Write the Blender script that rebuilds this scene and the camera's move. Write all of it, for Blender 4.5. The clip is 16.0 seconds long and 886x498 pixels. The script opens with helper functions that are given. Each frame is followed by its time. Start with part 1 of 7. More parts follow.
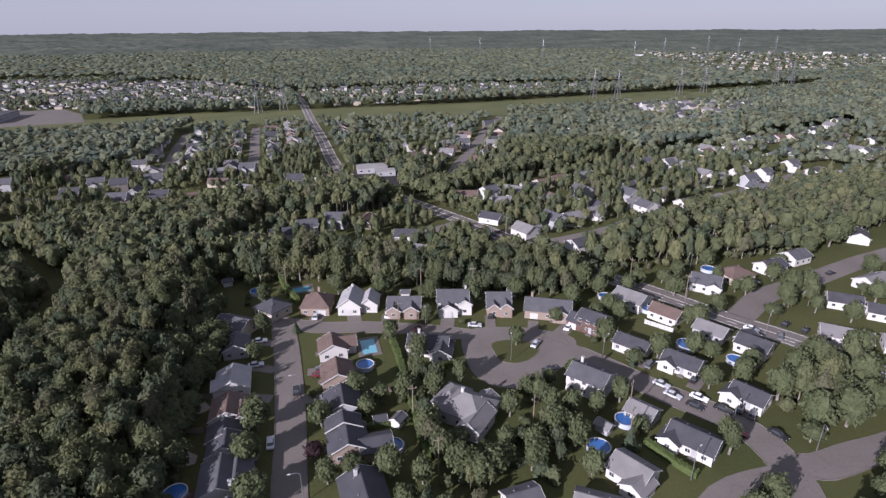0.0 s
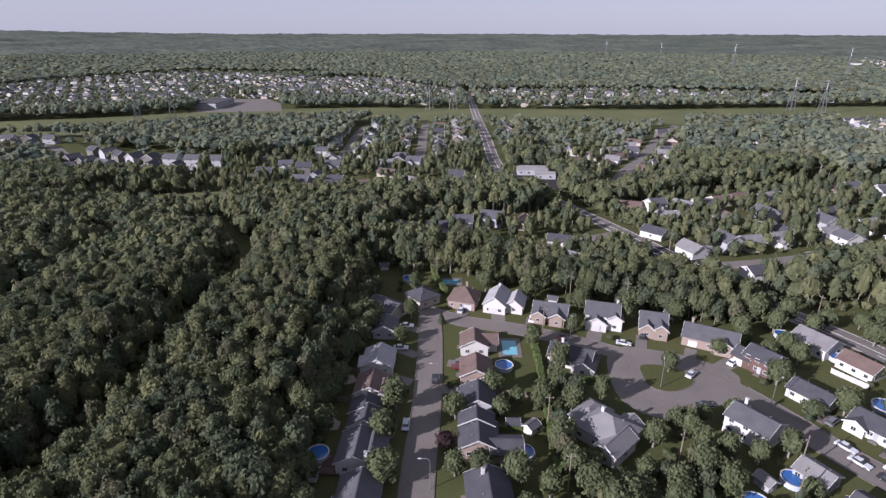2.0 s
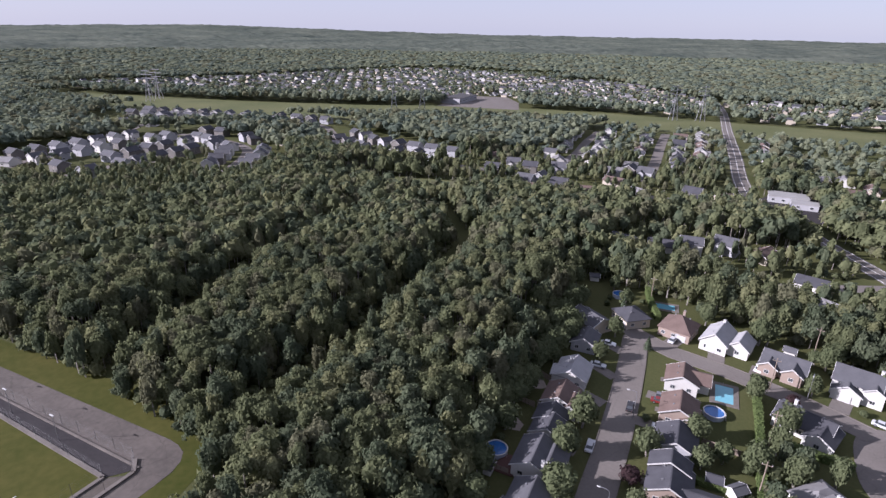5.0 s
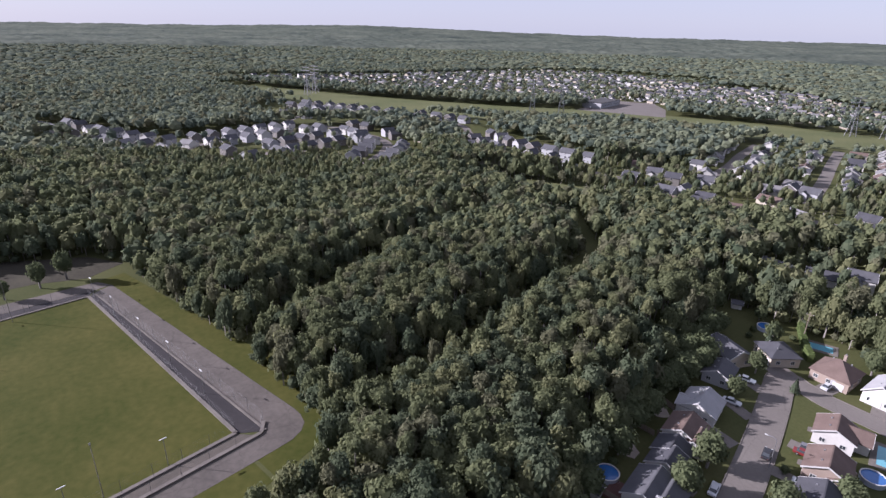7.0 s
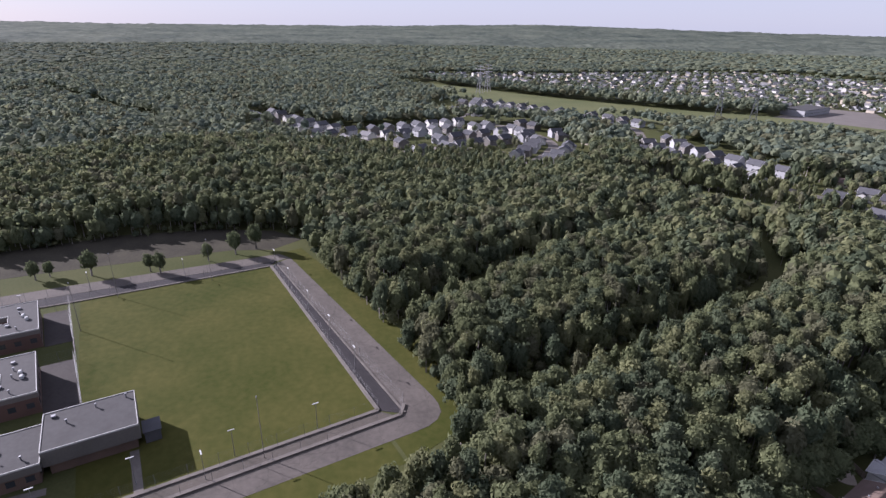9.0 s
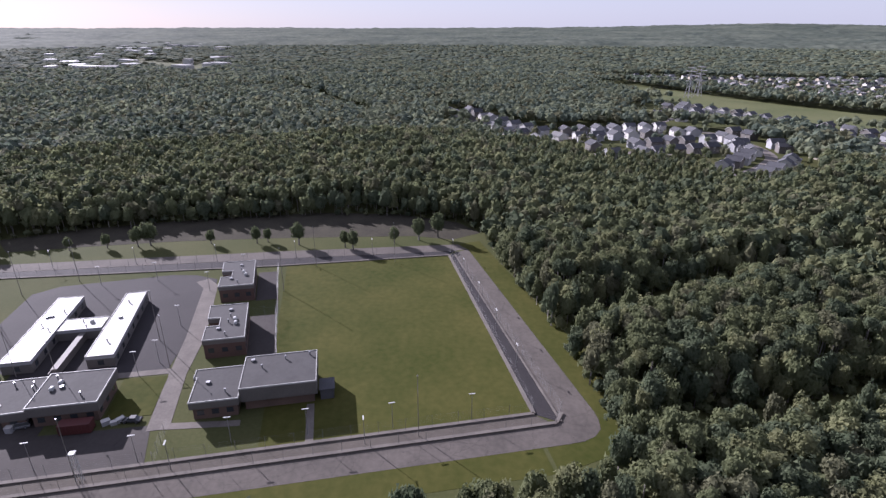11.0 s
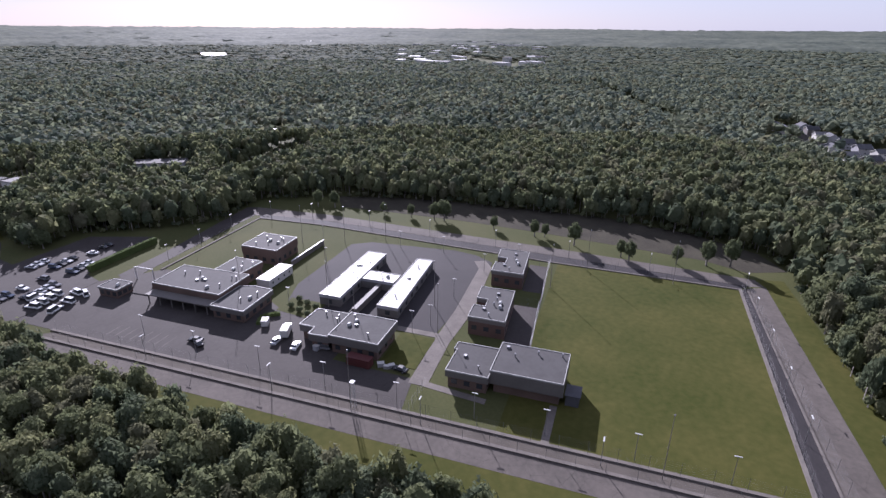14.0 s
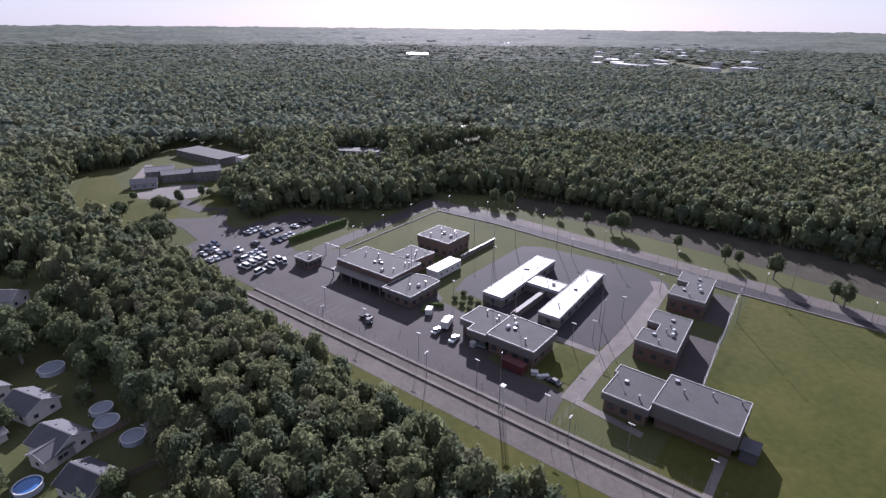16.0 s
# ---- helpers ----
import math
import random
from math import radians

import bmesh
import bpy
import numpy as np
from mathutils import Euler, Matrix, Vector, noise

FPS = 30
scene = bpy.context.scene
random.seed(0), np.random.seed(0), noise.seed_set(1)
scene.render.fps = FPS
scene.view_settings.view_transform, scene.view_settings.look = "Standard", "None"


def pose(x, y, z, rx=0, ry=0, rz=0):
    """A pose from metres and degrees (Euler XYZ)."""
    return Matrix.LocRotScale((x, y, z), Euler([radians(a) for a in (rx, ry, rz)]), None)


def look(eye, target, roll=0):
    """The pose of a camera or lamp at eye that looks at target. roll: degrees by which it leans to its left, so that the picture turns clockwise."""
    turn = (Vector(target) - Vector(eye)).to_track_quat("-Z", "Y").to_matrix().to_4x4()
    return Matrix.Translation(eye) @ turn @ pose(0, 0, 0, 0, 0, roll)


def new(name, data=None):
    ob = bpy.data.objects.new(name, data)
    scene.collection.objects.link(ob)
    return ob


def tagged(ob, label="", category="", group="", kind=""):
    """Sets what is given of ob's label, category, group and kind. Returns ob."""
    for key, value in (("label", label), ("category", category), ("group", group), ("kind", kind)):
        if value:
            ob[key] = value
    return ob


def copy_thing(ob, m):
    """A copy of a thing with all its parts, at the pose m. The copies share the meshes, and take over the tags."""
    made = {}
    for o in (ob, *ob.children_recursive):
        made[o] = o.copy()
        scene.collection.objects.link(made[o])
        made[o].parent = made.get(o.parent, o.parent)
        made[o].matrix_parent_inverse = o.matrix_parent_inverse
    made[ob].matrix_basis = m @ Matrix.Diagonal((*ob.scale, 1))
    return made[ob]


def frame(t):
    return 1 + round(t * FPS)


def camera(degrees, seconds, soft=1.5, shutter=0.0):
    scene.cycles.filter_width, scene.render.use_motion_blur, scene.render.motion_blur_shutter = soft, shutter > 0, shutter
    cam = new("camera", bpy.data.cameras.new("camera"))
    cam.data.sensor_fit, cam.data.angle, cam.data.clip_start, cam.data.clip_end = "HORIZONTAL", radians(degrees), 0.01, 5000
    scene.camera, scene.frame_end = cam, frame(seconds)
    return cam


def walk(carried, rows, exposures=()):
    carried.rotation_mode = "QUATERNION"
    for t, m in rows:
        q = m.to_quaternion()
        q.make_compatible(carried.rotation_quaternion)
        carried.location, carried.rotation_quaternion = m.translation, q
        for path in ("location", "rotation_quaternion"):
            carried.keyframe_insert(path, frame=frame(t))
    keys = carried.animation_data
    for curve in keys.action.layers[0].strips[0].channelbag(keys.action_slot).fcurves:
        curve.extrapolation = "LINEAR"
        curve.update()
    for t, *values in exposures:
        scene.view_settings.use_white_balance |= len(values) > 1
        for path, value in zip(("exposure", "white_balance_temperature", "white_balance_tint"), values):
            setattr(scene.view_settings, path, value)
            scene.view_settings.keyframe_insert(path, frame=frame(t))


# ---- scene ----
cam = camera(77.7, 16.0, soft=1.45)
# seconds, x, y, z, pitch, roll, yaw
PATH = [
    (0, 0.38, 0.04, 90.10, -21.92, 0.34, 0.25),
    (0.5, 0.15, 0.44, 89.82, -21.81, 0.36, 4.39),
    (1, -0.08, 0.76, 89.54, -21.73, 0.27, 8.38),
    (1.5, -0.34, 1.02, 89.27, -21.68, 0.11, 12.75),
    (2, -0.61, 1.27, 89.05, -21.64, -0.08, 17.08),
    (2.5, -0.83, 1.48, 88.88, -21.60, -0.27, 21.36),
    (3, -0.99, 1.70, 88.71, -21.59, -0.46, 25.49),
    (3.5, -1.14, 1.95, 88.59, -21.60, -0.62, 29.60),
    (4, -1.29, 2.22, 88.54, -21.61, -0.78, 33.77),
    (6.5, -2.54, 3.45, 88.10, -21.71, -1.27, 50.82),
    (7, -2.76, 3.43, 88.17, -21.78, -1.38, 54.82),
    (7.5, -3.01, 3.46, 88.24, -21.89, -1.43, 58.91),
    (8, -3.33, 3.60, 88.36, -21.98, -1.41, 62.92),
    (10.5, -5.55, 6.18, 85.97, -22.19, -0.09, 86.69),
    (11, -6.15, 6.21, 85.56, -22.14, -0.09, 91.56),
    (11.5, -6.75, 6.17, 85.19, -22.07, -0.15, 96.61),
    (12, -7.26, 6.07, 84.86, -22.03, -0.26, 102.20),
    (12.5, -7.71, 5.83, 84.65, -22.03, -0.34, 107.93),
    (13, -8.07, 5.42, 84.60, -22.05, -0.31, 113.04),
    (13.5, -8.39, 5.04, 84.57, -22.10, -0.33, 117.24),
    (14, -8.77, 4.70, 84.55, -22.10, -0.39, 121.58),
    (14.5, -9.21, 4.40, 84.49, -22.09, -0.45, 126.29),
    (15, -9.72, 4.04, 84.39, -22.06, -0.46, 130.97),
    (15.5, -10.26, 3.72, 84.30, -22.06, -0.47, 135.87),
    (16, -10.82, 3.43, 84.19, -22.08, -0.51, 140.58),
]
EXPOSURES = [(0.0, 0.92, 5780, 27), (4.0, 1.25, 5740, 27), (8.0, 1.38, 5740, 27), (10.5, 1.38, 5700, 28), (12.0, 1.28, 5640, 28), (16.0, 1.4, 5570, 28)]
walk(cam, [(t, pose(x, y, z, 90 + pitch, roll, yaw)) for t, x, y, z, pitch, roll, yaw in PATH], EXPOSURES)

# ---- sky and sun ----
SUN_AZ, SUN_EL = 228.0, 23.0
world = bpy.data.worlds.new("world")
scene.world = world
world.use_nodes = True
wn = world.node_tree.nodes
sky = wn.new("ShaderNodeTexSky")
sky.sky_type = "NISHITA"
sky.sun_disc = False
sky.sun_elevation, sky.sun_rotation = radians(SUN_EL), radians(90.0 - SUN_AZ)
sky.air_density, sky.dust_density, sky.ozone_density = 1.0, 0.6, 2.5
wn["Background"].inputs["Strength"].default_value = 0.067
haze = wn.new("ShaderNodeMix")  # thin even haze over the whole sky
haze.data_type = "RGBA"
haze.inputs["Factor"].default_value = 0.84
haze.inputs["B"].default_value = (3.62, 3.74, 4.05, 1)
world.node_tree.links.new(sky.outputs["Color"], haze.inputs["A"])
world.node_tree.links.new(haze.outputs["Result"], wn["Background"].inputs["Color"])
lamp = bpy.data.lights.new("sun", "SUN")
lamp.energy, lamp.angle, lamp.color = 4.9, radians(0.6), (1.0, 0.95, 0.87)
sun = new("sun", lamp)
sun.matrix_world = look((math.cos(radians(SUN_AZ)) * 500, math.sin(radians(SUN_AZ)) * 500, math.tan(radians(SUN_EL)) * 500), (0, 0, 0))


# ---- materials ----
def material(name, colour, second=None, rough=0.8, fine=2.0, broad=0.15, bump=0.0, metal=0.0, spec=0.3, island=0.0, each=0.0, cracks=0.0):
    """A procedural surface: two colours mixed by a broad and a fine noise in world metres, with relief."""
    m = bpy.data.materials.new(name)
    m.use_nodes = True
    n, l = m.node_tree.nodes, m.node_tree.links
    b = n["Principled BSDF"]
    b.inputs["Roughness"].default_value, b.inputs["Metallic"].default_value = rough, metal
    b.inputs["Specular IOR Level"].default_value = spec
    second = second or tuple(c * 0.72 for c in colour)
    geo = n.new("ShaderNodeNewGeometry")
    fac = None
    for scale, share in ((broad, 0.6), (fine, 0.4)):
        t = n.new("ShaderNodeTexNoise")
        t.inputs["Scale"].default_value, t.inputs["Detail"].default_value = scale, 4
        l.new(geo.outputs["Position"], t.inputs["Vector"])
        k = n.new("ShaderNodeMath")
        k.operation = "MULTIPLY_ADD"
        l.new(t.outputs["Fac"], k.inputs[0])
        k.inputs[1].default_value = share
        if fac:
            l.new(fac, k.inputs[2])
        else:
            k.inputs[2].default_value = 0.0
        fac, last = k.outputs[0], t
    for amount, node, socket in ((island, geo, "Random Per Island"), (each, n.new("ShaderNodeObjectInfo") if each else None, "Random")):
        if amount:
            k = n.new("ShaderNodeMath")
            k.operation = "MULTIPLY_ADD"
            l.new(node.outputs[socket], k.inputs[0])
            k.inputs[1].default_value = amount
            j = n.new("ShaderNodeMath")
            j.operation = "SUBTRACT"
            l.new(fac, j.inputs[0])
            j.inputs[1].default_value = amount / 2
            l.new(j.outputs[0], k.inputs[2])
            fac = k.outputs[0]
    ramp = n.new("ShaderNodeMapRange")
    ramp.inputs["From Min"].default_value, ramp.inputs["From Max"].default_value = 0.33, 0.67
    l.new(fac, ramp.inputs["Value"])
    mix = n.new("ShaderNodeMix")
    mix.data_type = "RGBA"
    mix.inputs["A"].default_value, mix.inputs["B"].default_value = (*colour, 1), (*second, 1)
    l.new(ramp.outputs["Result"], mix.inputs["Factor"])
    l.new(mix.outputs["Result"], b.inputs["Base Color"])
    if cracks:
        v = n.new("ShaderNodeTexVoronoi")
        v.feature = "DISTANCE_TO_EDGE"
        v.inputs["Scale"].default_value = cracks
        warp = n.new("ShaderNodeVectorMath")
        warp.operation = "MULTIPLY_ADD"
        l.new(last.outputs["Color"], warp.inputs[0])
        warp.inputs[1].default_value = (1.6, 1.6, 0)
        l.new(geo.outputs["Position"], warp.inputs[2])
        l.new(warp.outputs[0], v.inputs["Vector"])
        line = n.new("ShaderNodeMapRange")
        line.inputs["From Min"].default_value, line.inputs["From Max"].default_value = 0.0, 0.09 * cracks
        line.inputs["To Min"].default_value, line.inputs["To Max"].default_value = 0.55, 1.0
        l.new(v.outputs["Distance"], line.inputs["Value"])
        tar = n.new("ShaderNodeMix")
        tar.data_type = "RGBA"
        tar.inputs["A"].default_value = (*(c * 0.45 for c in colour), 1)
        l.new(line.outputs["Result"], tar.inputs["Factor"])
        l.new(mix.outputs["Result"], tar.inputs["B"])
        l.new(tar.outputs["Result"], b.inputs["Base Color"])
    if bump:
        r = n.new("ShaderNodeBump")
        r.inputs["Strength"].default_value, r.inputs["Distance"].default_value = 1.0, bump
        l.new(last.outputs["Fac"], r.inputs["Height"])
        l.new(r.outputs["Normal"], b.inputs["Normal"])
    return m


def leafy(name, colour, second, glow=0.3, broad=0.09, fine=1.3, island=0.22):
    """Foliage: diffuse leaves that let some light through."""
    m = material(name, colour, second, rough=0.9, fine=fine, broad=broad, spec=0.05, island=island)
    n, l = m.node_tree.nodes, m.node_tree.links
    b, out = n["Principled BSDF"], n["Material Output"]
    tr = n.new("ShaderNodeBsdfTranslucent")
    mix = n.new("ShaderNodeMixShader")
    mix.inputs["Fac"].default_value = glow
    l.new(b.inputs["Base Color"].links[0].from_socket, tr.inputs["Color"])
    l.new(b.outputs["BSDF"], mix.inputs[1])
    l.new(tr.outputs["BSDF"], mix.inputs[2])
    l.new(mix.outputs["Shader"], out.inputs["Surface"])
    return m


LEAF = leafy("leaf", (0.085, 0.099, 0.052), (0.147, 0.161, 0.084), 0.48, 0.17)
LEAF_LIGHT = leafy("leaf_light", (0.115, 0.124, 0.063), (0.182, 0.187, 0.099), 0.48, 0.17)
LEAF_DEEP = leafy("leaf_deep", (0.060, 0.079, 0.048), (0.111, 0.128, 0.078), 0.48, 0.17)
LEAF_DULL = leafy("leaf_dull", (0.095, 0.097, 0.058), (0.146, 0.147, 0.090), 0.48, 0.17)
# Haze is mixed into these three leaf colours: bluer and greyer than near leaves.
LEAF_FAR_HAZED = leafy("leaf_far_hazed", (0.105, 0.123, 0.080), (0.183, 0.200, 0.130), 0.42, 0.007)
LEAF_FAR_HAZED_DEEP = leafy("leaf_far_hazed_deep", (0.075, 0.097, 0.076), (0.135, 0.160, 0.118), 0.42, 0.02)
LEAF_DISTANT_HAZED = leafy("leaf_distant_hazed", (0.061, 0.079, 0.067), (0.162, 0.179, 0.138), 0.4, 0.0045, 0.035)
LEAF_YARD = leafy("leaf_yard", (0.067, 0.082, 0.042), (0.117, 0.134, 0.070), 0.4, 0.17)
LEAF_HEDGE = leafy("leaf_hedge", (0.07, 0.096, 0.034), (0.105, 0.135, 0.05))
LEAF_PURPLE = leafy("leaf_purple", (0.03, 0.02, 0.022), (0.05, 0.03, 0.03))
LEAF_SPRUCE = leafy("leaf_spruce", (0.045, 0.06, 0.038), (0.065, 0.08, 0.048), 0.1)
BARK = material("bark", (0.1, 0.09, 0.08), (0.22, 0.2, 0.18), fine=4, broad=0.8)
GRASS = material("grass", (0.043, 0.051, 0.019), (0.07, 0.07, 0.03), rough=0.9, fine=1.2, broad=0.035, bump=0.05, spec=0.04)
FIELD = material("field_grass", (0.033, 0.041, 0.009), (0.069, 0.065, 0.019), rough=0.9, fine=0.5, broad=0.04, bump=0.05, spec=0.04)
MEADOW = material("meadow", (0.07, 0.082, 0.038), (0.112, 0.114, 0.056), rough=0.9, fine=0.3, broad=0.02, bump=0.1, spec=0.04)
SOIL = material("soil", (0.035, 0.032, 0.026), (0.06, 0.055, 0.04), rough=0.95, fine=1.0, broad=0.1, spec=0.04)
ASPHALT = material("asphalt", (0.145, 0.13, 0.118), (0.11, 0.098, 0.088), rough=0.85, fine=1.5, broad=0.08, cracks=0.09, spec=0.12)
ASPHALT_YARD = material("asphalt_yard", (0.055, 0.049, 0.046), (0.039, 0.034, 0.032), rough=0.85, fine=0.9, broad=0.09, cracks=0.12, spec=0.12)
ASPHALT_OLD = material("asphalt_old", (0.109, 0.095, 0.084), (0.071, 0.063, 0.056), rough=0.9, fine=0.8, broad=0.1, cracks=0.16, spec=0.12)
ASPHALT_DARK = material("asphalt_dark", (0.038, 0.034, 0.035), (0.026, 0.024, 0.025), rough=0.85, fine=1.5, broad=0.1, spec=0.12)
CONCRETE = material("concrete", (0.151, 0.135, 0.120), (0.098, 0.087, 0.079), rough=0.9, fine=1.5, broad=0.2, spec=0.12)
PAINT = material("road_paint", (0.7, 0.7, 0.68), (0.5, 0.5, 0.48), rough=0.8, fine=5)
GRAVEL = material("gravel", (0.098, 0.085, 0.072), (0.068, 0.06, 0.051), rough=0.95, fine=2.0, broad=0.2, spec=0.12)
SAND = material("sand", (0.28, 0.24, 0.2), (0.2, 0.17, 0.14), rough=0.95)
SIDING = material("white_siding", (0.458, 0.444, 0.422), (0.378, 0.368, 0.348), rough=0.6, fine=3)
SIDING_BEIGE = material("beige_siding", (0.352, 0.310, 0.246), (0.296, 0.260, 0.211), rough=0.7, fine=3)
SIDING_GREY = material("grey_siding", (0.299, 0.299, 0.308), (0.229, 0.229, 0.238), rough=0.7, fine=3)
BRICK_PINK = material("pink_brick", (0.239, 0.190, 0.158), (0.183, 0.141, 0.116), rough=0.9, fine=6)
BRICK = material("red_brick", (0.098, 0.06, 0.048), (0.068, 0.043, 0.036), rough=0.9, fine=6)
BRICK_BROWN = material("brown_brick", (0.128, 0.086, 0.068), (0.083, 0.056, 0.045), rough=0.9, fine=5)
TRIM = material("white_trim", (0.440, 0.431, 0.418), (0.352, 0.348, 0.339), rough=0.5, fine=3)
SHINGLE_BLACK = material("black_shingle", (0.035, 0.035, 0.04), (0.055, 0.055, 0.062), rough=0.85, fine=5, broad=0.4, bump=0.02)
SHINGLE_GREY = material("grey_shingle", (0.116, 0.112, 0.112), (0.158, 0.152, 0.152), rough=0.85, fine=5, broad=0.4, bump=0.02)
SHINGLE_PALE = material("pale_grey_shingle", (0.21, 0.208, 0.21), (0.27, 0.267, 0.27), rough=0.8, fine=5, broad=0.4, bump=0.02)
SHINGLE_MID = material("mid_grey_shingle", (0.054, 0.054, 0.060), (0.078, 0.078, 0.084), rough=0.85, fine=5, broad=0.4, bump=0.02)
SHINGLE_BROWN = material("brown_shingle", (0.081, 0.056, 0.047), (0.119, 0.085, 0.072), rough=0.85, fine=5, broad=0.4, bump=0.02)
ROOF_FLAT = material("flat_roof", (0.038, 0.036, 0.036), (0.051, 0.049, 0.049), rough=0.9, fine=1.0, broad=0.25)
ROOF_WHITE = material("white_membrane", (0.266, 0.261, 0.250), (0.203, 0.199, 0.190), rough=0.55, fine=0.8, broad=0.15)
METAL = material("galvanised_metal", (0.3, 0.3, 0.31), (0.22, 0.22, 0.23), rough=0.45, metal=0.7, fine=4)
WIRE = material("fence_wire", (0.13, 0.13, 0.13), (0.09, 0.09, 0.09), rough=0.6)
PANEL = material("grey_panel", (0.122, 0.111, 0.102), (0.093, 0.086, 0.080), rough=0.7, fine=2)
WOOD = material("weathered_wood", (0.2, 0.16, 0.125), (0.13, 0.105, 0.085), rough=0.9, fine=4)
DECK = material("red_deck", (0.1, 0.05, 0.042), (0.07, 0.035, 0.03), rough=0.8, fine=4)
GLASS = material("window_glass", (0.03, 0.035, 0.04), (0.045, 0.05, 0.055), rough=0.08, spec=0.6)
TYRE = material("rubber", (0.02, 0.02, 0.02), rough=0.9)
RED_PAINT = material("red_paint", (0.085, 0.026, 0.025), (0.065, 0.022, 0.021), rough=0.5)
COPING = material("roof_coping", (0.36, 0.355, 0.34), (0.27, 0.265, 0.255), rough=0.6, fine=2)
LAMP_WHITE = material("lamp_head", (0.42, 0.42, 0.41), (0.34, 0.34, 0.33), rough=0.6)
POOL_COVER = material("pool_cover", (0.2, 0.22, 0.25), (0.15, 0.165, 0.19), rough=0.6)
LINER_RIM = material("pool_wall", (0.36, 0.39, 0.45), (0.28, 0.31, 0.36), rough=0.5)
CAR_PAINTS = [material(n, c, tuple(v * 0.92 for v in c), rough=0.25, spec=0.6) for n, c in (
    ("black_paint", (0.018, 0.018, 0.02)), ("silver_paint", (0.42, 0.43, 0.44)), ("white_paint", (0.75, 0.75, 0.74)),
    ("dark_blue_paint", (0.03, 0.045, 0.08)), ("grey_paint", (0.13, 0.13, 0.14)), ("dark_red_paint", (0.14, 0.02, 0.02)))]


def water_material(name, colour, second):
    m = material(name, colour, second, rough=0.05, spec=0.5, fine=1.5, bump=0.01)
    return m


WATER_BLUE = water_material("pool_water", (0.025, 0.085, 0.24), (0.035, 0.11, 0.28))
WATER_LIGHT = water_material("light_pool_water", (0.11, 0.3, 0.36), (0.14, 0.34, 0.4))


# ---- building blocks ----
def mesh_of(name, bm, mats):
    me = bpy.data.meshes.new(name)
    bm.to_mesh(me)
    bm.free()
    for m in mats if isinstance(mats, (list, tuple)) else [mats]:
        me.materials.append(m)
    return me


def part(name, bm, mat, parent=None, label=""):
    """One mesh object under a thing or a part. bm may be a bmesh or a ready mesh."""
    me = bm if isinstance(bm, bpy.types.Mesh) else mesh_of(name, bm, mat)
    ob = new(name, me)
    ob.parent = parent
    return tagged(ob, label)


def thing(name, m, label, category, group="", kind=""):
    ob = new(name)
    ob.matrix_basis = m
    ob.empty_display_size = 0.5
    return tagged(ob, label, category, group, kind)


def box(bm, x0, x1, y0, y1, z0, z1, bevel=0.0, m=None):
    """Add a box, with its edges bevelled."""
    r = bmesh.ops.create_cube(bm, size=1.0)
    vs = r["verts"]
    for v in vs:
        v.co = Vector((x0 + (v.co.x + 0.5) * (x1 - x0), y0 + (v.co.y + 0.5) * (y1 - y0), z0 + (v.co.z + 0.5) * (z1 - z0)))
        if m:
            v.co = m @ v.co
    if bevel:
        es = {e for v in vs for e in v.link_edges}
        bmesh.ops.bevel(bm, geom=list(es), offset=bevel, segments=1, affect="EDGES")
    return bm


def boxes(*args, bevel=0.0):
    bm = bmesh.new()
    for a in args:
        box(bm, *a, bevel=bevel)
    return bm


def solid(bm, pts, z0, z1):
    """Add a prism over the outline pts (anticlockwise)."""
    lo = [bm.verts.new((x, y, z0)) for x, y in pts]
    hi = [bm.verts.new((x, y, z1)) for x, y in pts]
    n = len(pts)
    bm.faces.new(hi)
    bm.faces.new(lo[::-1])
    for i in range(n):
        bm.faces.new((lo[i], lo[(i + 1) % n], hi[(i + 1) % n], hi[i]))
    bm.normal_update()
    return bm


def tube(bm, a, b, r0, r1=None, n=6):
    """Add a tapered cylinder from a to b."""
    a, b = Vector(a), Vector(b)
    r1 = r0 if r1 is None else r1
    q = (b - a).to_track_quat("Z", "Y").to_matrix()
    ring = [[bm.verts.new(p + q @ Vector((math.cos(6.2832 * i / n) * r, math.sin(6.2832 * i / n) * r, 0))) for i in range(n)] for p, r in ((a, r0), (b, r1))]
    for i in range(n):
        bm.faces.new((ring[0][i], ring[0][(i + 1) % n], ring[1][(i + 1) % n], ring[1][i]))
    bm.faces.new(ring[1])
    bm.faces.new(ring[0][::-1])
    return bm


def loft(bm, sections):
    """Skin between closed rings of equal length, with end caps."""
    rings = [[bm.verts.new(p) for p in s] for s in sections]
    n = len(rings[0])
    for a, b in zip(rings, rings[1:]):
        for i in range(n):
            bm.faces.new((a[i], a[(i + 1) % n], b[(i + 1) % n], b[i]))
    bm.faces.new(rings[0][::-1])
    bm.faces.new(rings[-1])
    return bm


def smooth_line(pts, step=4.0):
    """Points along a Catmull-Rom curve through pts."""
    p = [Vector((*q, 0)) for q in pts]
    p = [2 * p[0] - p[1]] + p + [2 * p[-1] - p[-2]]
    out = []
    for i in range(1, len(p) - 2):
        a, b, c, d = p[i - 1:i + 3]
        n = max(1, int((c - b).length / step))
        for k in range(n):
            t = k / n
            out.append(0.5 * (2 * b + (c - a) * t + (2 * a - 5 * b + 4 * c - d) * t * t + (3 * b - 3 * c + d - a) * t ** 3))
    return out + [p[-2]]


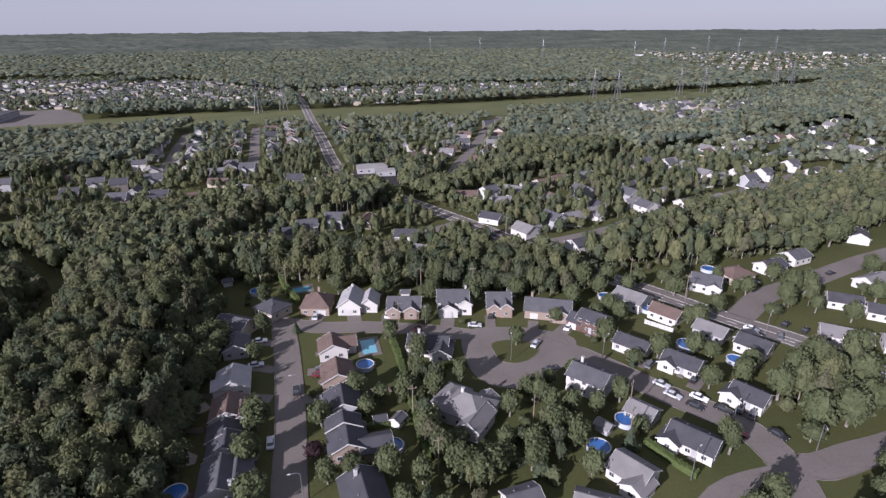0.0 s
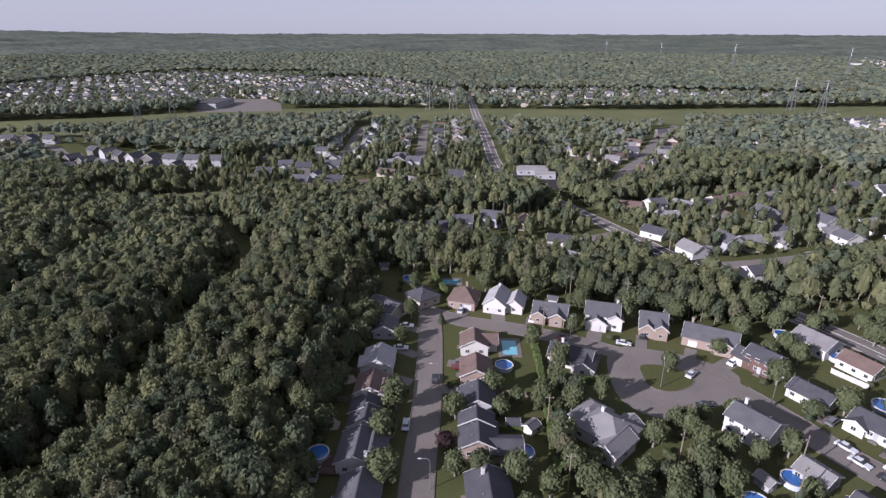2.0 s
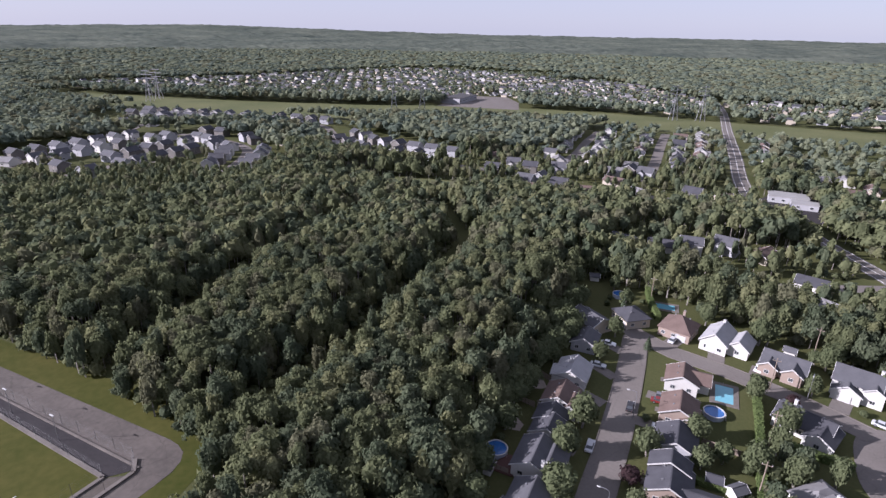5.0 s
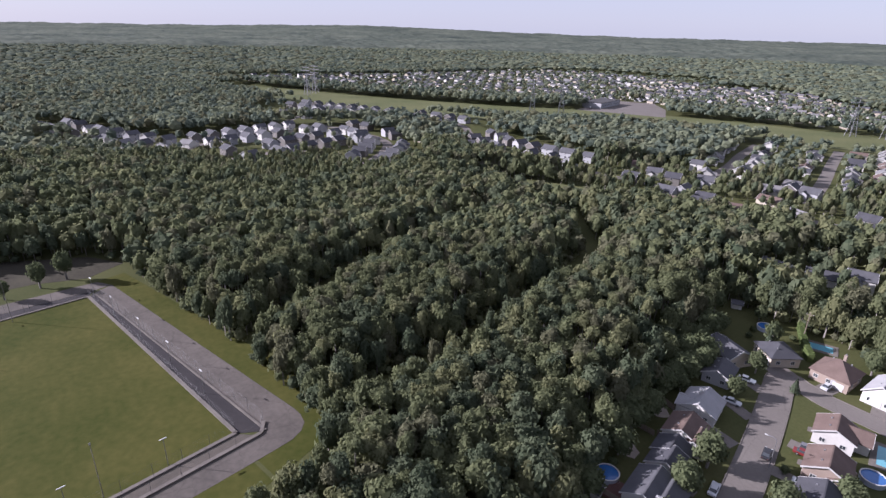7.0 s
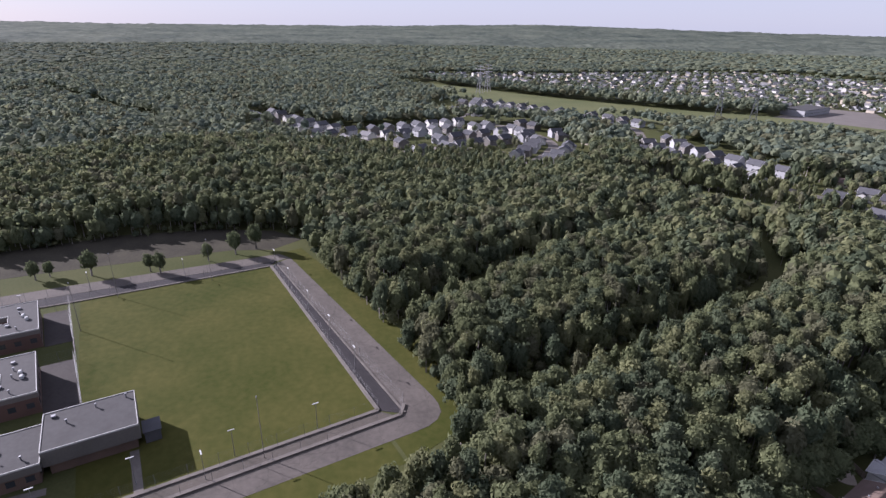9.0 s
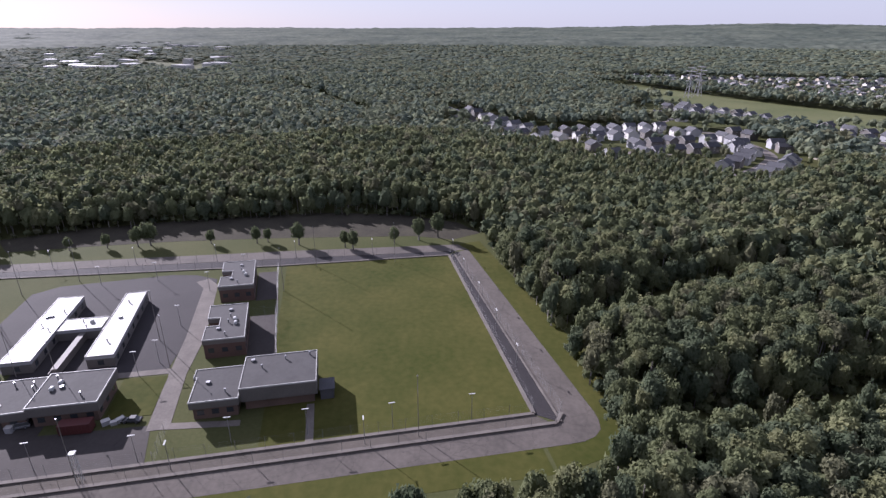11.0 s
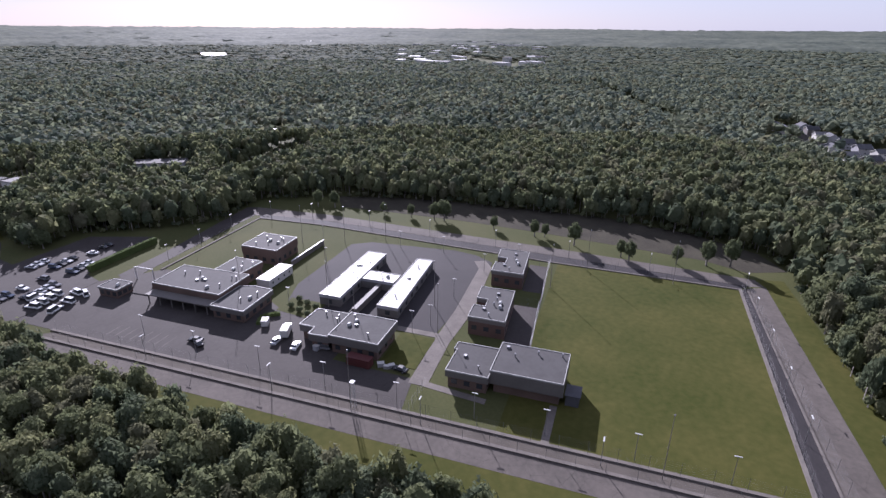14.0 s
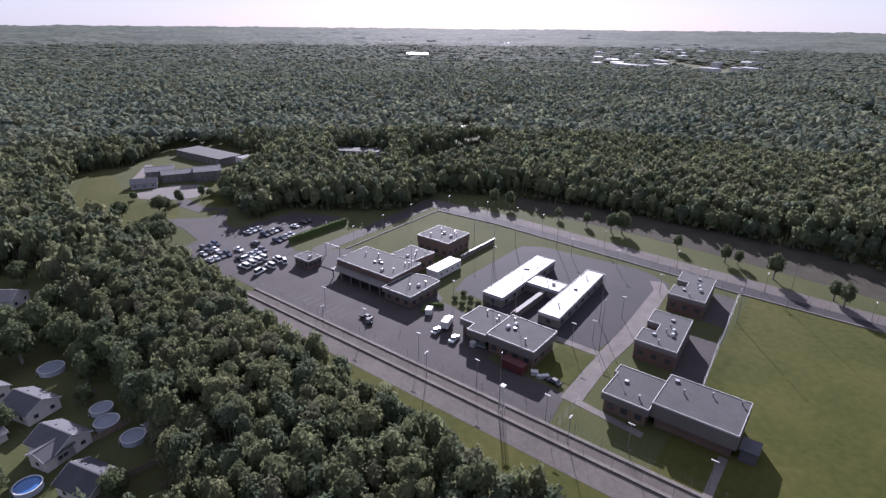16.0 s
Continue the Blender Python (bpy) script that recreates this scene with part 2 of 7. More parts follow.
def ribbon(line, left, right, z0, z1):
    """A strip between two offsets from a line, with thickness."""
    bm = bmesh.new()
    rows = []
    for i, p in enumerate(line):
        d = (line[min(i + 1, len(line) - 1)] - line[max(i - 1, 0)]).normalized()
        s = Vector((-d.y, d.x, 0))
        rows.append([(p + s * left).to_tuple()[:2], (p + s * right).to_tuple()[:2]])
    rings = [[bm.verts.new((*a, z0)), bm.verts.new((*a, z1)), bm.verts.new((*b, z1)), bm.verts.new((*b, z0))] for a, b in rows]
    for r, q in zip(rings, rings[1:]):
        for i in range(4):
            bm.faces.new((r[i], q[i], q[(i + 1) % 4], r[(i + 1) % 4]))
    bm.faces.new(rings[0])
    bm.faces.new(rings[-1][::-1])
    bmesh.ops.recalc_face_normals(bm, faces=bm.faces)
    return bm


# ---- terrain ----
def height(x, y):
    """The land is flat here and rises slowly to low hills far away."""
    r = np.hypot(x, y)
    q = np.clip((r - 900) / 4050, 0, 2)
    az = np.degrees(np.arctan2(y, x))
    hill = 34 * np.exp(-((az - 152) / 15.0) ** 2)
    far = np.clip((r - 2800) / 2000, 0, 1)
    return 48 * q ** 1.6 + hill * far * far * (3 - 2 * far)


def numpy_mesh(name, co, tris, mats, index=None):
    me = bpy.data.meshes.new(name)
    n = len(tris)
    me.vertices.add(len(co))
    me.vertices.foreach_set("co", np.ascontiguousarray(co, np.float32).ravel())
    me.loops.add(n * 3)
    me.loops.foreach_set("vertex_index", np.ascontiguousarray(tris, np.int32).ravel())
    me.polygons.add(n)
    me.polygons.foreach_set("loop_start", np.arange(0, n * 3, 3, dtype=np.int32))
    if index is not None:
        me.polygons.foreach_set("material_index", np.ascontiguousarray(index, np.int32))
    for m in mats:
        me.materials.append(m)
    me.update(calc_edges=True)
    return me


def polar_sheet(radii, az, lift):
    r, a = np.meshgrid(radii, np.radians(az), indexing="ij")
    x, y = r * np.cos(a), r * np.sin(a)
    co = np.stack([x, y, lift(x, y)], -1).reshape(-1, 3)
    nr, na = r.shape
    i = (np.arange(nr - 1)[:, None] * na + np.arange(na - 1)[None]).ravel()
    quads = np.stack([i, i + na, i + na + 1, i + 1], 1)
    return co, np.concatenate([quads[:, [0, 1, 2]], quads[:, [0, 2, 3]]])


radii = np.concatenate([[0.5], np.linspace(150, 900, 8), np.geomspace(960, 4990, 34)])
co, tris = polar_sheet(radii, np.linspace(0, 360, 241), height)
tagged(new("ground", numpy_mesh("ground", co, tris, [GRASS])), "level grassy ground reaching low hills far away", "ground", kind="structure")


# ---- roads and paving ----
ROADS, KERBED = [], []


def road(name, pts, width, label, mat=None, kerbs=True, lift=0.05):
    line = smooth_line(pts)
    ROADS.append((np.array([p.to_tuple()[:2] for p in line]), width / 2))
    ob = tagged(new(name, mesh_of(name, ribbon(line, width / 2, -width / 2, -0.2, lift), mat or ASPHALT)), label, "road", kind="structure")
    if kerbs:
        KERBED.append((ob, line, width / 2, len(ROADS) - 1))
    return ob, line


def lay_kerbs(ob, line, half, own):
    """Kerbs on both sides of a road, left out where another road joins."""
    fine = []
    for a, b in zip(line, line[1:]):
        n = max(1, int((b - a).length / 1.0))
        fine += [a.lerp(b, k / n) for k in range(n)]
    fine.append(line[-1])
    for side in (1, -1):
        run = []
        for i, p in enumerate(fine):
            d = (fine[min(i + 1, len(fine) - 1)] - fine[max(i - 1, 0)]).normalized()
            q = p + Vector((-d.y, d.x, 0)) * side * (half + 0.1)
            free = all(k == own or near_line(np.array([q.x]), np.array([q.y]), [tuple(v) for v in other])[0] > w + 0.2 for k, (other, w) in enumerate(ROADS))
            if free:
                run.append(p)
            if (not free or i == len(fine) - 1) and run:
                if len(run) > 2:
                    part("kerb", ribbon(run, side * (half + 0.02), side * (half + 0.22), -0.2, 0.16), CONCRETE, ob, "pale concrete kerb")
                run = []


def dashes(ob, line, offset, width, on, off, lift=0.06):
    """Painted lines along a road; off = 0 gives one unbroken line."""
    if not off:
        part("painted_line", ribbon(line, offset + width / 2, offset - width / 2, 0.0, lift), PAINT, ob, "worn white road line")
        return
    fine, run = [], 0.0
    for a, b in zip(line, line[1:]):
        n = max(1, int((b - a).length / 0.5))
        fine += [a.lerp(b, k / n) for k in range(n)]
    i, step = 0, 0.5
    while i + int(on / step) < len(fine):
        part("painted_dash", ribbon(fine[i:i + int(on / step) + 1:2], offset + width / 2, offset - width / 2, 0.0, lift), PAINT, ob, "worn white road dash")
        i += int((on + off) / step)


def slab(name, pts, mat, label, lift=0.04, category="pavement", m=None):
    if m:
        pts = [(m @ Vector((x, y, 0))).to_tuple()[:2] for x, y in pts]
    area = sum(pts[i][0] * pts[(i + 1) % len(pts)][1] - pts[(i + 1) % len(pts)][0] * pts[i][1] for i in range(len(pts)))
    if area < 0:
        pts = pts[::-1]
    bm = solid(bmesh.new(), pts, -0.15, lift)
    bmesh.ops.triangulate(bm, faces=bm.faces, ngon_method="EAR_CLIP")
    return tagged(new(name, mesh_of(name, bm, mat)), label, category, kind="structure")


def round_outline(pts, step=2.0):
    """A closed smooth outline through pts."""
    n = len(pts)
    line = smooth_line([pts[-1]] + list(pts) + [pts[0], pts[1]], step)
    first = min(range(len(line)), key=lambda i: (line[i].xy - Vector(pts[0])).length)
    last = max(i for i in range(len(line)) if (line[i].xy - Vector(pts[0])).length < 0.01 or i == first)
    return [p.to_tuple()[:2] for p in line[first:last]]


STREET = "grey worn residential street with pale kerbs"
road("road_west_street", [(-24, 60), (-29, 75), (-32.8, 88), (-37, 105), (-42.3, 124), (-48.5, 144), (-52, 154), (-53.5, 160)], 7.2, STREET)
road("road_north_street", [(-57, 161), (-48, 157.5), (-41, 156), (-26, 156.3), (-12, 155), (-3, 153.6), (8, 151)], 6.6, STREET, lift=0.055)
cul = round_outline([(5, 148), (6, 137), (8.5, 129), (14, 124), (22, 124), (30, 130), (37, 138), (40, 149), (30, 154.5), (20, 156), (9, 155)])
slab("road_cul_de_sac", cul, ASPHALT, "wide asphalt turning circle of a street", 0.06, "road")
ROADS.append((np.array([(20.0, 141.0), (24.0, 141.0)]), 17.0))
isle = round_outline([(14, 146), (14.4, 141), (16, 136.5), (19.5, 135), (24, 136.5), (27.5, 140.5), (28, 143.5), (25, 147), (19, 148)], 1.5)
isle_ob = slab("pavement_island", isle, CONCRETE, "kerb ring round the grass island", 0.17)
slab("ground_island_lawn", [(21 + (x - 21) * 0.965, 141.5 + (y - 141.5) * 0.965) for x, y in isle], GRASS, "mown grass island inside the turning circle", 0.2, "lawn")
road("road_east_street", [(32, 146), (37, 142), (46, 133.7), (57.5, 121.7), (70, 110.5), (74.5, 102), (75, 92), (71, 78)], 8.4, STREET, lift=0.064)
road("road_cross_street", [(75, 95), (83, 94.8), (92, 98), (104, 101.5), (120, 108), (145, 122), (170, 136)], 7.6, STREET, lift=0.058)
road("road_south_lane", [(75, 93), (66, 91), (57, 87), (48, 78)], 5.4, STREET, lift=0.052, kerbs=False)
blvd, bl_line = road("road_boulevard", [(160, 80), (123, 129), (109, 146.5), (94, 161), (77.5, 179.5), (61, 196), (40, 222), (12, 258), (-25, 302), (-62, 350), (-82, 396), (-110, 489), (-147, 606), (-193, 757), (-238, 880)], 10.0,
                     "straight grey boulevard with worn white lane lines", kerbs=False)
dashes(blvd, bl_line, 0.0, 0.25, 4, 0)
dashes(blvd, bl_line, 4.2, 0.2, 4, 0)
dashes(blvd, bl_line, -4.2, 0.2, 4, 0)
dashes(blvd, bl_line[:40], 2.0, 0.2, 3, 5)
road("road_side_street", [(97, 161), (103, 167), (115, 178), (136, 189), (168, 207), (192, 218.5), (260, 250)], 8.6, STREET, lift=0.06)
road("road_upper_street", [(36, 226), (50, 233), (66, 241), (90, 256), (130, 283), (190, 325), (260, 372)], 7.5, STREET, kerbs=False)
road("road_court", [(10, 262), (-12, 243), (-30, 229), (-44, 222)], 6.5, STREET, kerbs=False, lift=0.056)
road("road_far_row_a", [(-190, 350), (-204, 403), (-222, 455), (-238, 512)], 8, STREET, kerbs=False)
road("road_far_row_b", [(-128, 350), (-146, 415), (-165, 475), (-186, 545)], 8, STREET, kerbs=False)
road("road_far_row_c", [(0, 330), (10, 390), (24, 450), (40, 540), (60, 610)], 8, STREET, kerbs=False)
road("road_middle_row", [(-250, 300), (-200, 308), (-150, 312), (-100, 322), (-70, 345)], 7, STREET, kerbs=False)
road("road_new_estate", [(-340, 178), (-366, 206), (-398, 228), (-440, 232), (-492, 218), (-478, 158), (-462, 98)], 8, STREET, kerbs=False)
road("road_new_estate_loop", [(-436, 230), (-422, 186), (-406, 132), (-398, 104)], 8, STREET, kerbs=False, lift=0.056)
road("road_new_estate_lane", [(-462, 98), (-448, 76), (-500, 47), (-540, 28), (-612, 0)], 7, STREET, kerbs=False, lift=0.058)
road("road_corridor_row", [(-260, 310), (-330, 300), (-395, 315), (-445, 338), (-500, 322), (-548, 292), (-600, 262), (-655, 238)], 7, STREET, kerbs=False, lift=0.06)
road("road_corridor_close", [(-600, 262), (-572, 226), (-545, 200)], 7, STREET, kerbs=False, lift=0.062)
slab("pavement_depot", [(-66, 340), (-28, 330), (-20, 372), (-58, 392)], ASPHALT_DARK, "dark asphalt yard beside the boulevard")
slab("pavement_plaza", [(8, 222), (40, 218), (52, 230), (30, 248), (6, 244)], ASPHALT_DARK, "dark asphalt parking court behind trees", 0.058)

# the walled compound lies on a grid of its own: x runs from the front road to the back, y along the front
SITE = pose(-113, 25, 0, 0, 0, 192.7)
slab("ground_sports_field", [(0.3, 0.3), (99, 0.3), (104, 63), (0.3, 63)], FIELD, "large mown green sports field inside the fence", 0.03, "lawn", SITE)
slab("ground_verge_front", [(-10.8, 2), (-10.8, 214), (-17, 214), (-18, 100), (-19, 2)], FIELD, "sunlit grass verge between road and forest", 0.03, "lawn", SITE)
slab("ground_verge_east", [(-19, 1), (-11.3, 1), (-11.2, -8), (-8, -13.4), (-2, -14.6), (104.2, -9.1), (110.4, -6.4), (112, -16), (60, -20), (-4, -25), (-15, -18)], FIELD, "sunlit grass verge between road and forest", 0.032, "lawn", SITE)
slab("ground_bare_back", [(-207, -176), (-214, -148), (-221, -115), (-226, -78), (-229, -40), (-231, -12), (-227, 4), (-236, 17), (-250, 6), (-260, -20), (-262, -56), (-255, -94), (-246, -128), (-236, -160), (-220, -190)], SOIL, "bare brownish ground before the forest edge", 0.03, "soil")
slab("ground_gravel_front", [(-4, -3), (-0.2, 0), (-0.2, 196), (-4, 200)], GRAVEL, "brown gravel strip between two fence lines", 0.035, m=SITE)
slab("road_patrol_front", [(-11.2, -4), (-11, -8), (-10, -11), (-8, -13.2), (-5, -14.2), (-2, -14.4), (-4.4, -3), (-4.4, 214), (-10.6, 214)], ASPHALT_OLD, "pale cracked asphalt patrol road outside the fence", 0.05, "road", SITE)
slab("road_patrol_east", [(-2, -14.4), (104, -8.9), (101, -2.2), (-4.4, -5.6)], ASPHALT_OLD, "pale cracked asphalt patrol road outside the fence", 0.045, "road", SITE)
slab("ground_gravel_east", [(-4, -5), (100.5, -2.2), (99.3, 0), (-0.2, -0.1)], ASPHALT_DARK, "dark asphalt strip along the fence", 0.055, m=SITE)
slab("ground_gravel_back", [(99.6, 0), (103, -3), (108, 66), (114.5, 172), (112, 206), (107.5, 203.5), (108.6, 170), (101, 66)], ASPHALT_DARK, "dark asphalt strip along the back fence", 0.056, m=SITE)
slab("road_patrol_back", [(103.2, -2.8), (104, -8.6), (110, -6), (116, 66), (122.5, 176), (121, 214), (112, 219), (110, 208), (114.7, 172), (108.2, 66)], ASPHALT_OLD, "pale cracked asphalt patrol road outside the fence", 0.052, "road", SITE)
slab("road_patrol_west", [(110, 208), (121, 214), (119, 219), (60, 213), (36, 212), (33, 204.5), (60, 206)], ASPHALT_YARD, "asphalt patrol road along the short fence", 0.06, "road", SITE)
slab("pavement_yard", [(0.2, 86), (13, 88), (14, 112), (34, 112), (34, 142), (44, 160), (46, 200), (30, 214), (0.2, 214)], ASPHALT_YARD, "wide asphalt service yard", 0.045, m=SITE)
slab("pavement_court", [(36, 90), (75, 86), (93, 87), (98, 95), (100, 104), (97, 140), (92, 147), (52, 147), (36, 142)], ASPHALT_DARK, "dark asphalt court round the white building", 0.05, m=SITE)
slab("pavement_walk_court", [(11, 83.6), (33, 84.6), (52, 83.4), (88, 86), (94, 90), (92, 94), (86, 90.5), (52, 89), (34, 89.2), (11, 88.6)], CONCRETE, "pale concrete walk between buildings", 0.07, m=SITE)
slab("pavement_walk_cross", [(34, 89), (36.5, 89), (37, 128), (34.6, 128)], CONCRETE, "pale concrete walk beside the court", 0.074, m=SITE)
slab("pavement_walk_gym", [(0.2, 51.2), (14, 51.2), (14, 53), (0.2, 53)], CONCRETE, "narrow concrete walk to the hall", 0.06, m=SITE)
slab("pavement_walk_hall", [(9, 68), (11, 68), (13, 84), (11, 86)], CONCRETE, "narrow concrete walk beside the hall", 0.062, m=SITE)
slab("pavement_cell_yard", [(38, 62), (62, 64), (62, 71.8), (38, 70)], ASPHALT_YARD, "walled asphalt exercise yard", 0.06, m=SITE)
slab("pavement_cell_yard_back", [(73, 64.5), (96, 66), (96, 73), (73, 71.5)], ASPHALT_YARD, "walled asphalt exercise yard", 0.06, m=SITE)
slab("ground_lawn_corner", [(17, 89), (33, 89), (33.6, 100), (17, 99.4)], FIELD, "green lawn beside a flat-roofed block", 0.08, "lawn", SITE)
slab("pavement_car_park", [(-3, 214.2), (30, 214.2), (33, 223), (71, 230), (62, 256), (30, 257), (12, 256), (-6, 250)], ASPHALT_YARD, "grey asphalt staff car park", 0.055, m=SITE)
slab("pavement_entrance", [(12, 256), (30, 257), (34, 276), (10, 300), (4, 292), (16, 276)], ASPHALT_YARD, "asphalt entrance lane of the car park", 0.058, m=SITE)
for a, b, h0, wd in (((0, 0), (0, 198), 0.35, 0.9), ((-4.2, -4), (-4.2, 200), 0.4, 0.9), ((0, 0), (99, 0), 0.35, 0.9), ((-4, -5.3), (100.5, -2.4), 0.3, 0.5), ((99.2, 0), (101, 66), 0.3, 0.7), ((101, 66), (108.6, 170), 0.3, 0.7),
                     ((108.6, 170), (107, 203), 0.3, 0.7), ((107, 203), (45, 201), 0.3, 0.7), ((-4.2, -4), (-1, -6.6), 0.4, 0.9)):
    line = [(SITE @ Vector((*p, 0))) for p in (a, b)]
    ob = tagged(new("kerb_fence_base", mesh_of("kerb_fence_base", ribbon(line, wd / 2, -wd / 2, -0.2, h0), CONCRETE)), "pale concrete fence footing", "kerb", kind="structure")

# ---- where trees grow ----
def inside(x, y, pts):
    res = np.zeros(np.shape(x), bool)
    for (x0, y0), (x1, y1) in zip(pts, pts[1:] + pts[:1]):
        if y0 != y1:
            res ^= ((y0 > y) != (y1 > y)) & (x < (x1 - x0) * (y - y0) / (y1 - y0) + x0)
    return res


def near_line(x, y, pts):
    best = np.full(np.shape(x), 1e9)
    for (x0, y0), (x1, y1) in zip(pts, pts[1:]):
        dx, dy = x1 - x0, y1 - y0
        t = np.clip(((x - x0) * dx + (y - y0) * dy) / (dx * dx + dy * dy + 1e-9), 0, 1)
        best = np.minimum(best, np.hypot(x - x0 - t * dx, y - y0 - t * dy))
    return best


for row in KERBED:
    lay_kerbs(*row)
SITE_OPEN = [(-88, 36), (-103, 44), (-123, 41), (-161, 34), (-211, 21), (-236, 18), (-250, 5), (-257, -18), (-259, -55), (-252, -92), (-243, -126), (-233, -158), (-218, -190), (-192, -220), (-160, -208), (-140, -222), (-118, -242), (-96, -243), (-98, -262), (-104, -290),
             (-118, -312), (-140, -325), (-150, -352), (-146, -405), (-122, -425), (-100, -415), (-78, -385), (-48, -384), (-36, -340), (-31, -280), (-46, -254), (-48, -222), (-55, -200), (-58, -170), (-62, -119), (-66, -76), (-73, -36), (-80, 0)]
NEAR_SUBURB = [(-51, 40), (-53, 69), (-60, 88), (-68.5, 118), (-77, 145), (-90, 190), (-50, 190), (40, 178), (56, 186), (60, 198), (100, 205), (160, 222), (240, 262), (300, 240), (220, 150), (160, 60), (60, 20), (-20, 40)]
SOUTH_SUBURB = [(-24, -85), (-22, -150), (-15, -232), (60, -240), (60, -85)]
SUBURBS = [
    [(-95, 208), (-20, 198), (60, 215), (130, 262), (270, 320), (360, 450), (400, 555), (330, 515), (190, 440), (120, 395), (40, 330), (-40, 265), (-90, 262)],
    [(-250, 262), (-150, 250), (-55, 300), (-70, 360), (-100, 600), (-160, 640), (-250, 540), (-215, 400), (-250, 350)],
    [(-40, 380), (30, 330), (70, 600), (40, 640), (-100, 590), (-60, 440)],
    [(262, 748), (330, 752), (392, 722), (335, 615), (290, 575), (221, 500), (205, 560), (200, 635)],
    [(-328, 172), (-345, 236), (-440, 246), (-512, 226), (-512, 150), (-498, 84), (-560, 44), (-624, 14), (-624, -14), (-560, 2), (-480, 44), (-436, 66), (-380, 96), (-372, 150)],
    [(-250, 262), (-320, 250), (-400, 300), (-490, 300), (-540, 180), (-600, 178), (-690, 225), (-690, 275), (-640, 290), (-570, 315), (-490, 360), (-430, 372), (-390, 340), (-260, 340)],
    [(-130, 690), (0, 755), (180, 835), (320, 880), (300, 980), (60, 985), (-230, 860)],
    [(-500, 690), (-190, 670), (-240, 860), (-500, 1080), (-620, 960)],
    [(-480, 620), (-540, 570), (-620, 490), (-800, 375), (-1040, 250), (-1060, 330), (-1000, 560), (-990, 860), (-930, 1080), (-610, 1160), (-540, 800)],
    [(560, 1060), (960, 1240), (1500, 1900), (1250, 2000), (700, 2300), (560, 1500)],
]
CORRIDOR = [(-925, 268), (-870, 285), (-670, 385), (-540, 475), (-452, 570), (-300, 640), (-152, 676), (47, 730), (258, 826), (470, 905), (640, 980), (570, 885), (392, 765), (217, 680), (41, 608), (-117, 580), (-272, 540), (-360, 482), (-445, 400), (-550, 322), (-730, 243), (-900, 212)]
CLEARINGS = [[(-275, 212), (-262, 240), (-225, 262), (-188, 276), (-168, 262), (-188, 240), (-232, 222)], [(-522, 662), (-474, 540), (-380, 585), (-420, 645), (-470, 690)], [(-555, -83), (-720, -179), (-905, -284), (-905, -263), (-720, -159), (-555, -63)],
             [(-1040, -480), (-1240, -680), (-1500, -900), (-1250, -480)], [(-222, -266), (-286, -279), (-290, -295), (-224, -285)], [(-180, -318), (-204, -294), (-224, -316), (-202, -346)], [(-300, -334), (-322, -326), (-336, -352), (-316, -368)], [(-1060, -1230), (-930, -1380), (-985, -1400), (-1090, -1260)],
             [(-128, -335), (-145, -330), (-150, -352), (-130, -358)]]
LOW_WOODS = [[(-275, 110), (-300, 200), (-336, 236), (-350, 180), (-374, 140), (-385, 98), (-440, 66), (-480, 44), (-540, 0), (-500, -12), (-420, 18), (-340, 58)],
             [(-190, -248), (-262, -252), (-296, -280), (-290, -300), (-222, -288)], [(-160, -292), (-192, -272), (-222, -306), (-204, -346), (-182, -322)]]
GAPS = [[(-146, 36), (-161, 54), (-176, 81), (-190, 121), (-208, 175)], [(-108, 55), (-113, 87), (-120, 115), (-131, 153), (-152, 206)], [(-150, 190), (-180, 212), (-240, 225)]]
HOUSES = []
SIGHT = [[(5.5, 112), (5, 99)], [(38.5, 123), (36, 110)], [(48.5, 110), (46, 100)], [(40, 91.5), (38, 82)], [(-56, 362), (-48, 318)], [(-40, 360), (-34, 318)], [(-46, 340), (-41, 318)]]
GROVES = [[(-6, 78), (-3, 92), (-9, 118), (-8, 128), (-2, 124), (0, 100), (8, 102), (24, 122), (44, 112), (34, 104), (26, 92), (20, 88), (14, 92), (6, 82)], [(80, 103), (88, 122), (92, 132), (104, 136), (122, 116), (100, 107)], [(118, 168), (121, 180), (130, 183), (134, 174), (124, 166)]]
slab("ground_corridor", CORRIDOR, MEADOW, "pale unmown grass under the power lines", 0.02, "meadow")
slab("ground_clearing", CLEARINGS[0], MEADOW, "pale overgrown clearing", 0.05, "meadow")
slab("ground_cutting", CLEARINGS[2], MEADOW, "pale grassy cutting through the woods", 0.05, "meadow")
slab("pavement_school", CLEARINGS[1], ASPHALT, "grey school yard", 0.06)


def density(x, y):
    """How much of the forest stands at a place: 1 in the woods, less among houses, 0 in the open."""
    d = np.ones(np.shape(x))
    for i, z in enumerate(SUBURBS):
        d[inside(x, y, z)] = 0.18 if i == 4 else 0.3 if i == 5 else 0.62
    for z in (NEAR_SUBURB, SOUTH_SUBURB):
        d[inside(x, y, z)] = 0.0
    for z in GROVES:
        d[inside(x, y, z)] = 0.24
    for g in SIGHT:
        d[near_line(x, y, g) < 8.0] = 0.0
    for z in CLEARINGS + [CORRIDOR, SITE_OPEN]:
        d[inside(x, y, z)] = 0.0
    for g in GAPS:
        d[near_line(x, y, g) < 4.4] = 0.0
    for line, half in ROADS:
        d[near_line(x, y, [tuple(p) for p in line[::2]] + [tuple(line[-1])]) < half + 3.0] = 0.0
    return d


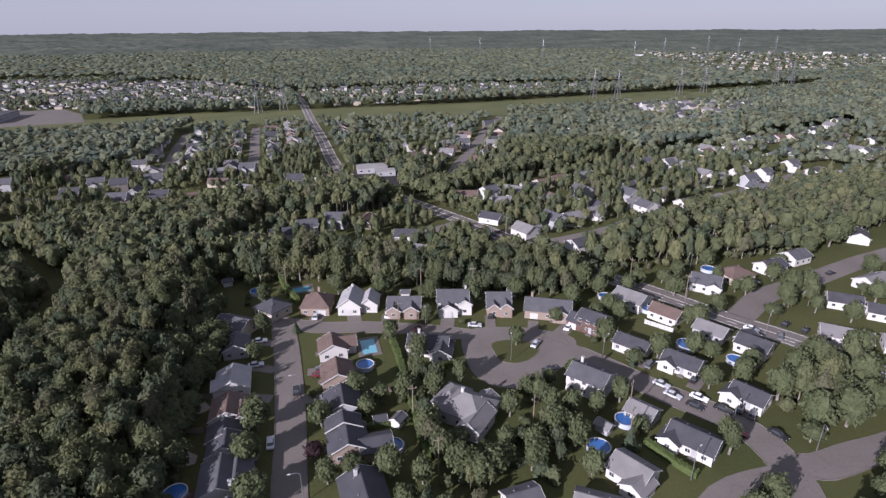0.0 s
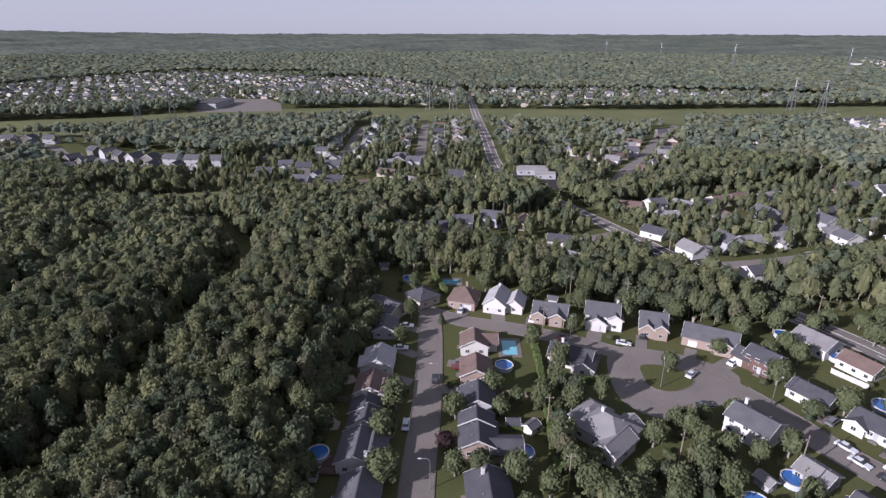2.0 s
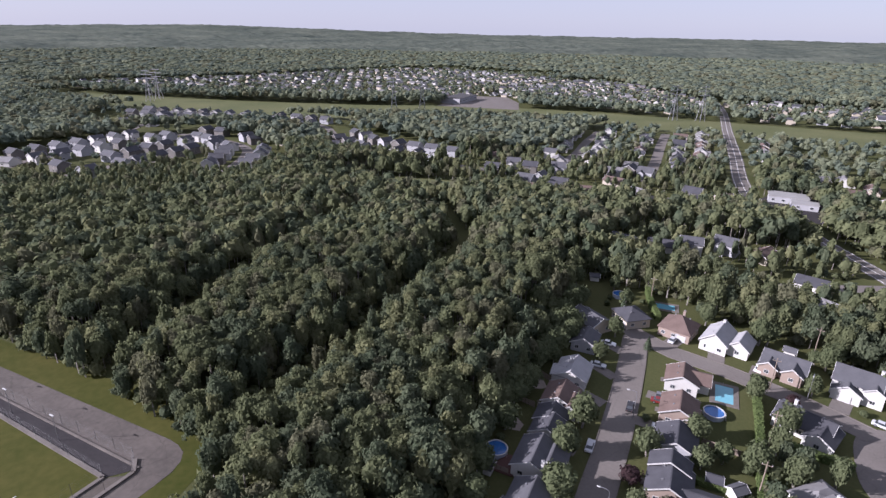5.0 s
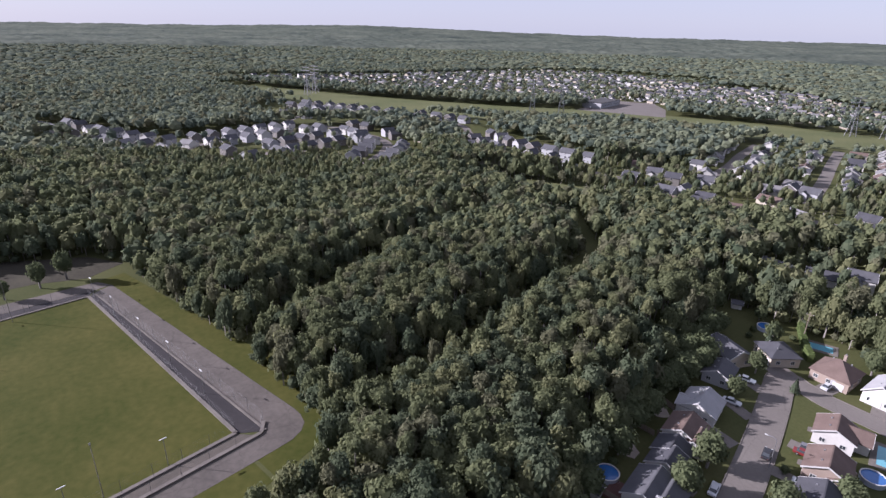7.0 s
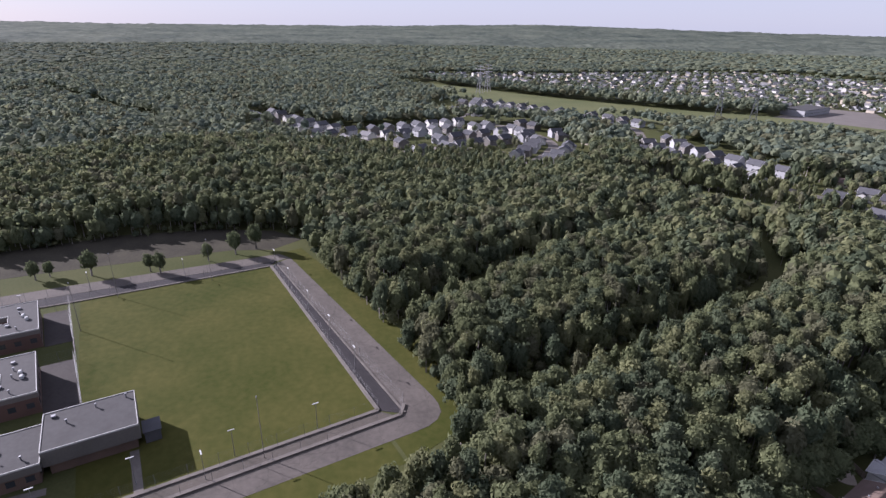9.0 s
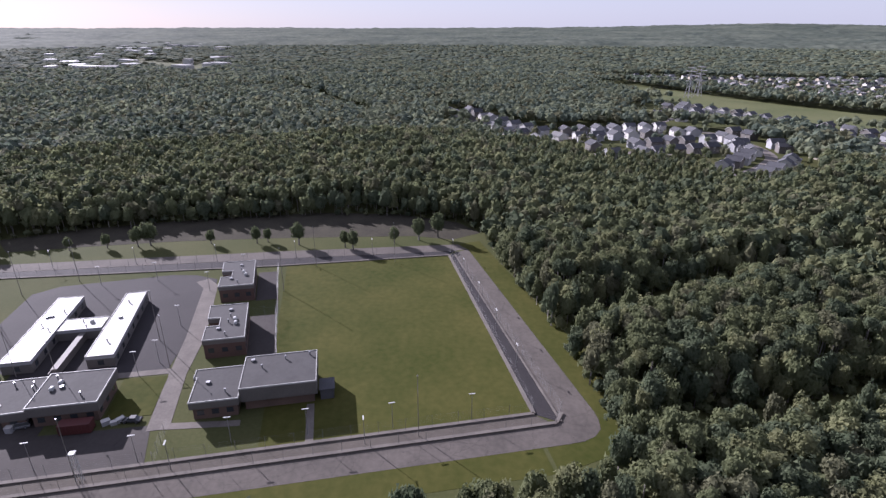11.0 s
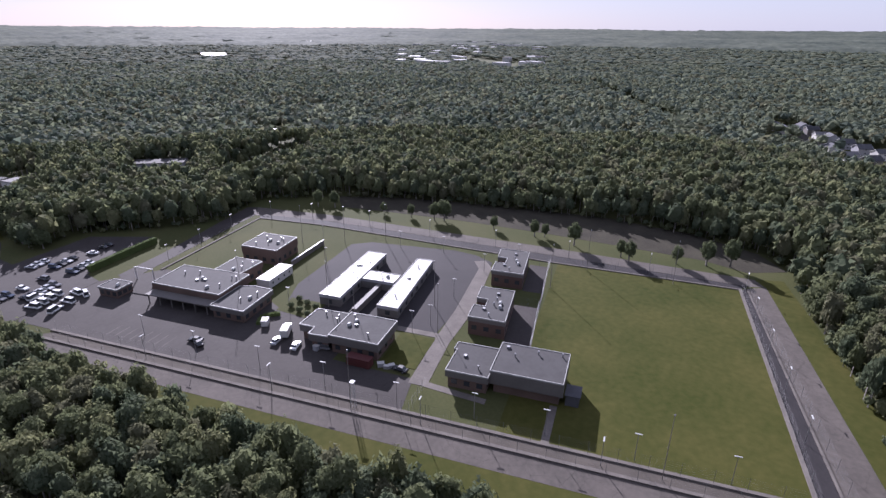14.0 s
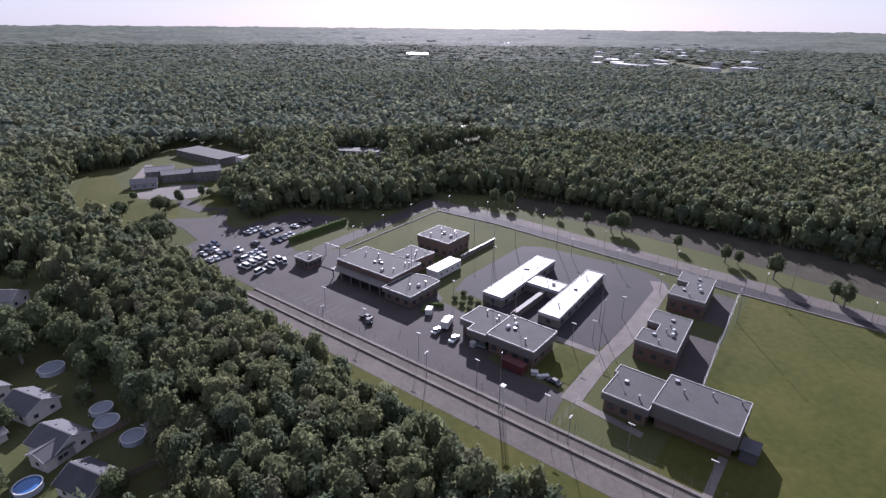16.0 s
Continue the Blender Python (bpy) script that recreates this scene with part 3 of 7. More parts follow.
def settled(x, y):
    """The share of the full height that trees reach among houses."""
    r = np.ones(np.shape(x))
    for i, z in enumerate(SUBURBS):
        r[inside(x, y, z)] = 0.6 if i in (4, 5) else 0.66 if i < 4 else 0.56
    for z in GROVES[:1]:
        r[inside(x, y, z)] = 0.66
    for z in LOW_WOODS:
        r[inside(x, y, z)] = 0.6
    return r


def shape_noise(x, y, s):
    """Smooth value noise."""
    x, y = np.asarray(x) / s, np.asarray(y) / s
    i, j = np.floor(x).astype(np.int64), np.floor(y).astype(np.int64)
    u, v = x - i, y - j
    u, v = u * u * (3 - 2 * u), v * v * (3 - 2 * v)

    def h(a, b):
        k = (a * 374761393 + b * 668265263) & 0x7FFFFFFF
        k = ((k ^ (k >> 13)) * 1274126177) & 0x7FFFFFFF
        return (k & 0xFFFF) / 65535.0

    return (h(i, j) * (1 - u) + h(i + 1, j) * u) * (1 - v) + (h(i, j + 1) * (1 - u) + h(i + 1, j + 1) * u) * v


# ---- houses ----
def shared(name, bm, mat):
    return mesh_of(name, bm, mat)


WINDOW_FRAME = shared("window", boxes((-0.62, 0.62, -0.02, 0.07, -0.58, -0.48), (-0.62, 0.62, -0.02, 0.07, 0.48, 0.58), (-0.62, -0.52, -0.02, 0.07, -0.48, 0.48), (0.52, 0.62, -0.02, 0.07, -0.48, 0.48), (-0.03, 0.03, -0.02, 0.05, -0.48, 0.48)), TRIM)
WINDOW_PANE = shared("pane", boxes((-0.52, 0.52, -0.01, 0.025, -0.48, 0.48)), GLASS)
WINDOW_ONE = shared("window", boxes((-0.62, 0.62, -0.02, 0.05, -0.58, 0.58)), TRIM)
WINDOW_ONE.materials.append(GLASS)
one = bmesh.new()
one.from_mesh(WINDOW_ONE)
box(one, -0.5, 0.5, 0.0, 0.065, -0.46, 0.46)
for q in list(one.faces)[6:]:
    q.material_index = 1
one.to_mesh(WINDOW_ONE)
one.free()
DOOR_LEAF = shared("door", boxes((-0.5, 0.5, -0.02, 0.06, 0.0, 2.1), (-0.36, 0.36, 0.06, 0.08, 1.2, 1.9), bevel=0.01), SIDING_GREY)
GARAGE_LEAF = shared("garage_door", boxes(*[(-1.3, 1.3, -0.02, 0.06, k * 0.53 + 0.01, k * 0.53 + 0.52) for k in range(4)]), TRIM)
STEP = shared("doorstep", boxes((-0.9, 0.9, 0.0, 1.1, 0.0, 0.18), (-0.75, 0.75, 0.0, 0.8, 0.18, 0.36), bevel=0.02), CONCRETE)


def opening(name, me, parent, x, y, z, facing, sx=1.0, sz=1.0):
    ob = part(name, me, None, parent)
    ob.matrix_basis = pose(x, y, z, 0, 0, facing) @ Matrix.Diagonal((sx, 1, sz, 1))
    return ob


PANES = True


def add_window(parent, x, y, z, facing, sx=1.0, sz=1.0):
    """A framed window; those of far houses are one mesh with their pane."""
    w = opening("window", WINDOW_FRAME if PANES else WINDOW_ONE, parent, x, y, z, facing, sx, sz)
    if PANES:
        part("pane", WINDOW_PANE, None, w)
    return w


def volume(root, m, L, W, eave, pitch, roof, wall, hip=False, windows=2, ends=1, gable_trim=True):
    """One roofed block of a house: walls, roof, trim boards and windows, in the frame m of its root."""
    zr, o, t = eave + W / 2 * pitch, 0.42, 0.2
    bm = bmesh.new()
    if hip:
        box(bm, -L / 2, L / 2, -W / 2, W / 2, 0, eave)
    else:
        sec = [(-W / 2, 0), (W / 2, 0), (W / 2, eave), (0, zr - 0.02), (-W / 2, eave)]
        loft(bm, [[(s * L / 2, a, b) for a, b in sec] for s in (-1, 1)])
        bmesh.ops.recalc_face_normals(bm, faces=bm.faces)
    bm.transform(m)
    part("wall", bm, wall, root)
    bm = bmesh.new()
    if hip:
        a, b, e = L / 2 + o, W / 2 + o, eave - 0.05
        zr = e + b * pitch
        h = max(0.3, a - b)
        lo = [bm.verts.new((sx * a, sy * b, e - 0.16)) for sx, sy in ((-1, -1), (1, -1), (1, 1), (-1, 1))]
        ed = [bm.verts.new((sx * a, sy * b, e)) for sx, sy in ((-1, -1), (1, -1), (1, 1), (-1, 1))]
        r0, r1 = bm.verts.new((-h, 0, zr)), bm.verts.new((h, 0, zr))
        bm.faces.new(lo[::-1])
        for i in range(4):
            bm.faces.new((lo[i], lo[(i + 1) % 4], ed[(i + 1) % 4], ed[i]))
        bm.faces.new((ed[0], ed[1], r1, r0))
        bm.faces.new((ed[2], ed[3], r0, r1))
        bm.faces.new((ed[1], ed[2], r1))
        bm.faces.new((ed[3], ed[0], r0))
    else:
        e0 = eave - o * pitch
        for s in (1, -1):
            sec = [(s * (W / 2 + o), e0), (s * (W / 2 + o), e0 + t), (0, zr + t), (0, zr)]
            loft(bm, [[(k * (L / 2 + 0.35), a, b) for a, b in sec] for k in (-1, 1)])
        box(bm, -L / 2 - 0.35, L / 2 + 0.35, -0.14, 0.14, zr + t - 0.05, zr + t + 0.05)
        bmesh.ops.recalc_face_normals(bm, faces=bm.faces)
    bm.transform(m)
    part("roof", bm, roof, root)
    if not hip and gable_trim:
        for k in (-1, 1):
            bm = bmesh.new()
            for s in (1, -1):
                sec = [(s * (W / 2 + o + 0.04), e0 - 0.12), (s * (W / 2 + o + 0.04), e0 + t + 0.03), (0, zr + t + 0.05), (0, zr - 0.1)]
                loft(bm, [[(k * (L / 2 + q), a, b) for a, b in sec] for q in (0.352, 0.42)])
            bmesh.ops.recalc_face_normals(bm, faces=bm.faces)
            bm.transform(m)
            part("gable_trim", bm, TRIM, root, "white gable board")
    for s in (1, -1):
        for k in range(windows):
            w = add_window(root, 0, 0, 0, 0)
            w.matrix_basis = m @ pose((k + 0.5) / windows * L - L / 2, s * W / 2, min(1.55, eave - 0.75), 0, 0, 0 if s > 0 else 180)
            if eave > 4.2:
                w = add_window(root, 0, 0, 0, 0)
                w.matrix_basis = m @ pose((k + 0.5) / windows * L - L / 2, s * W / 2, 4.1, 0, 0, 0 if s > 0 else 180)
        for k in range(ends):
            w = add_window(root, 0, 0, 0, 0)
            w.matrix_basis = m @ pose(s * L / 2, (k + 0.5) / ends * W - W / 2, min(1.55, eave - 0.75), 0, 0, -90 if s > 0 else 90)


def house(x, y, ang, L, W, eave, roof, wall, label, pitch=0.5, wings=(), chimney=None, hip=False, door=1, garage=None, windows=3, ends=2, group="houses of the near streets"):
    """A house with its ridge along ang. wings: (cx, cy, turn, L, W, eave, hip) blocks beside the main one."""
    root = thing("house", pose(x, y, 0, 0, 0, ang), label, "house", group)
    HOUSES.append((x, y, max(L, W) / 2))
    volume(root, Matrix.Identity(4), L, W, eave, pitch, roof, wall, hip, windows, ends)
    for cx, cy, turn, l2, w2, e2, h2 in wings:
        volume(root, pose(cx, cy, 0, 0, 0, turn), l2, w2, e2, pitch, roof, wall, h2, 1, 1)
        p = Matrix.Rotation(radians(ang), 3, "Z") @ Vector((cx, cy, 0))
        HOUSES.append((x + p.x, y + p.y, max(l2, w2) / 2))
    if chimney:
        cx, cy = chimney
        top = eave + W / 2 * pitch + 0.9
        c = part("chimney", boxes((cx - 0.35, cx + 0.35, cy - 0.35, cy + 0.35, eave - 0.5, top), (cx - 0.42, cx + 0.42, cy - 0.42, cy + 0.42, top, top + 0.12), bevel=0.02), BRICK_PINK if wall is not SIDING else TRIM, root, "square chimney above the roof")
        part("flue", tube(bmesh.new(), (cx, cy, top + 0.1), (cx, cy, top + 0.45), 0.13, 0.12, 8), METAL, c)
    if door:
        d = opening("door", DOOR_LEAF, root, L * 0.12, door * W / 2, 0.3, 0 if door > 0 else 180)
        opening("doorstep", STEP, root, L * 0.12, door * (W / 2 + 0.08), 0.0, 0 if door > 0 else 180)
    if garage:
        gx, gy, facing = garage
        opening("garage_door", GARAGE_LEAF, root, gx, gy, 0.05, facing)
    for k in (-0.22, 0.25):
        vx, vy = L * k, W * 0.17
        vents = bmesh.new()
        box(vents, vx - 0.17, vx + 0.17, vy - 0.17, vy + 0.17, eave + (W / 2 - vy) * pitch - 0.1, eave + (W / 2 - vy) * pitch + 0.45, bevel=0.03)
        part("roof_vent", vents, METAL, root)
    return root


BLK, GRY, MID, BRN = SHINGLE_BLACK, SHINGLE_GREY, SHINGLE_MID, SHINGLE_BROWN
# west street, forest side
house(-41.5, 77, 105, 9.1, 8.4, 2.9, MID, SIDING, "white bungalow with a grey shingle roof beside the street", wings=[(-3.6, 2.2, 90, 5, 5, 2.7, False)])
house(-47, 88.5, 105, 9.6, 8.2, 3.2, MID, SIDING, "white house with a grey gabled roof beside the forest", wings=[(1.6, -3.2, 0, 7, 6, 2.9, False)], chimney=(-4.6, -2.6))
house(-49.5, 98.5, 105, 6.0, 8, 2.9, BLK, SIDING, "white bungalow with a black stepped roof", wings=[(5.0, 0.9, 0, 5.5, 7.4, 2.7, False)])
house(-53.8, 111.5, 105, 8.3, 8, 3.0, BRN, SIDING, "white house with a brown shingle roof", wings=[(-2.2, -3.2, 0, 6, 5.2, 2.7, False)])
house(-57, 123.5, 105, 8.7, 8.4, 3.0, SHINGLE_PALE, SIDING, "white house with a pale grey roof", wings=[(-1.5, 2.4, 90, 5, 5, 2.8, False)], chimney=(1, 1))
house(-62.5, 141.5, 105, 7.8, 7, 2.9, MID, SIDING_GREY, "grey bungalow with a slate-grey roof")
house(-67, 153.5, 160, 10.5, 8.6, 3.2, MID, SIDING_BEIGE, "beige house with a slate roof and white gables", wings=[(3.4, 2.0, 90, 8, 6, 3.0, False)], garage=(4.6, -4.35, 180))
house(-58.5, 165.5, 145, 9, 8.5, 3.2, BLK, SIDING_BEIGE, "beige house with a dark roof at the street corner", hip=True, garage=(-2.5, 4.3, 0))
# west street, inner side
house(-16.5, 85, 110, 10.0, 8.8, 3.0, BLK, SIDING, "white bungalow with a black gabled roof", chimney=(3, 1))
house(-22.5, 100.5, 105, 8.7, 8.6, 3.1, BLK, BRICK_PINK, "brick-fronted house with black roof and white gables", wings=[(-2.5, -6.2, 90, 7, 6, 2.7, False), (4.6, 0.4, 0, 4, 8, 3.8, False)])
house(-26, 114.5, 105, 8.3, 8.6, 2.9, BLK, SIDING_GREY, "low house with a plain black roof")
house(-29.5, 126.5, 105, 8.3, 8.4, 3.2, BRN, BRICK_PINK, "house with brown roof and pink brick front", wings=[(-1.8, -2.6, 0, 5.8, 4, 2.8, False)], garage=(1, 4.25, 0))
house(-33.5, 140.5, 105, 7.4, 8.0, 3.2, BRN, SIDING, "white house with a brown gabled roof", wings=[(1.8, -3.6, 90, 6.5, 6, 2.8, False)])
# north street
house(-44, 168.5, 0, 9.5, 9.5, 3.2, BRN, BRICK_PINK, "pink brick house with a brown hipped roof", hip=True, pitch=0.7, garage=(2.4, -4.8, 180), door=-1, chimney=(0.4, 2))
house(-32.5, 169.5, 90, 11, 7.5, 3.4, SHINGLE_PALE, SIDING, "white house with tall pale grey roof", pitch=0.75, wings=[(0.5, -6.2, 0, 8, 6, 3.0, False)], garage=(-5.55, 0.5, 90), door=0, chimney=(4, 0))
house(-14, 167, 0, 11, 8, 3.0, MID, BRICK_PINK, "brick house with white gables and grey roof", pitch=0.65, wings=[(-3.4, -2.6, 90, 6, 4.6, 3.0, False), (2.6, -2.8, 90, 6, 4.8, 3.2, False)], door=-1)
house(2.5, 169, 0, 10.5, 8.5, 4.6, MID, SIDING, "white two-storey house with grey roof", pitch=0.6, wings=[(-1.6, -3.2, 90, 7, 6.4, 2.8, False), (4.0, -1.0, 90, 8, 4.5, 4.2, False)], garage=(-1.6, -6.85, 180), door=0, chimney=(4.4, 1))
house(18, 168, 0, 8, 7.5, 3.6, MID, BRICK_PINK, "brick house with steep white gables and grey roof", pitch=0.8, wings=[(-1.8, -2.5, 90, 6, 4.2, 3.2, False), (2.2, -2.8, 90, 6, 4, 3.6, False)], door=-1)
house(34.5, 164.5, -12, 15, 8.5, 3.2, MID, BRICK_PINK, "wide brick house with grey roof and two garage doors", pitch=0.6, wings=[(4.4, -2.2, 90, 7, 5.2, 3.0, False)], garage=(-4.4, -4.3, 180), door=-1, chimney=(-5.6, 2))
house(47, 154.5, -40, 8, 7.5, 4.4, BLK, BRICK, "red brick two-storey house with black roof", wings=[(-4.6, -0.8, 0, 5, 6.4, 2.8, False)], garage=(-5, -4.05, 180), door=-1)
# inside the loop
house(-5, 142.5, -8, 12, 8, 2.9, BLK, SIDING, "white bungalow with a black L-shaped roof", pitch=0.55, wings=[(4.4, -2.6, 90, 8, 6, 2.8, False)], chimney=(-3.2, 1.6))
house(5.5, 112, -30, 12, 10, 3.6, GRY, SIDING, "large white house with a broad pale grey roof", pitch=0.62, hip=True, wings=[(-5.4, 1.8, 90, 9, 6.4, 3.3, True), (4.2, -3.2, 90, 9, 5.4, 3.3, False), (2.8, 4.0, 90, 6, 5, 3.0, False)], chimney=(-1.6, 0.4))
house(38.5, 123, -38, 10, 8, 4.8, MID, SIDING, "white two-storey house with a dark roof", pitch=0.45, chimney=(-3.5, 2.2), garage=(-3, 4.05, 0))
house(48.5, 111, -44, 6.6, 6, 2.7, GRY, SIDING_GREY, "grey bungalow with a pale grey roof", pitch=0.5)
house(57, 101, -42, 10.6, 7.6, 2.9, BLK, SIDING, "white bungalow with a long black roof", pitch=0.5, wings=[(-4, -3.0, 90, 5, 4.6, 2.7, False)], door=-1)
house(40, 91.5, -48, 8.2, 7.4, 2.8, GRY, SIDING, "white house with a pale grey stepped roof", pitch=0.55, wings=[(2.9, -2.9, 90, 5.6, 5, 2.6, False)])
house(30, 82, -20, 8.5, 6.5, 2.7, GRY, SIDING, "white bungalow with a pale grey roof")
house(15.5, 84, 20, 7, 5.5, 2.6, MID, SIDING, "white bungalow with a grey roof between trees")
# east street, outer side
house(56, 142, -42, 9.8, 6.8, 2.8, BLK, SIDING, "white bungalow with a long black roof", door=-1)
house(67, 132.5, -42, 9.8, 7.2, 2.8, BLK, SIDING, "white bungalow with black hipped roofs", wings=[(-2.9, -2.3, 90, 5.4, 4.4, 2.6, False)], door=-1)
house(78, 117, -48, 8.4, 7.2, 2.9, BLK, SIDING, "white house with black roof beside parked cars", wings=[(-3, -2, 90, 6, 5, 2.8, False)], door=-1)
PANES = False
# along the boulevard
house(64.5, 171, -47, 10.5, 8.5, 3.4, GRY, SIDING, "white house with a pale grey roof by the boulevard", wings=[(-3.5, -2.5, 90, 6, 5, 3, False)])
house(73, 161, -47, 9.5, 7, 3.0, BRN, SIDING, "white bungalow with a brown roof by the boulevard")
house(83, 150, -47, 9, 7, 2.8, GRY, SIDING_GREY, "grey bungalow with a pale grey roof")
house(91.5, 141, -47, 8.8, 7.2, 3.2, BLK, SIDING, "white house with black roof by the boulevard", wings=[(-3, 2.5, 90, 6, 5, 3, False)])
house(96, 184, -30, 10, 9, 3.4, MID, SIDING, "white house with a dark grey roof and a round pool", wings=[(3, -2.4, 90, 6, 5, 3, False)])
house(110.5, 192, 20, 11, 9, 3.0, BRN, SIDING_BEIGE, "beige house with a low brown roof", hip=True)
house(128, 199, 25, 10, 7.5, 3.0, BLK, SIDING, "white bungalow with black roof")
house(143, 208.5, 25, 10, 7.5, 3.2, MID, SIDING, "white house with a slate-grey roof")
house(137, 169.5, -25, 10, 7, 2.9, BLK, SIDING, "white bungalow with a black roof", wings=[(4, -2, 90, 5, 5, 2.7, False)])
house(145, 161, -30, 10, 7, 2.9, BLK, SIDING, "white bungalow with a black roof")
house(158, 184.5, 25, 12, 8, 3.0, GRY, SIDING, "white house with a pale grey roof beside the bend")
house(122, 146.5, -28, 13, 7.5, 2.9, GRY, SIDING, "long white bungalow with a grey roof")
house(136, 140.5, -28, 11, 7.5, 2.9, GRY, SIDING, "white bungalow with a grey roof")
# behind the forest belt, seen near the end
house(-4, -137.5, 118, 9, 7.4, 3.0, MID, SIDING, "white house with a grey roof at the forest edge", windows=2)
house(-7.5, -119.5, 118, 9, 7.6, 3.0, MID, SIDING, "white house with a brown-grey roof beside pools", windows=2, wings=[(2, -3, 90, 6, 5, 3, False)])
house(-10.5, -102.5, 118, 9, 7.2, 3.0, BLK, SIDING, "white house with a black roof", windows=2)
house(5, -150, 118, 9.5, 8, 3.2, MID, SIDING, "white house with a grey roof at the forest edge", windows=2)
house(-2, -207, 140, 12, 8, 3.2, GRY, SIDING, "pale house with a grey roof in deep shade", windows=2)

# houses further off: six kinds, copied
KINDS = []
for i, (L, W, eave, roof, wall, pitch, label) in enumerate((
        (10.5, 8, 3.0, BLK, SIDING, 0.5, "white bungalow with a black gabled roof among trees"),
        (9, 8, 5.2, MID, SIDING, 0.55, "white two-storey house with a grey roof among trees"),
        (11.5, 8, 2.9, BRN, SIDING_BEIGE, 0.5, "beige bungalow with a brown roof among trees"),
        (10, 8.5, 3.2, GRY, SIDING, 0.6, "white house with a pale grey roof among trees"),
        (9.5, 8.5, 5.0, BLK, PANEL, 0.6, "grey-brown two-storey house with a black roof"),
        (10, 8, 4.8, MID, SIDING_GREY, 0.65, "grey two-storey house with a slate roof"))):
    root = thing("house", pose(0, 0, -60), label, "house", "houses of the wider suburb")
    volume(root, Matrix.Identity(4), L, W, eave, pitch, roof, wall, False, 1, 0)
    if i % 2:
        volume(root, pose(-L * 0.2, -W * 0.4, 0, 0, 0, 90), W * 0.8, L * 0.45, eave * 0.85, pitch, roof, wall, False, 0, 1, False)
    KINDS.append(root)


def far_house(kind, x, y, ang):
    HOUSES.append((x, y, 5.5))
    k = KINDS[kind % 6]
    if kind not in USED:
        USED.add(kind)
        k.matrix_basis = pose(x, y, 0, 0, 0, ang)
        return k
    return copy_thing(k, pose(x, y, 0, 0, 0, ang))


USED = set()
for row in ((0, -76, 238, 20), (1, -65, 243.5, 20), (5, -53, 254, 0), (2, -39, 256, 80), (0, -18, 236, 0), (3, -8, 214, -20), (5, -88, 226, 0), (0, 23, 260, -30), (3, 62, 258, 30), (3, 76, 267, 30), (0, 84, 243, 70), (2, 72, 228, 30), (0, 59, 224, 30),
            (2, 99, 252, 35), (3, 88, 340, 30), (2, 60, 326, 30), (3, 39, 307, -30), (0, 50, 316, 10), (1, 136, 371, 30), (1, 150, 366, 30), (0, 155, 324, 20), (3, 168, 334, 20), (0, 219, 381, 40), (3, 232, 392, 40)):
    far_house(*row)
for row in ((3, 225, 434, 30), (1, 240, 441, 30), (0, 326, 489, 40), (3, 243, 339, 0), (0, 185, 232, 60), (2, -236, 341, 20), (4, -196, 321, 20), (5, -181, 333, 20), (4, -159, 295, 10), (5, -180, 290, 10), (3, -117, 312, -20), (4, -92, 330, 0), (2, -77, 336, 60),
            (4, -212, 300, 15), (2, -140, 330, 0), (1, 200, 340, 35), (3, 120, 300, 35), (0, 108, 318, 35), (3, 30, 285, 10), (2, 12, 300, 0), (5, 205, 260, 30), (3, 225, 275, 30)):
    far_house(*row)
house_rng = random.Random(11)


def row_of_houses(pts, kinds, gap, off, turn=0.0):
    """Houses on both sides of a street."""
    line = smooth_line(pts, gap)
    for a, b in zip(line, line[1:]):
        d = (b - a).normalized()
        ang = math.degrees(math.atan2(d.y, d.x)) + turn
        for s in (1, -1):
            if house_rng.random() < 0.93:
                p = a + Vector((-d.y, d.x, 0)) * s * (off + house_rng.uniform(-0.8, 0.8))
                if all(math.hypot(p.x - hx, p.y - hy) > 11 for hx, hy, _ in HOUSES):
                    far_house(house_rng.choice(kinds), p.x, p.y, ang + house_rng.choice((0, 90)) + house_rng.uniform(-4, 4))


row_of_houses([(-196, 375), (-204, 403), (-222, 455), (-238, 508)], (0, 3, 0, 1), 15, 14)
row_of_houses([(-136, 380), (-146, 415), (-165, 475), (-184, 540)], (0, 3, 0, 2), 15, 14)
row_of_houses([(-95, 430), (-112, 489), (-138, 575)], (0, 3, 2), 15, 24)
row_of_houses([(4, 375), (10, 395), (24, 450), (38, 530)], (2, 3, 2, 0), 17, 14)
row_of_houses([(-463, 100), (-478, 158), (-490, 212)], (4, 5, 4, 5, 1), 13.5, 14)
row_of_houses([(-400, 110), (-406, 132), (-422, 186), (-434, 224)], (5, 4, 5, 4, 1), 13.5, 14)
row_of_houses([(-345, 184), (-366, 206), (-392, 226)], (4, 5, 1), 15, 13)
row_of_houses([(-398, 228), (-440, 232), (-488, 219)], (5, 4, 5, 1), 14, 13)
row_of_houses([(-450, 78), (-500, 47), (-540, 28), (-608, 2)], (4, 5, 1, 3), 15, 11)
row_of_houses([(-265, 311), (-330, 300), (-395, 315)], (4, 5), 16, 12)
row_of_houses([(-450, 338), (-500, 322), (-548, 292), (-600, 262), (-650, 238)], (4, 5, 1), 15, 12)
row_of_houses([(-592, 252), (-572, 226), (-548, 202)], (5, 1, 4), 15, 12)
row_of_houses([(70, 480), (150, 520), (210, 550)], (0, 3, 2), 26, 13)
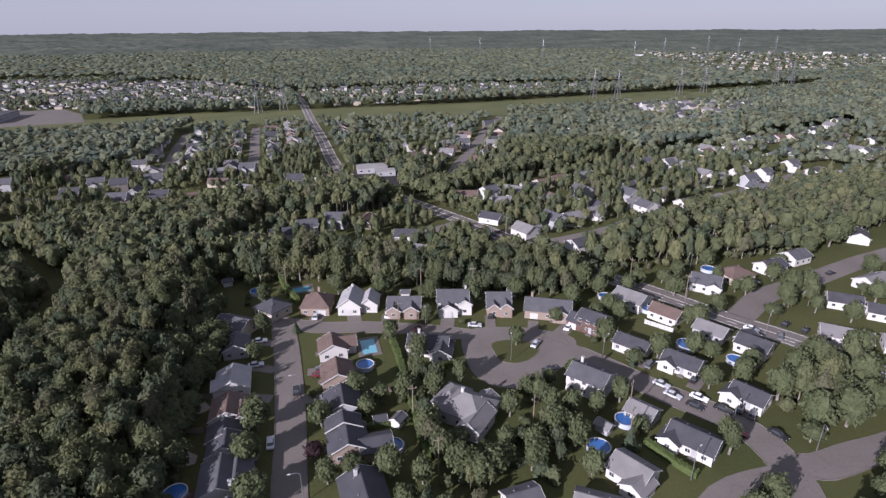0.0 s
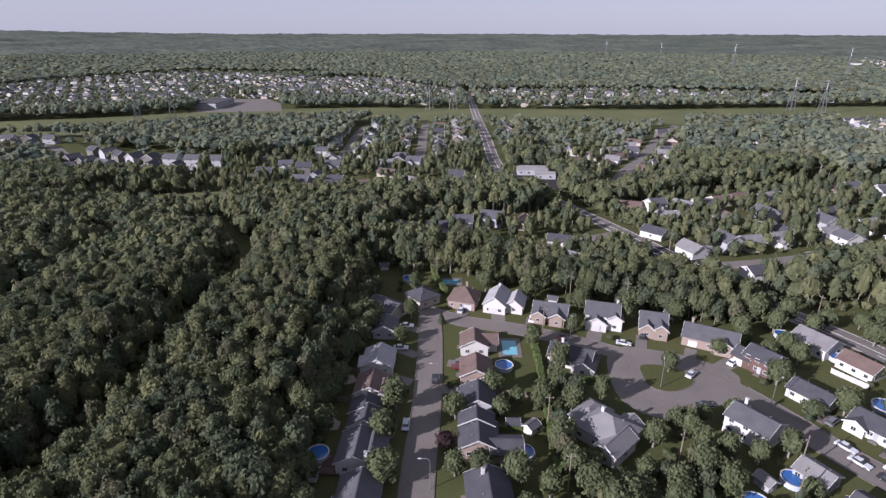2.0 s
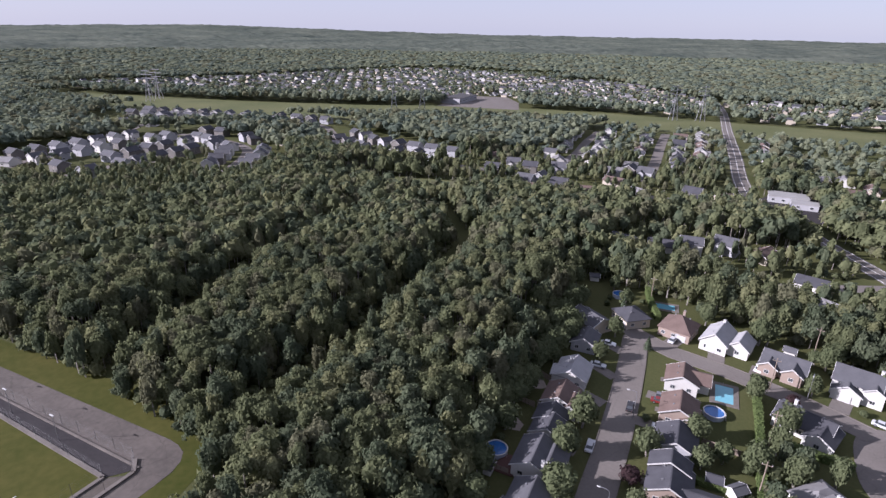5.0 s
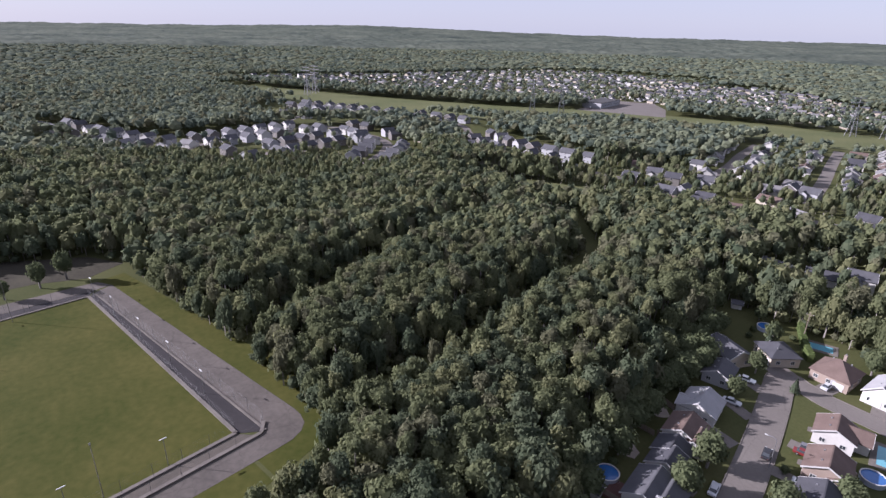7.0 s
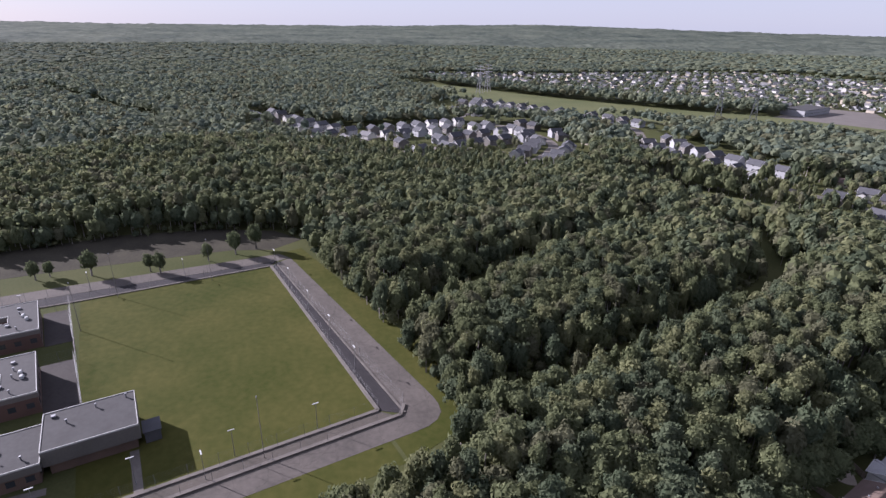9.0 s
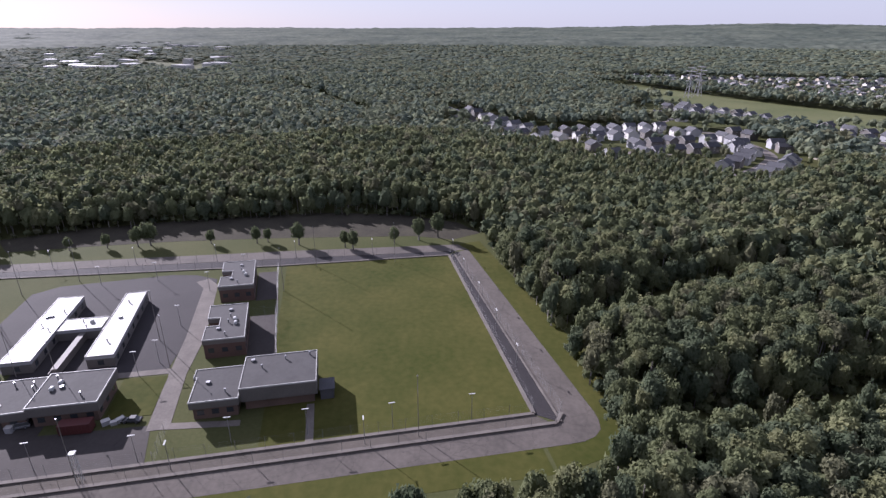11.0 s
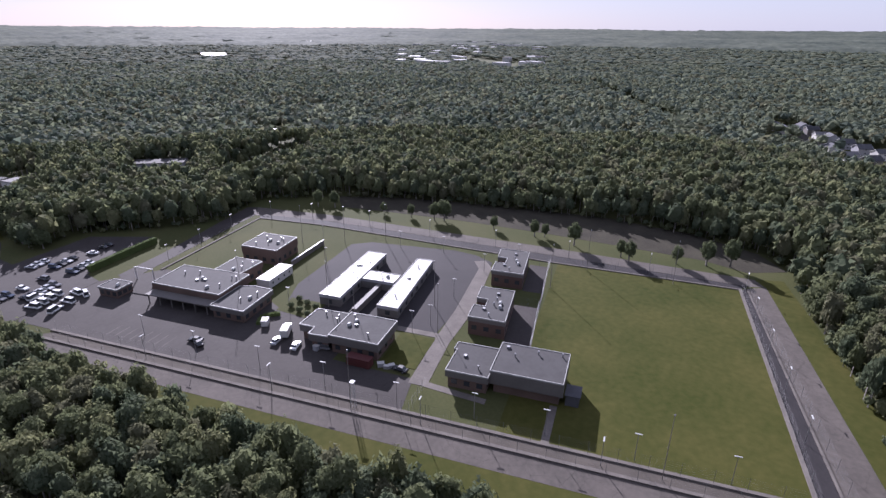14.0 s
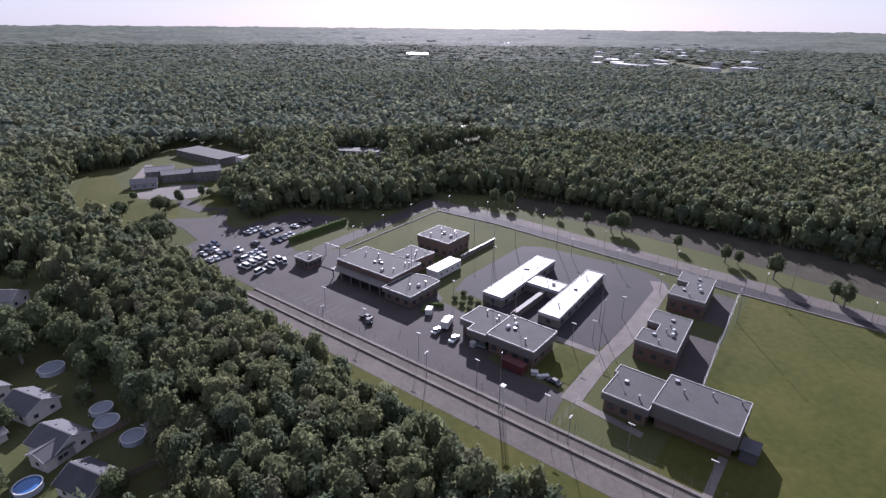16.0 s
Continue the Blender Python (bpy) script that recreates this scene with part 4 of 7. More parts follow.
for x, y in ((200, 421), (221, 435), (235, 446), (259, 465), (281, 468), (328, 500), (339, 509), (377, 539), (391, 549), (221, 387), (223, 377), (240, 350), (230, 362), (349, 453), (310, 415), (305, 399),
             (131, 378), (141, 372), (155, 377), (163, 365), (164, 345), (162, 331), (177, 304), (183, 324), (125, 275), (145, 287), (80, 266), (69, 261), (103, 271), (39, 310), (60, 329), (70, 335), (81, 338), (93, 344), (25, 301),
             (58, 296), (77, 302), (85, 244), (74, 230), (63, 227), (102, 295), (122, 296), (52, 253), (110, 229), (-211, 323), (-196, 358), (-178, 288), (-145, 297), (-131, 303), (-90, 320)):
    if all(math.hypot(x - hx, y - hy) > 10 for hx, hy, _ in HOUSES):
        far_house(house_rng.choice((0, 1, 2, 3, 5)), x, y, house_rng.choice((30, 30, 120)) + house_rng.uniform(-8, 8))
for x, y in ((26, 303), (48, 309), (58, 321), (68, 328), (54, 286), (79, 281), (61, 253), (37, 241), (46, 245), (92, 241), (100, 249), (122, 270), (154, 320), (165, 337), (171, 301), (126, 372), (138, 371), (150, 374), (213, 378), (227, 332), (248, 345), (216, 432), (232, 438),
             (195, 411), (253, 456), (269, 461), (317, 486), (361, 524), (387, 546), (302, 436), (276, 401), (350, 459), (324, 414), (273, 338), (119, 296), (99, 281), (142, 285), (295, 470), (336, 470), (260, 410), (190, 350), (205, 310)):
    if all(math.hypot(x - hx, y - hy) > 10 for hx, hy, _ in HOUSES):
        far_house(house_rng.choice((0, 3, 2, 0)), x, y, house_rng.choice((30, 30, 120)) + house_rng.uniform(-8, 8))
for x, y in ((-31, 433), (-22, 402), (-15, 422), (-8, 392), (-19, 375), (-2, 444), (5, 428), (14, 443), (-63, 413), (-43, 423), (6, 525), (41, 534), (92, 602), (111, 492), (123, 500), (138, 500), (163, 572), (210, 552), (186, 546), (159, 537), (287, 550),
             (-237, 336), (-173, 280), (-155, 284), (-147, 300), (-117, 312), (-150, 353), (-142, 441), (-143, 361), (-132, 361), (-206, 307), (-216, 340), (-176, 301), (-129, 295), (-389, 257), (-399, 280), (-374, 281), (-346, 273)):
    if all(math.hypot(x - hx, y - hy) > 10 for hx, hy, _ in HOUSES):
        far_house(house_rng.choice((2, 4, 5, 2, 3)), x, y, house_rng.choice((10, 30, 100)) + house_rng.uniform(-8, 8))

# the far estates: too many and too small to count, one object
far_rng = random.Random(5)
FAR_ZONES = ((SUBURBS[6], 24), (SUBURBS[7], 24), (SUBURBS[8], 27), (SUBURBS[3], 17), (SUBURBS[9], 52))
far_pts = []
for zone, step in FAR_ZONES:
    xs, ys = [p[0] for p in zone], [p[1] for p in zone]
    nx, ny = int((max(xs) - min(xs)) / step), int((max(ys) - min(ys)) / step)
    for i in range(nx):
        for j in range(ny):
            far_pts.append((min(xs) + i * step + far_rng.uniform(-3, 3), min(ys) + j * step * 0.9 + far_rng.uniform(-3, 3), zone))
far_xy = np.array([(a, b) for a, b, _ in far_pts])
ok = np.zeros(len(far_xy), bool)
for zone, _ in FAR_ZONES:
    ok |= inside(far_xy[:, 0], far_xy[:, 1], zone) & np.array([z is zone for _, _, z in far_pts])
ok &= ~inside(far_xy[:, 0], far_xy[:, 1], CORRIDOR)
verts, faces, which = [], [], []
for (px, py), keep in zip(far_xy, ok):
    L, W, e = far_rng.uniform(8, 11), far_rng.uniform(6.6, 8), far_rng.choice((3.0, 3.2, 5.2))
    a = far_rng.choice((0.2, 0.2, 1.77)) + far_rng.uniform(-0.1, 0.1)
    skip = far_rng.random() > 0.92
    roof_i, wall_i = far_rng.choice((2, 2, 3, 4)), far_rng.choice((0, 1, 1, 5))
    if not keep or skip:
        continue
    HOUSES.append((px, py, 4.5))
    ca, sa, z = math.cos(a), math.sin(a), float(height(np.array(px), np.array(py)))
    b = len(verts)
    for lx, ly, lz in ((-L / 2, -W / 2, -2), (L / 2, -W / 2, -2), (L / 2, W / 2, -2), (-L / 2, W / 2, -2), (-L / 2, -W / 2, e), (L / 2, -W / 2, e), (L / 2, W / 2, e), (-L / 2, W / 2, e), (-L / 2, 0, e + W * 0.27), (L / 2, 0, e + W * 0.27),
                       (-L / 2 - 0.4, -W / 2 - 0.4, e), (L / 2 + 0.4, -W / 2 - 0.4, e), (L / 2 + 0.4, W / 2 + 0.4, e), (-L / 2 - 0.4, W / 2 + 0.4, e), (-L / 2 - 0.4, 0, e + W * 0.3), (L / 2 + 0.4, 0, e + W * 0.3)):
        verts.append((px + lx * ca - ly * sa, py + lx * sa + ly * ca, z + lz))
    for q, w in (((0, 1, 5, 4), wall_i), ((2, 3, 7, 6), wall_i), ((1, 2, 6, 9, 5), wall_i), ((3, 0, 4, 8, 7), wall_i), ((10, 11, 15, 14), roof_i), ((12, 13, 14, 15), roof_i)):
        faces.append(tuple(b + i for i in q))
        which.append(w)
me = bpy.data.meshes.new("distant_houses")
me.from_pydata(verts, [], faces)
for m in (SIDING, SIDING_BEIGE, SHINGLE_BLACK, SHINGLE_MID, SHINGLE_GREY, SIDING_GREY):
    me.materials.append(m)
me.polygons.foreach_set("material_index", which)
tagged(new("distant_houses", me), "many small distant houses with dark roofs", "houses", kind="stuff")


# ---- foliage ----
rng = np.random.default_rng(7)


def icosphere(level):
    bm = bmesh.new()
    bmesh.ops.create_icosphere(bm, subdivisions=level, radius=1.0)
    co = np.array([v.co[:] for v in bm.verts])
    fa = np.array([[v.index for v in f.verts] for f in bm.faces])
    bm.free()
    return co[fa].reshape(-1, 3)


def leaves(points, normals, size, flat=0.55):
    """A small triangle at each point, turned roughly along its normal."""
    n = len(points)
    d = normals + rng.normal(0, flat, (n, 3))
    d /= np.linalg.norm(d, axis=1)[:, None]
    a = np.cross(d, rng.normal(0, 1, (n, 3)))
    a /= np.linalg.norm(a, axis=1)[:, None]
    b = np.cross(d, a)
    s = size * rng.uniform(0.65, 1.3, (n, 1))
    return np.stack([points + a * s * 0.62, points - a * s * 0.31 + b * s * 0.54, points - a * s * 0.31 - b * s * 0.54], 1).reshape(-1, 3)


def crown(lumps, fuzz, size, level=2, squat=1.0, flat=0.45, lower=-0.55, depth=0.3):
    """Triangles of a unit crown: a body swollen by rounded boughs, coated with small leaf sprays."""
    v = rng.normal(0, 1, (lumps * 4, 3))
    v /= np.linalg.norm(v, axis=1)[:, None]
    v = v[v[:, 2] > lower][:lumps]
    tight = 0.9 * len(v)
    swell = rng.uniform(0.7, 1.15, len(v))

    def reach(d):
        bough = (np.exp((d @ v.T - 1) * tight) * swell).max(1)
        return (0.98 - depth) + depth * bough - 0.14 * np.clip(-d[:, 2] - 0.3, 0, 1)

    body = icosphere(level)
    body /= np.linalg.norm(body, axis=1)[:, None]
    wide = np.array([1, 1, squat])
    out = [body * (reach(body) * 0.93)[:, None] * wide]
    if fuzz:
        p = rng.normal(0, 1, (fuzz * 3, 3))
        p /= np.linalg.norm(p, axis=1)[:, None]
        p = p[p[:, 2] > lower][:fuzz]
        out.append(leaves(p * (reach(p) * rng.uniform(0.84, 1.16, len(p)))[:, None] * wide, p + np.array([0, 0, 0.2]), size, flat))
    return np.concatenate(out)


def cone_crown(rows, size):
    out = [np.array([[0.5 * math.cos(a), 0.5 * math.sin(a), -0.9] if i < 2 else [0, 0, 0.9] for k in range(6) for i, a in enumerate((k * 1.047, (k + 1) * 1.047, 0))])]
    n = rows
    z = rng.uniform(-0.95, 1.0, n)
    a = rng.uniform(0, 6.283, n)
    r = (1 - z) / 2 * rng.uniform(0.6, 1.05, n)
    p = np.stack([r * np.cos(a), r * np.sin(a), z], 1)
    nn = np.stack([np.cos(a), np.sin(a), np.full(n, 0.5)], 1)
    out.append(leaves(p, nn, size, 0.4))
    return np.concatenate(out)


def trunk_tris(height=1.0, r=1.0):
    out = []
    for k in range(3):
        a, b = k * 2.094, (k + 1) * 2.094
        p = [[math.cos(a) * r, math.sin(a) * r, 0], [math.cos(b) * r, math.sin(b) * r, 0], [math.cos(b) * r * 0.5, math.sin(b) * r * 0.5, height], [math.cos(a) * r * 0.5, math.sin(a) * r * 0.5, height]]
        out += [p[0], p[1], p[2], p[0], p[2], p[3]]
    return np.array(out)


def place(template, x, y, z, sx, sz, turn):
    c, s = np.cos(turn), np.sin(turn)
    t = template[None]
    px = (t[..., 0] * c[:, None] - t[..., 1] * s[:, None]) * sx[:, None] + x[:, None]
    py = (t[..., 0] * s[:, None] + t[..., 1] * c[:, None]) * sx[:, None] + y[:, None]
    pz = t[..., 2] * sz[:, None] + z[:, None]
    return np.stack([px, py, pz], -1).reshape(-1, 3)


NEAR_CROWNS = [crown(10, 430, 0.2, 2, 1.0, 0.55, -0.6, 0.42) for _ in range(12)]
MID_CROWNS = [crown(8, 48, 0.36, 2, 1.0, 0.5, -0.6, 0.4) for _ in range(8)]
FAR_CROWNS = [crown(5, 12, 0.55, 1, 0.95, 0.5, -0.5, 0.4) for _ in range(6)]
FARTHEST_CROWNS = [crown(5, 6, 0.6, 1, 0.9) for _ in range(5)]
ROUND_CROWNS = [crown(4, 0, 0.6, 1, 0.8) for _ in range(5)]
TRUNK = trunk_tris()


def scatter(step, r0, r1, share=1.0, az0=38, az1=283):
    """Jittered places of trees between two distances."""
    n = int(r1 / step) + 1
    g = np.arange(-n, n + 1) * step
    x, y = np.meshgrid(g, g)
    x = (x + np.where(np.round(y / step) % 2, step / 2, 0)).ravel()
    y = y.ravel()
    x, y = x + rng.uniform(-0.38, 0.38, len(x)) * step, y + rng.uniform(-0.38, 0.38, len(y)) * step
    r, az = np.hypot(x + 5, y - 3), np.degrees(np.arctan2(y, x)) % 360
    k = (r >= r0) & (r < r1) & (az > az0) & (az < az1)
    x, y = x[k], y[k]
    d = density(x, y)
    for hx, hy, hr in HOUSES:
        d[np.hypot(x - hx, y - hy) < hr + 1.0] = 0
    k = rng.random(len(x)) < d * share
    return x[k], y[k]


def woods(name, label, sets, trunks):
    """One object of many trees. sets: rows of (crowns, x, y, radius, crown half height, tree height)."""
    # far trees take the leaf colours with haze mixed in
    leaf = [LEAF, LEAF_LIGHT, LEAF_DEEP, LEAF_DULL] if trunks else [LEAF_FAR_HAZED, LEAF_FAR_HAZED_DEEP, LEAF_DULL]
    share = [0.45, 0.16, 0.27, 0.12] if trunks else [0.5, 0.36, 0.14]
    co, ix = [], []
    for crowns, x, y, rad, half, tall in sets:
        which = rng.integers(0, len(crowns), len(x))
        turn = rng.uniform(0, 6.283, len(x))
        g = height(x, y)
        for i, t in enumerate(crowns):
            k = which == i
            co.append(place(t, x[k], y[k], (g + tall - half)[k], rad[k], half[k], turn[k]))
            tint = rng.choice(len(leaf), k.sum(), p=share)
            ix.append(np.repeat(tint, len(t) // 3))
        if trunks:
            co.append(place(TRUNK, x, y, g, np.full(len(x), 0.22) * tall / 14, tall - half, turn))
            ix.append(np.full(len(co[-1]) // 3, len(leaf)))
    co = np.concatenate(co)
    me = numpy_mesh(name, co, np.arange(len(co)).reshape(-1, 3), leaf + [BARK], np.concatenate(ix))
    print(name, len(co) // 3, "triangles")
    return tagged(new(name, me), label, "forest", kind="stuff")


def sizes(x, y, rad, tall):
    k = len(x)
    big = 0.82 + 0.36 * shape_noise(x, y, 23.0)
    town = settled(x, y)
    r = rad * big * rng.uniform(0.68, 1.28, k) * town
    t = tall * (0.84 + 0.24 * shape_noise(x + 400, y, 40.0) + 0.1 * shape_noise(x, y + 300, 160.0)) * rng.uniform(0.87, 1.12, k) * town
    half = np.minimum(t * 0.42, r * rng.uniform(1.15, 1.6, k))
    return r, np.where(town < 0.95, t * 0.46, half), t


def edge_trees(x, y, rad, half, tall):
    """Trees at the rim of the woods carry leaves almost to the ground."""
    open_near = np.zeros(len(x), bool)
    for a in range(8):
        open_near |= density(x + 8 * math.cos(a * 0.785), y + 8 * math.sin(a * 0.785)) < 0.05
    tall = np.where(open_near, tall * rng.uniform(0.62, 1.0, len(x)), tall)
    return rad, np.where(open_near, tall * 0.47, half), tall


def shrubs(step, r0, r1):
    """Low growth along the rims."""
    x, y = scatter(step, r0, r1)
    rim = np.zeros(len(x), bool)
    for a in range(6):
        rim |= density(x + 4.5 * math.cos(a * 1.047), y + 4.5 * math.sin(a * 1.047)) < 0.05
    x, y = x[rim], y[rim]
    r = rng.uniform(1.2, 2.4, len(x))
    return x, y, r, r * rng.uniform(0.8, 1.3, len(x)), r * 1.9


# ---- yard trees and hedges ----
def leaf_mesh(name, tri, mat):
    return numpy_mesh(name, tri, np.arange(len(tri)).reshape(-1, 3), [mat])


YARD_CROWNS = [leaf_mesh("crown", crown(16, 560, 0.19, 2, 1.0, 0.5, -0.75), LEAF_YARD) for _ in range(5)]
PURPLE_CROWN = leaf_mesh("crown", crown(14, 460, 0.2, 2, 1.0, 0.5, -0.75), LEAF_PURPLE)
SPRUCE_CROWN = leaf_mesh("crown", cone_crown(520, 0.2), LEAF_SPRUCE)
tree_rng = random.Random(3)


def trunk_mesh():
    bm = bmesh.new()
    tube(bm, (0, 0, -0.2), (0.05, 0.02, 0.55), 0.045, 0.03, 7)
    for k in range(5):
        a = k * 1.257 + 0.3
        tube(bm, (0.03, 0.01, 0.33 + 0.04 * k), (0.03 + 0.17 * math.cos(a), 0.01 + 0.17 * math.sin(a), 0.52 + 0.05 * k), 0.016, 0.006, 5)
    return mesh_of("trunk", bm, BARK)


TRUNK_MESH = trunk_mesh()


def tree(x, y, tall, rad, kind="leaf", low=0.05, label=""):
    """A free-standing tree: trunk with limbs and a crown of leaf clumps."""
    root = thing("tree", pose(x, y, 0, 0, 0, tree_rng.uniform(0, 360)), label or {"leaf": "broadleaf tree with a full green crown", "purple": "small tree with dark purple leaves", "spruce": "dark green spruce with a pointed crown"}[kind], "tree", "garden trees")
    t = part("trunk", TRUNK_MESH, None, root)
    t.scale = (tall * 0.8, tall * 0.8, tall)
    me = {"leaf": tree_rng.choice(YARD_CROWNS), "purple": PURPLE_CROWN, "spruce": SPRUCE_CROWN}[kind]
    c = part("crown", me, None, root)
    half = tall * (1 - low) / 2
    c.location, c.scale = (0, 0, tall - half), (rad, rad, half)
    return root


for row in ((-68, 128, 8, 3.6), (-67, 140, 9, 3.4), (-56, 138, 6, 2.6), (-45.5, 107, 10, 3.8), (-44, 95.5, 9, 3.6), (-64.5, 104, 9, 3.3), (-39, 84, 9, 4.0), (-30, 108, 8, 3.2), (-19.5, 112, 6.5, 2.6), (-8, 137, 9, 3.2), (-17, 148, 8, 2.8), (9.5, 171, 9, 3.4),
            (21.5, 145, 7, 2.7), (49, 147, 8.5, 3.6), (-6, 159, 7, 2.4), (36, 158.5, 6, 2.6), (-10.5, 118, 9, 3.2), (-4, 103, 8.5, 3.2), (3, 93, 8.5, 3.6)):
    tree(*row)
for row in ((14, 101, 6, 2.4), (21, 118, 8, 2.8), (26, 112, 9, 2.6), (31, 111, 9, 2.4), (16, 112, 8, 2.6), (30, 101, 9, 3.2), (45, 117.5, 8, 2.8), (65.5, 103, 7, 2.6), (70.5, 123, 7.5, 3.0), (62, 138, 8.5, 3.2), (82, 178, 9, 3.8), (91, 165, 8, 3.2),
            (93, 123, 13, 4.2), (88, 107, 12, 4.0), (97, 108, 12, 4.2), (105, 112, 11, 4.0), (86, 118, 11, 3.6), (118, 136, 11, 4.2)):
    tree(*row)
for row in ((-20, 91, 7, 2.6), (-25, 90, 7, 2.6), (7, 90, 8.5, 3.4), (20, 95, 8.5, 3.0), (31.5, 92, 8, 2.8), (10.5, 92, 8, 3.2), (-12, 92, 9, 3.2), (100, 128, 13, 4.4), (96, 115, 12, 4.0), (110, 122, 12, 4.2), (122, 176, 12, 4.2), (128, 177, 11, 4.0),
            (117, 170, 10, 3.4), (175, 230, 14, 5), (168, 225, 12, 4.4), (108, 178, 8, 3), (124, 190, 8, 3.2), (-3, 120, 8.5, 3.0), (-8, 128, 9, 2.6)):
    tree(*row)
for row in ((-1, 97, 8.5, 3.2), (9, 97, 5.5, 2.2), (25, 104, 9, 2.8), (38, 113, 7, 2.4), (35, 128, 6.5, 2.6), (27.5, 124, 6, 2.2), (80, 125, 9, 3), (85, 131, 8, 3), (73, 140, 8, 3), (79, 158, 7, 2.8), (57, 160, 8, 3), (55, 178, 9, 3.2), (44, 171, 9, 3.2), (25, 176, 9, 3.4),
            (-5, 176, 9, 3.2), (-23, 178, 10, 3.4), (-39, 180, 9, 3.0), (-76, 165, 8, 3), (-73, 150, 7, 2.6), (-85, 178, 9, 3.2), (-70, 92, 10, 3.2), (-62, 79, 9, 3.2)):
    tree(*row)
for row in ((80, 76, 9, 3.6), (88, 84, 8, 3), (66, 84, 8, 3.2), (60, 80, 8, 3), (95, 92, 7, 2.8), (112, 100, 10, 3.8), (126, 116, 10, 3.6), (140, 130, 9, 3.6), (150, 150, 9, 3.6), (150, 172, 9, 3.6), (165, 196, 9, 3.4), (180, 200, 9, 3.6), (132, 158, 8, 3.2), (152, 215, 9, 3.6), (88, 192, 8, 3),
            (104, 202, 9, 3.2), (71, 185, 8, 3), (60, 186, 10, 3.4), (50, 184, 11, 3.6)):
    tree(*row)
for row in ((-14, -96, 8, 3), (-22, -143, 12, 4), (-24, -130, 13, 4), (-20, -152, 12, 4), (-26, -119, 13, 4), (-16, -142, 9, 3), (2, -133, 8, 3), (4, -112, 7, 2.6), (-14, -133, 6, 2.2), (10, -138, 8, 3), (-16, -150, 9, 3.2), (-12, -165, 9, 3.4), (-9, -178, 10, 3.6), (-14, -190, 10, 3.4), (-8, -222, 9, 3.4), (8, -196, 10, 3.6), (4, -170, 9, 3.2), (14, -160, 8, 3)):
    tree(*row)
for row in ((-29.5, 97.5, 5, 2.4), (-9, 150.5, 4, 1.8), (58, 198, 7, 2.6)):
    tree(*row, kind="purple")
for row in ((-63, 170, 7, 1.6), (-47.5, 152.5, 4.5, 1.6), (53, 133, 5, 1.2), (42, 100, 7, 2), (-84, 200, 11, 2.6), (-78, 206, 12, 2.8)):
    tree(*row, kind="spruce")
for row in ((-63, 104, 8, 3.8), (-68, 133, 9, 4.4), (-69, 145, 9, 4.2), (-67, 121, 9, 4), (-59, 94, 8, 3.6), (-63.5, 112, 8, 3.4), (-74, 149, 10, 4), (-77, 160, 10, 4.2), (-55, 79, 8, 3.4), (-51, 71, 8, 3.4), (-65, 127, 6, 2.6), (-72, 140, 10, 3.6)):
    tree(*row)
# tall guessed trees, several out of view, added to shade the south gardens
for row in ((-4, -163, 13, 4.2), (3, -160, 12, 4.0), (-10, -172, 14, 4.4), (-2, -174, 14, 4.4), (6, -172, 13, 4.2), (12, -166, 12, 4.0), (16, -150, 12, 4.0), (-15, -160, 13, 4.2), (20, -140, 12, 4.0)):
    tree(*row)
# single trees on the grass behind the compound and round the lodge
for row in ((-214, -36, 7, 2.8), (-219, -60, 8, 3.6), (-222, -74, 5, 2.4), (-220, -78, 6, 2.8), (-219, -97, 5, 2.4), (-217, -122, 8, 4), (-215, -126, 7, 3.4), (-213, -138, 5, 2.4), (-210, -152, 4.5, 2.2), (-204, -178, 7, 3), (-201, -186, 7, 3), (-222, -20, 6, 2.8), (-226, -10, 8, 3.6), (-230, -2, 9, 4), (-217, -40, 6, 3)):
    tree(row[0], row[1], row[2] * 1.3, row[3] * 0.85, low=0.12)
for row in ((-66, -276, 9, 4.2), (-78, -288, 7, 2.4), (-90, -290, 7, 2), (-60, -252, 8, 4), (-54, -247, 7, 2.6), (-100, -283, 5, 1.6), (-104, -296, 5, 1.4), (-108, -275, 8, 3.6), (-112, -266, 8, 3.6), (-118, -260, 9, 3.8), (-122, -250, 9, 3.6), (-106, -258, 8, 3.2)):
    tree(*row)


# more trees and shrubs scattered through the gardens
fill_rng = random.Random(21)
placed = []
while len(placed) < 95:
    px, py = fill_rng.uniform(-75, 165), fill_rng.uniform(75, 205)
    q = (np.array([px]), np.array([py]))
    if not inside(*q, NEAR_SUBURB)[0] or any(near_line(*q, [tuple(p) for p in line])[0] < half + 2.2 for line, half in ROADS):
        continue
    if any(math.hypot(px - hx, py - hy) < hr + 2.0 for hx, hy, hr in HOUSES) or any(math.hypot(px - a, py - b) < 4.0 for a, b in placed):
        continue
    if any(math.hypot(px - a, py - b) < 4.2 for a, b in ((-56, 86.5), (-12, 100.5), (-23, 133.3), (-69, 181), (35, 100), (104, 199.5), (73, 143.5), (83.5, 135.5), (69, 166), (58, 173), (44, 109.3), (-23.5, 144.5), (-54, 184), (-65, 92), (-60, 97))):
        continue
    placed.append((px, py))
    if len(placed) % 3 == 0:
        bush = thing("shrub", pose(px, py, 0, 0, 0, fill_rng.uniform(0, 360)), "rounded green garden shrub on the lawn", "shrub", "garden shrubs")
        c = part("foliage", fill_rng.choice(YARD_CROWNS), None, bush)
        c.location, c.scale = (0, 0, 0.9), (1.2, 1.2, 1.0)
    else:
        tree(px, py, fill_rng.uniform(5, 9.5), fill_rng.uniform(1.9, 3.2), low=0.1)


